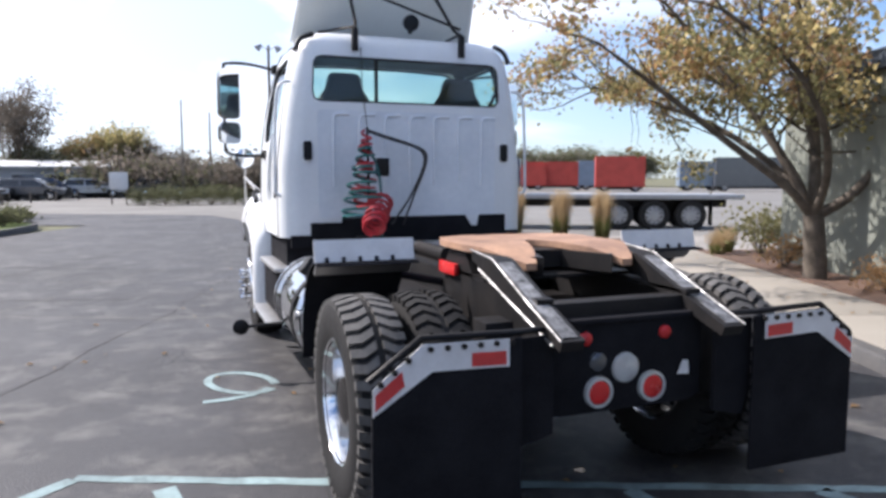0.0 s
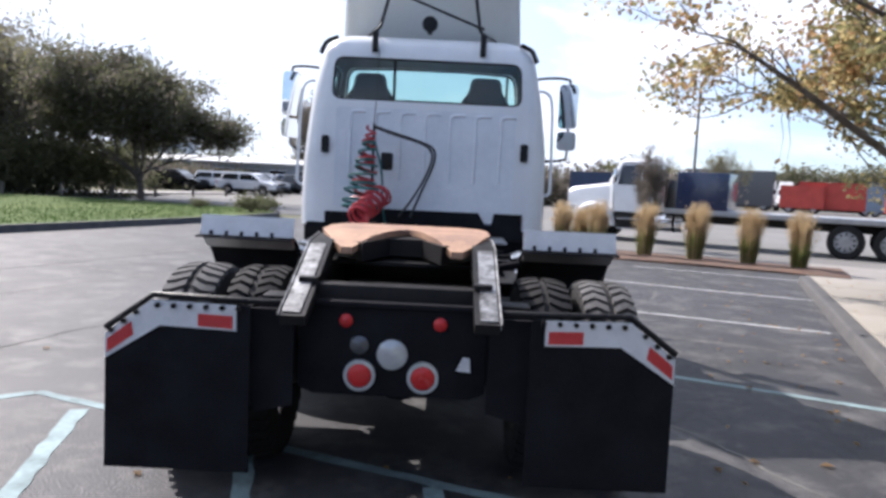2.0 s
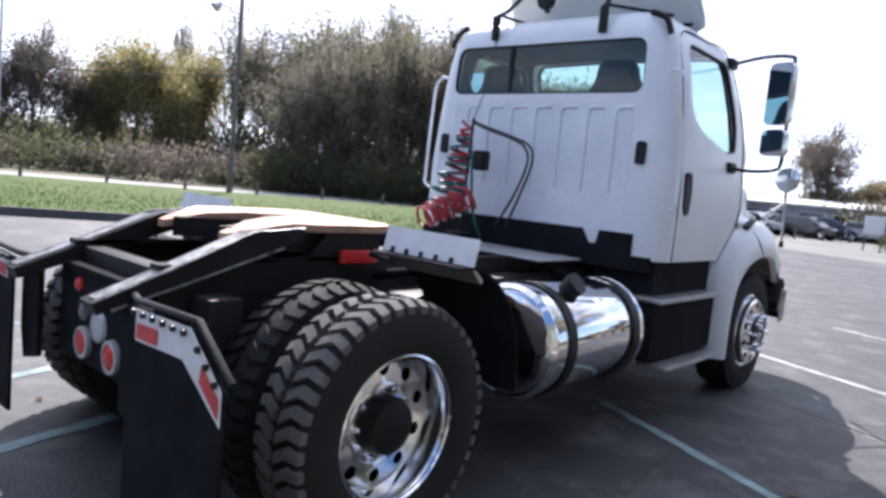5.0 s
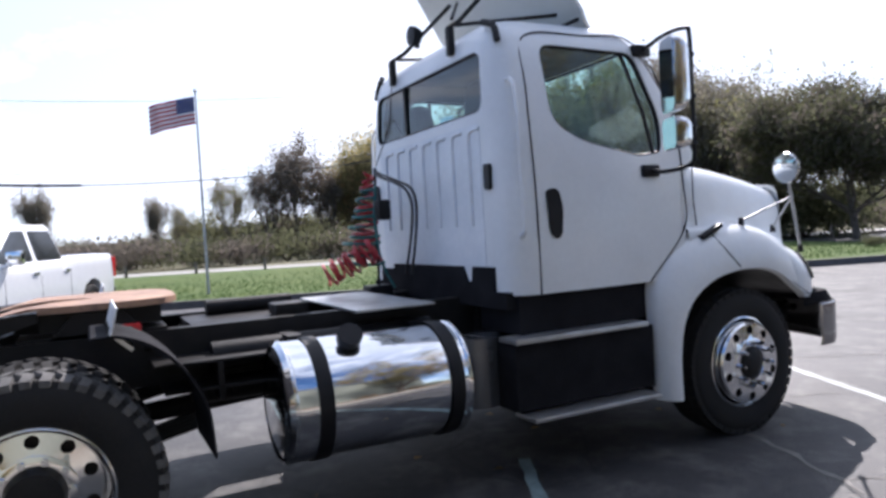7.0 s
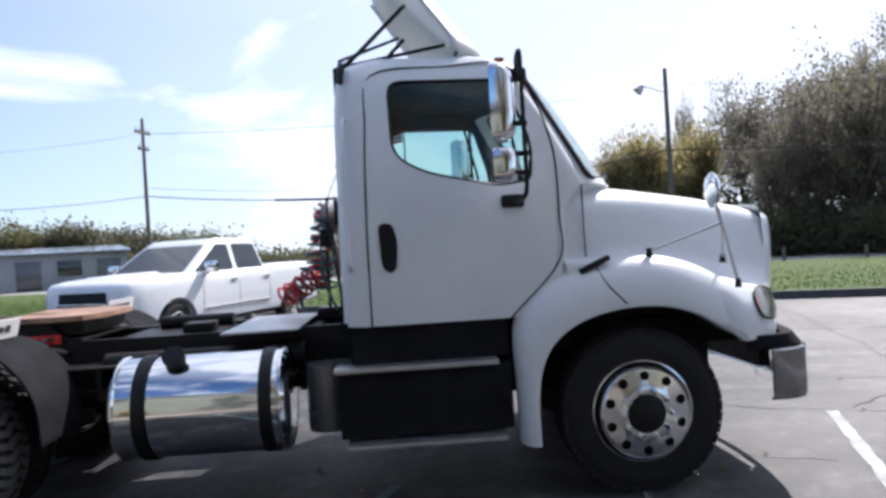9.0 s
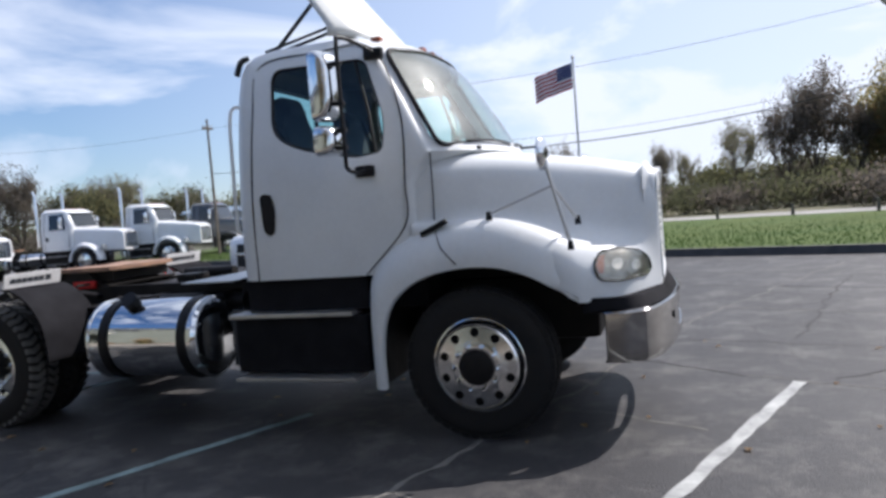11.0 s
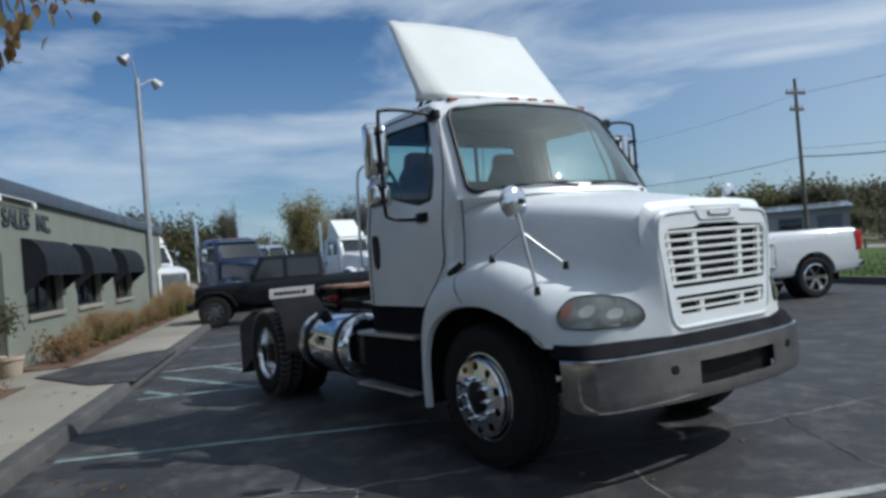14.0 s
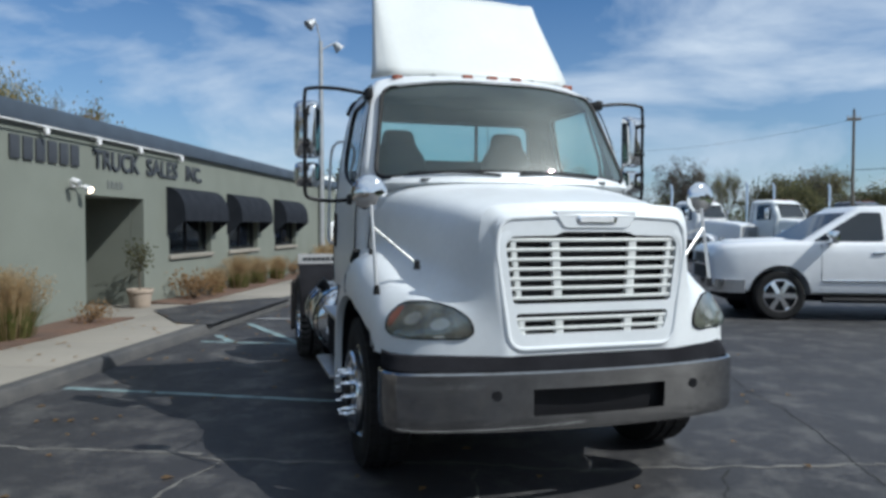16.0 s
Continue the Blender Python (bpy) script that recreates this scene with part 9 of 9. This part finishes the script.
semi("flatbed_truck", at(5.3, 14.9, 0, 0.9) @ facing(0, 0, -0.875, 0.485), "long white flatbed truck with three rear axles", CAR_WHITE, False, False, 0.0, 7.7, (0.0, 1.19, 2.38), GALV, "", 0.5)
for k, (x, y) in enumerate(((37.3, 82.0), (39.6, 80.9), (42.1, 79.7))):
    semi("distant_tractor", facing(x, y, -0.45, -0.9), "white-fronted tractor truck far across the yard", CAR_WHITE, True, False, 0.8, group="distant trucks")


def container(name, m, label, mat_, L=6.0, H=2.4):
    c = empty(name, m, label, "container", "yard boxes")
    bm = bmesh.new()
    n = int(L / 0.28)
    pts = []
    for k in range(n + 1):
        y = -L / 2 + L * k / n
        pts.append((1.2 if k % 2 else 1.16, y))
    poly = pts + [(-x, y) for x, y in pts[::-1]]
    prism(bm, poly, "z", 0.55, 0.55 + H)
    part("box", bm, mat_, c)
    bm = bmesh.new()
    for s in (1, -1):
        x0, x1 = sorted((s * .5, s * .62))
        box(bm, x0, x1, -L / 2 + .2, L / 2 - .2, 0.3, 0.548)
    part("chassis", bm, BLACK_PAINT, c)
    for y in (-L / 2 + 1.0, L / 2 - 1.0):
        for s in (1, -1):
            simple_wheel(c, (s * .95, y, .5), s, .5, .3, GALV, 10)
    return c


for k, (x, y, mt, lb, L_, H_) in enumerate([(45.4, 73.1, RED_BOX, "red", 7.0, 2.9), (41.6, 74.3, RED_BOX, "dull red", 4.6, 2.6), (49.5, 70.6, STEEL_BLUE, "blue-grey", 4.6, 3.2), (45.6, 60.0, RED_BOX, "bright red", 5.4, 3.4), (58.6, 62.0, STEEL_BLUE, "blue-grey", 5.0, 3.0),
                                            (47.4, 78.0, RED_BOX, "red", 8.0, 3.2), (52.8, 74.8, CAR_RED, "dull red", 8.0, 3.0), (63.0, 57.0, CAR_GREY, "grey", 10.0, 3.4), (7.1, 23.9, CAR_BLUE, "dark navy", 2.0, 1.75), (35.0, 79.0, CAR_GREY, "dark grey", 10.0, 4.2)]):
    container("yard_box", facing(x, y, 0.85, -0.5), f"{lb} steel box body standing across the yard", mt, L_, H_)


def shed(name, m, label, L, D, H, doors=6, wall_m=SHED, roof_m=SHED_ROOF):
    s = empty(name, m, label, "building")
    bm = bmesh.new()
    box(bm, -L / 2, L / 2, 0, D, -0.05, H)
    part("wall", bm, wall_m, s)
    bm = bmesh.new()
    prism(bm, [(-0.35, H + .003), (D / 2, H + .5), (D + .35, H + .003), (D + .35, H + .14), (D / 2, H + .64), (-.35, H + .14)], "x", -L / 2 - .3, L / 2 + .3)
    part("roof", bm, roof_m, s)
    for k in range(doors):
        x = -L / 2 + (k + .5) * L / doors
        bm = bmesh.new()
        box(bm, x - L / doors * .3, x + L / doors * .3, -0.05, -0.003, 0.02 if k % 2 else 1.0, H * .78, .01)
        w = part("door" if k % 2 else "window", bm, CAR_GREY if k % 2 else DARK_GLASS, s)
        bm = bmesh.new()
        box(bm, x - L / doors * .32, x + L / doors * .32, -0.07, -0.052, H * .78, H * .82)
        part("lintel", bm, roof_m, w)
    return s


shed("long_shed", facing(-24.2, 56.8, 0.06, 1), "long low grey shed with a pale roof edge", 36, 6, 2.35, 14)
shed("long_shed", facing(66, 118, -0.45, 1), "long low grey shed with a pale roof edge", 50, 14, 4.6, 10)
shed("roadside_house", facing(-46.5, -29.5, -0.85, -0.5), "low grey roadside building with a dull roof", 16, 9, 2.6, 6, SHED, CAR_GREY)
shed("white_shed", facing(-29, 62, -0.3, 1), "plain white box-like shed", 8, 6, 4.6, 0, CAR_WHITE, SHED_ROOF)

# ---- poles, wires, flag ----
def pole(name, x, y, h, label, mat_, r=0.14, arms=(), lamps=(), group="poles"):
    p = empty(name, Matrix.Translation((x, y, 0)), label, "pole", group)
    bm = bmesh.new()
    cyl(bm, (0, 0, -0.3), (0, 0, h), r, r * 0.62, 12)
    part("shaft", bm, mat_, p)
    for z, hw, a in arms:
        bm = bmesh.new()
        d = Vector((math.cos(a), math.sin(a), 0))
        n = Vector((-d.y, d.x, 0)) * .05
        loft(bm, [[Vector((0, 0, z)) + d * e + n + Vector((0, 0, q)) for q in (-.05, .05)] + [Vector((0, 0, z)) + d * e - n + Vector((0, 0, q)) for q in (.05, -.05)] for e in (-hw, hw)])
        part("crossarm", bm, mat_, p)
        for e in (-hw * .9, -hw * .4, hw * .4, hw * .9):
            bm = bmesh.new()
            cyl(bm, Vector((0, 0, z + .05)) + d * e, Vector((0, 0, z + .18)) + d * e, .035, .02, 8)
            part("insulator", bm, CLEAR_LENS, p)
    for z, reach, a in lamps:
        d = Vector((math.cos(a), math.sin(a), 0))
        bm = bmesh.new()
        tube(bm, [Vector((0, 0, min(h - .05, z - .3))), Vector((0, 0, z - .12)) + d * reach * .6, Vector((0, 0, z)) + d * reach], .025, 6)
        hd = part("arm", bm, GALV, p)
        bm = bmesh.new()
        o = Vector((0, 0, z)) + d * reach
        cyl(bm, o, o + d * .22 - Vector((0, 0, .22)), .09, .20, 14)
        part("lamp", bm, GALV, hd, "grey floodlight head")
    return p


pole("light_pole", -0.92, -20.75, 8.15, "tall grey light pole with two floodlights", GALV, .12, (), ((8.85, .25, 0.3), (8.15, .5, 3.3)))
pole("utility_pole", -23.0, 9.8, 8.3, "wooden utility pole with a street lamp beyond the lawn", WOOD_POLE, .13, (), ((7.6, 1.0, -1.5),))
pole("utility_pole", -25.2, -12.05, 7.7, "wooden utility pole with a transformer", WOOD_POLE, .10, ((7.1, .5, 2.9), (6.4, .35, 2.9)))
pole("utility_pole", -23.9, -20.0, 6.75, "wooden utility pole beyond the lot", WOOD_POLE, .08, ((6.3, .3, 2.9),))
pole("light_pole", 3.3, 32.2, 8.7, "tall light pole by the drive", WOOD_POLE, .11, (), ((8.7, .4, 0.2), (8.7, .4, 3.3)))
for x, y, h in ((-0.9, 52.5, 7.7), (1.2, 52.4, 6.8), (-17.2, -30.3, 5.5), (-18.2, -29.6, 6.25), (13.3, 29.7, 7.3)):
    pole("utility_pole", x, y, h, "slim wooden pole standing far off", WOOD_POLE, .09)
for a, b, sag, r in (((-23.0, 9.8, 7.65), (-25.2, -12.05, 7.05), .45, .009), ((-23.0, 9.8, 4.95), (-25.2, -12.05, 4.4), .85, .022), ((-23.0, 9.8, 5.15), (-25.2, -12.05, 4.75), .75, .008),
                     ((-25.2, -12.05, 7.05), (-23.9, -20.0, 6.3), .15, .006), ((-25.2, -12.05, 4.4), (-23.9, -20.0, 4.1), .15, .014), ((-23.9, -20.0, 6.3), (-19.7, -40.0, 6.9), .6, .006),
                     ((-23.0, 9.8, 7.65), (-20, 60, 9.0), 1.0, .011), ((-23.0, 9.8, 4.95), (-20, 60, 6.4), .9, .022)):
    A, B = Vector(a), Vector(b)
    line = [A.lerp(B, k / 24) - Vector((0, 0, sag * 4 * (k / 24) * (1 - k / 24))) for k in range(25)]
    bm = bmesh.new()
    tube(bm, line, r, 5)
    wire = tagged(mesh_object("overhead_wire", bm, HOSE_BLACK), "thin black overhead wire between poles", "wire", "overhead wires")
    if r == .022 and b[2] == 4.4:
        bm = bmesh.new()
        tube(bm, line[15:19], 0.05, 8)
        part("splice_sleeve", bm, BLACK_PLASTIC, wire, "thick black splice sleeve")
first_post = None
for k in range(26):
    m = LOT @ at(-25.4, -30 + 2.9 * k, 0.1)
    if first_post is None:
        bm = bmesh.new()
        cyl(bm, (0, 0, -0.1), (0, 0, 0.55), 0.07, 0.06, 8)
        first_post = tagged(mesh_object("road_post", bm, WOOD_POLE), "short dark wooden post at the road edge", "post", "road posts")
        first_post.matrix_world = m
    else:
        copy_thing(first_post, m)
# flagpole and flag
fp = empty("flagpole", Matrix.Translation((-14.45, -1.16, 0.12)), "slim white flagpole flying a striped flag on the lawn", "flagpole")
bm = bmesh.new()
cyl(bm, (0, 0, -0.2), (0, 0, 5.22), 0.04, 0.022, 12)
lathe(bm, [(0.001, 5.20), (0.04, 5.23), (0.05, 5.26), (0.03, 5.30), (0.001, 5.31)], 12, pose(0, 0, 0, 0, -90, 0))
part("shaft", bm, GALV, fp)
bm = bmesh.new()
NX, NZ, FL, FH = 30, 26, 1.15, 0.70
fly = Vector((-0.12, -0.985, -0.16)).normalized()
side = Vector((0.985, -0.12, 0))
grid = []
for j in range(NZ + 1):
    row = []
    for i in range(NX + 1):
        s, t = i / NX, j / NZ
        wv = 0.07 * s * math.sin(9 * s + 1.5 * t) + 0.03 * s * math.sin(17 * s + 3 * t)
        row.append(bm.verts.new(Vector((0, 0, 5.12)) + fly * (0.04 + FL * s * 0.96) + side * wv + Vector((0, 0, -FH * t - 0.10 * s * s))))
    grid.append(row)
for j in range(NZ):
    for i in range(NX):
        f = bm.faces.new((grid[j][i], grid[j][i + 1], grid[j + 1][i + 1], grid[j + 1][i]))
        f.material_index = 2 if (i < NX * 0.4 and j < 14) else (0 if (j // 2) % 2 == 0 else 1)
fl = part("flag", bm, [FLAG_RED, FLAG_WHITE, FLAG_BLUE], fp, "red and white striped flag with a blue canton")
bm = bmesh.new()
for r in range(5):
    for c in range(6):
        i, j = 1 + c * 2, 1 + r * 2.6
        p = Vector((0, 0, 5.12)) + fly * (0.04 + FL * (i / NX) * 0.96) + Vector((0, 0, -FH * j / NZ))
        s = i / NX
        p += side * (0.07 * s * math.sin(9 * s + 1.5 * j / NZ) + 0.03 * s * math.sin(17 * s + 3 * j / NZ))
        for sd in (0.006, -0.006):
            ring = [p + side * sd + fly * 0.016 * math.cos(a) * (1 if k % 2 else .45) + Vector((0, 0, 0.016 * math.sin(a) * (1 if k % 2 else .45))) for k, a in enumerate([2 * math.pi * q / 10 for q in range(10)])]
            bm.faces.new([bm.verts.new(q) for q in ring])
tagged(part("star", bm, FLAG_WHITE, fl, "small white stars", smooth=False), "small white stars", kind="stuff")
# notice board by the far drive
nb = empty("notice_board", facing(-4.7, 37.4, 0.1, 1), "plain white board on two posts", "sign")
bm = bmesh.new()
box(bm, -.5, .5, -.03, .03, 0.9, 1.9, .01)
part("board", bm, WHITE_TAPE, nb)
for s in (-.4, .4):
    bm = bmesh.new()
    cyl(bm, (s, .05, -.1), (s, .05, 1.8), .04)
    part("post", bm, WOOD_POLE, nb)
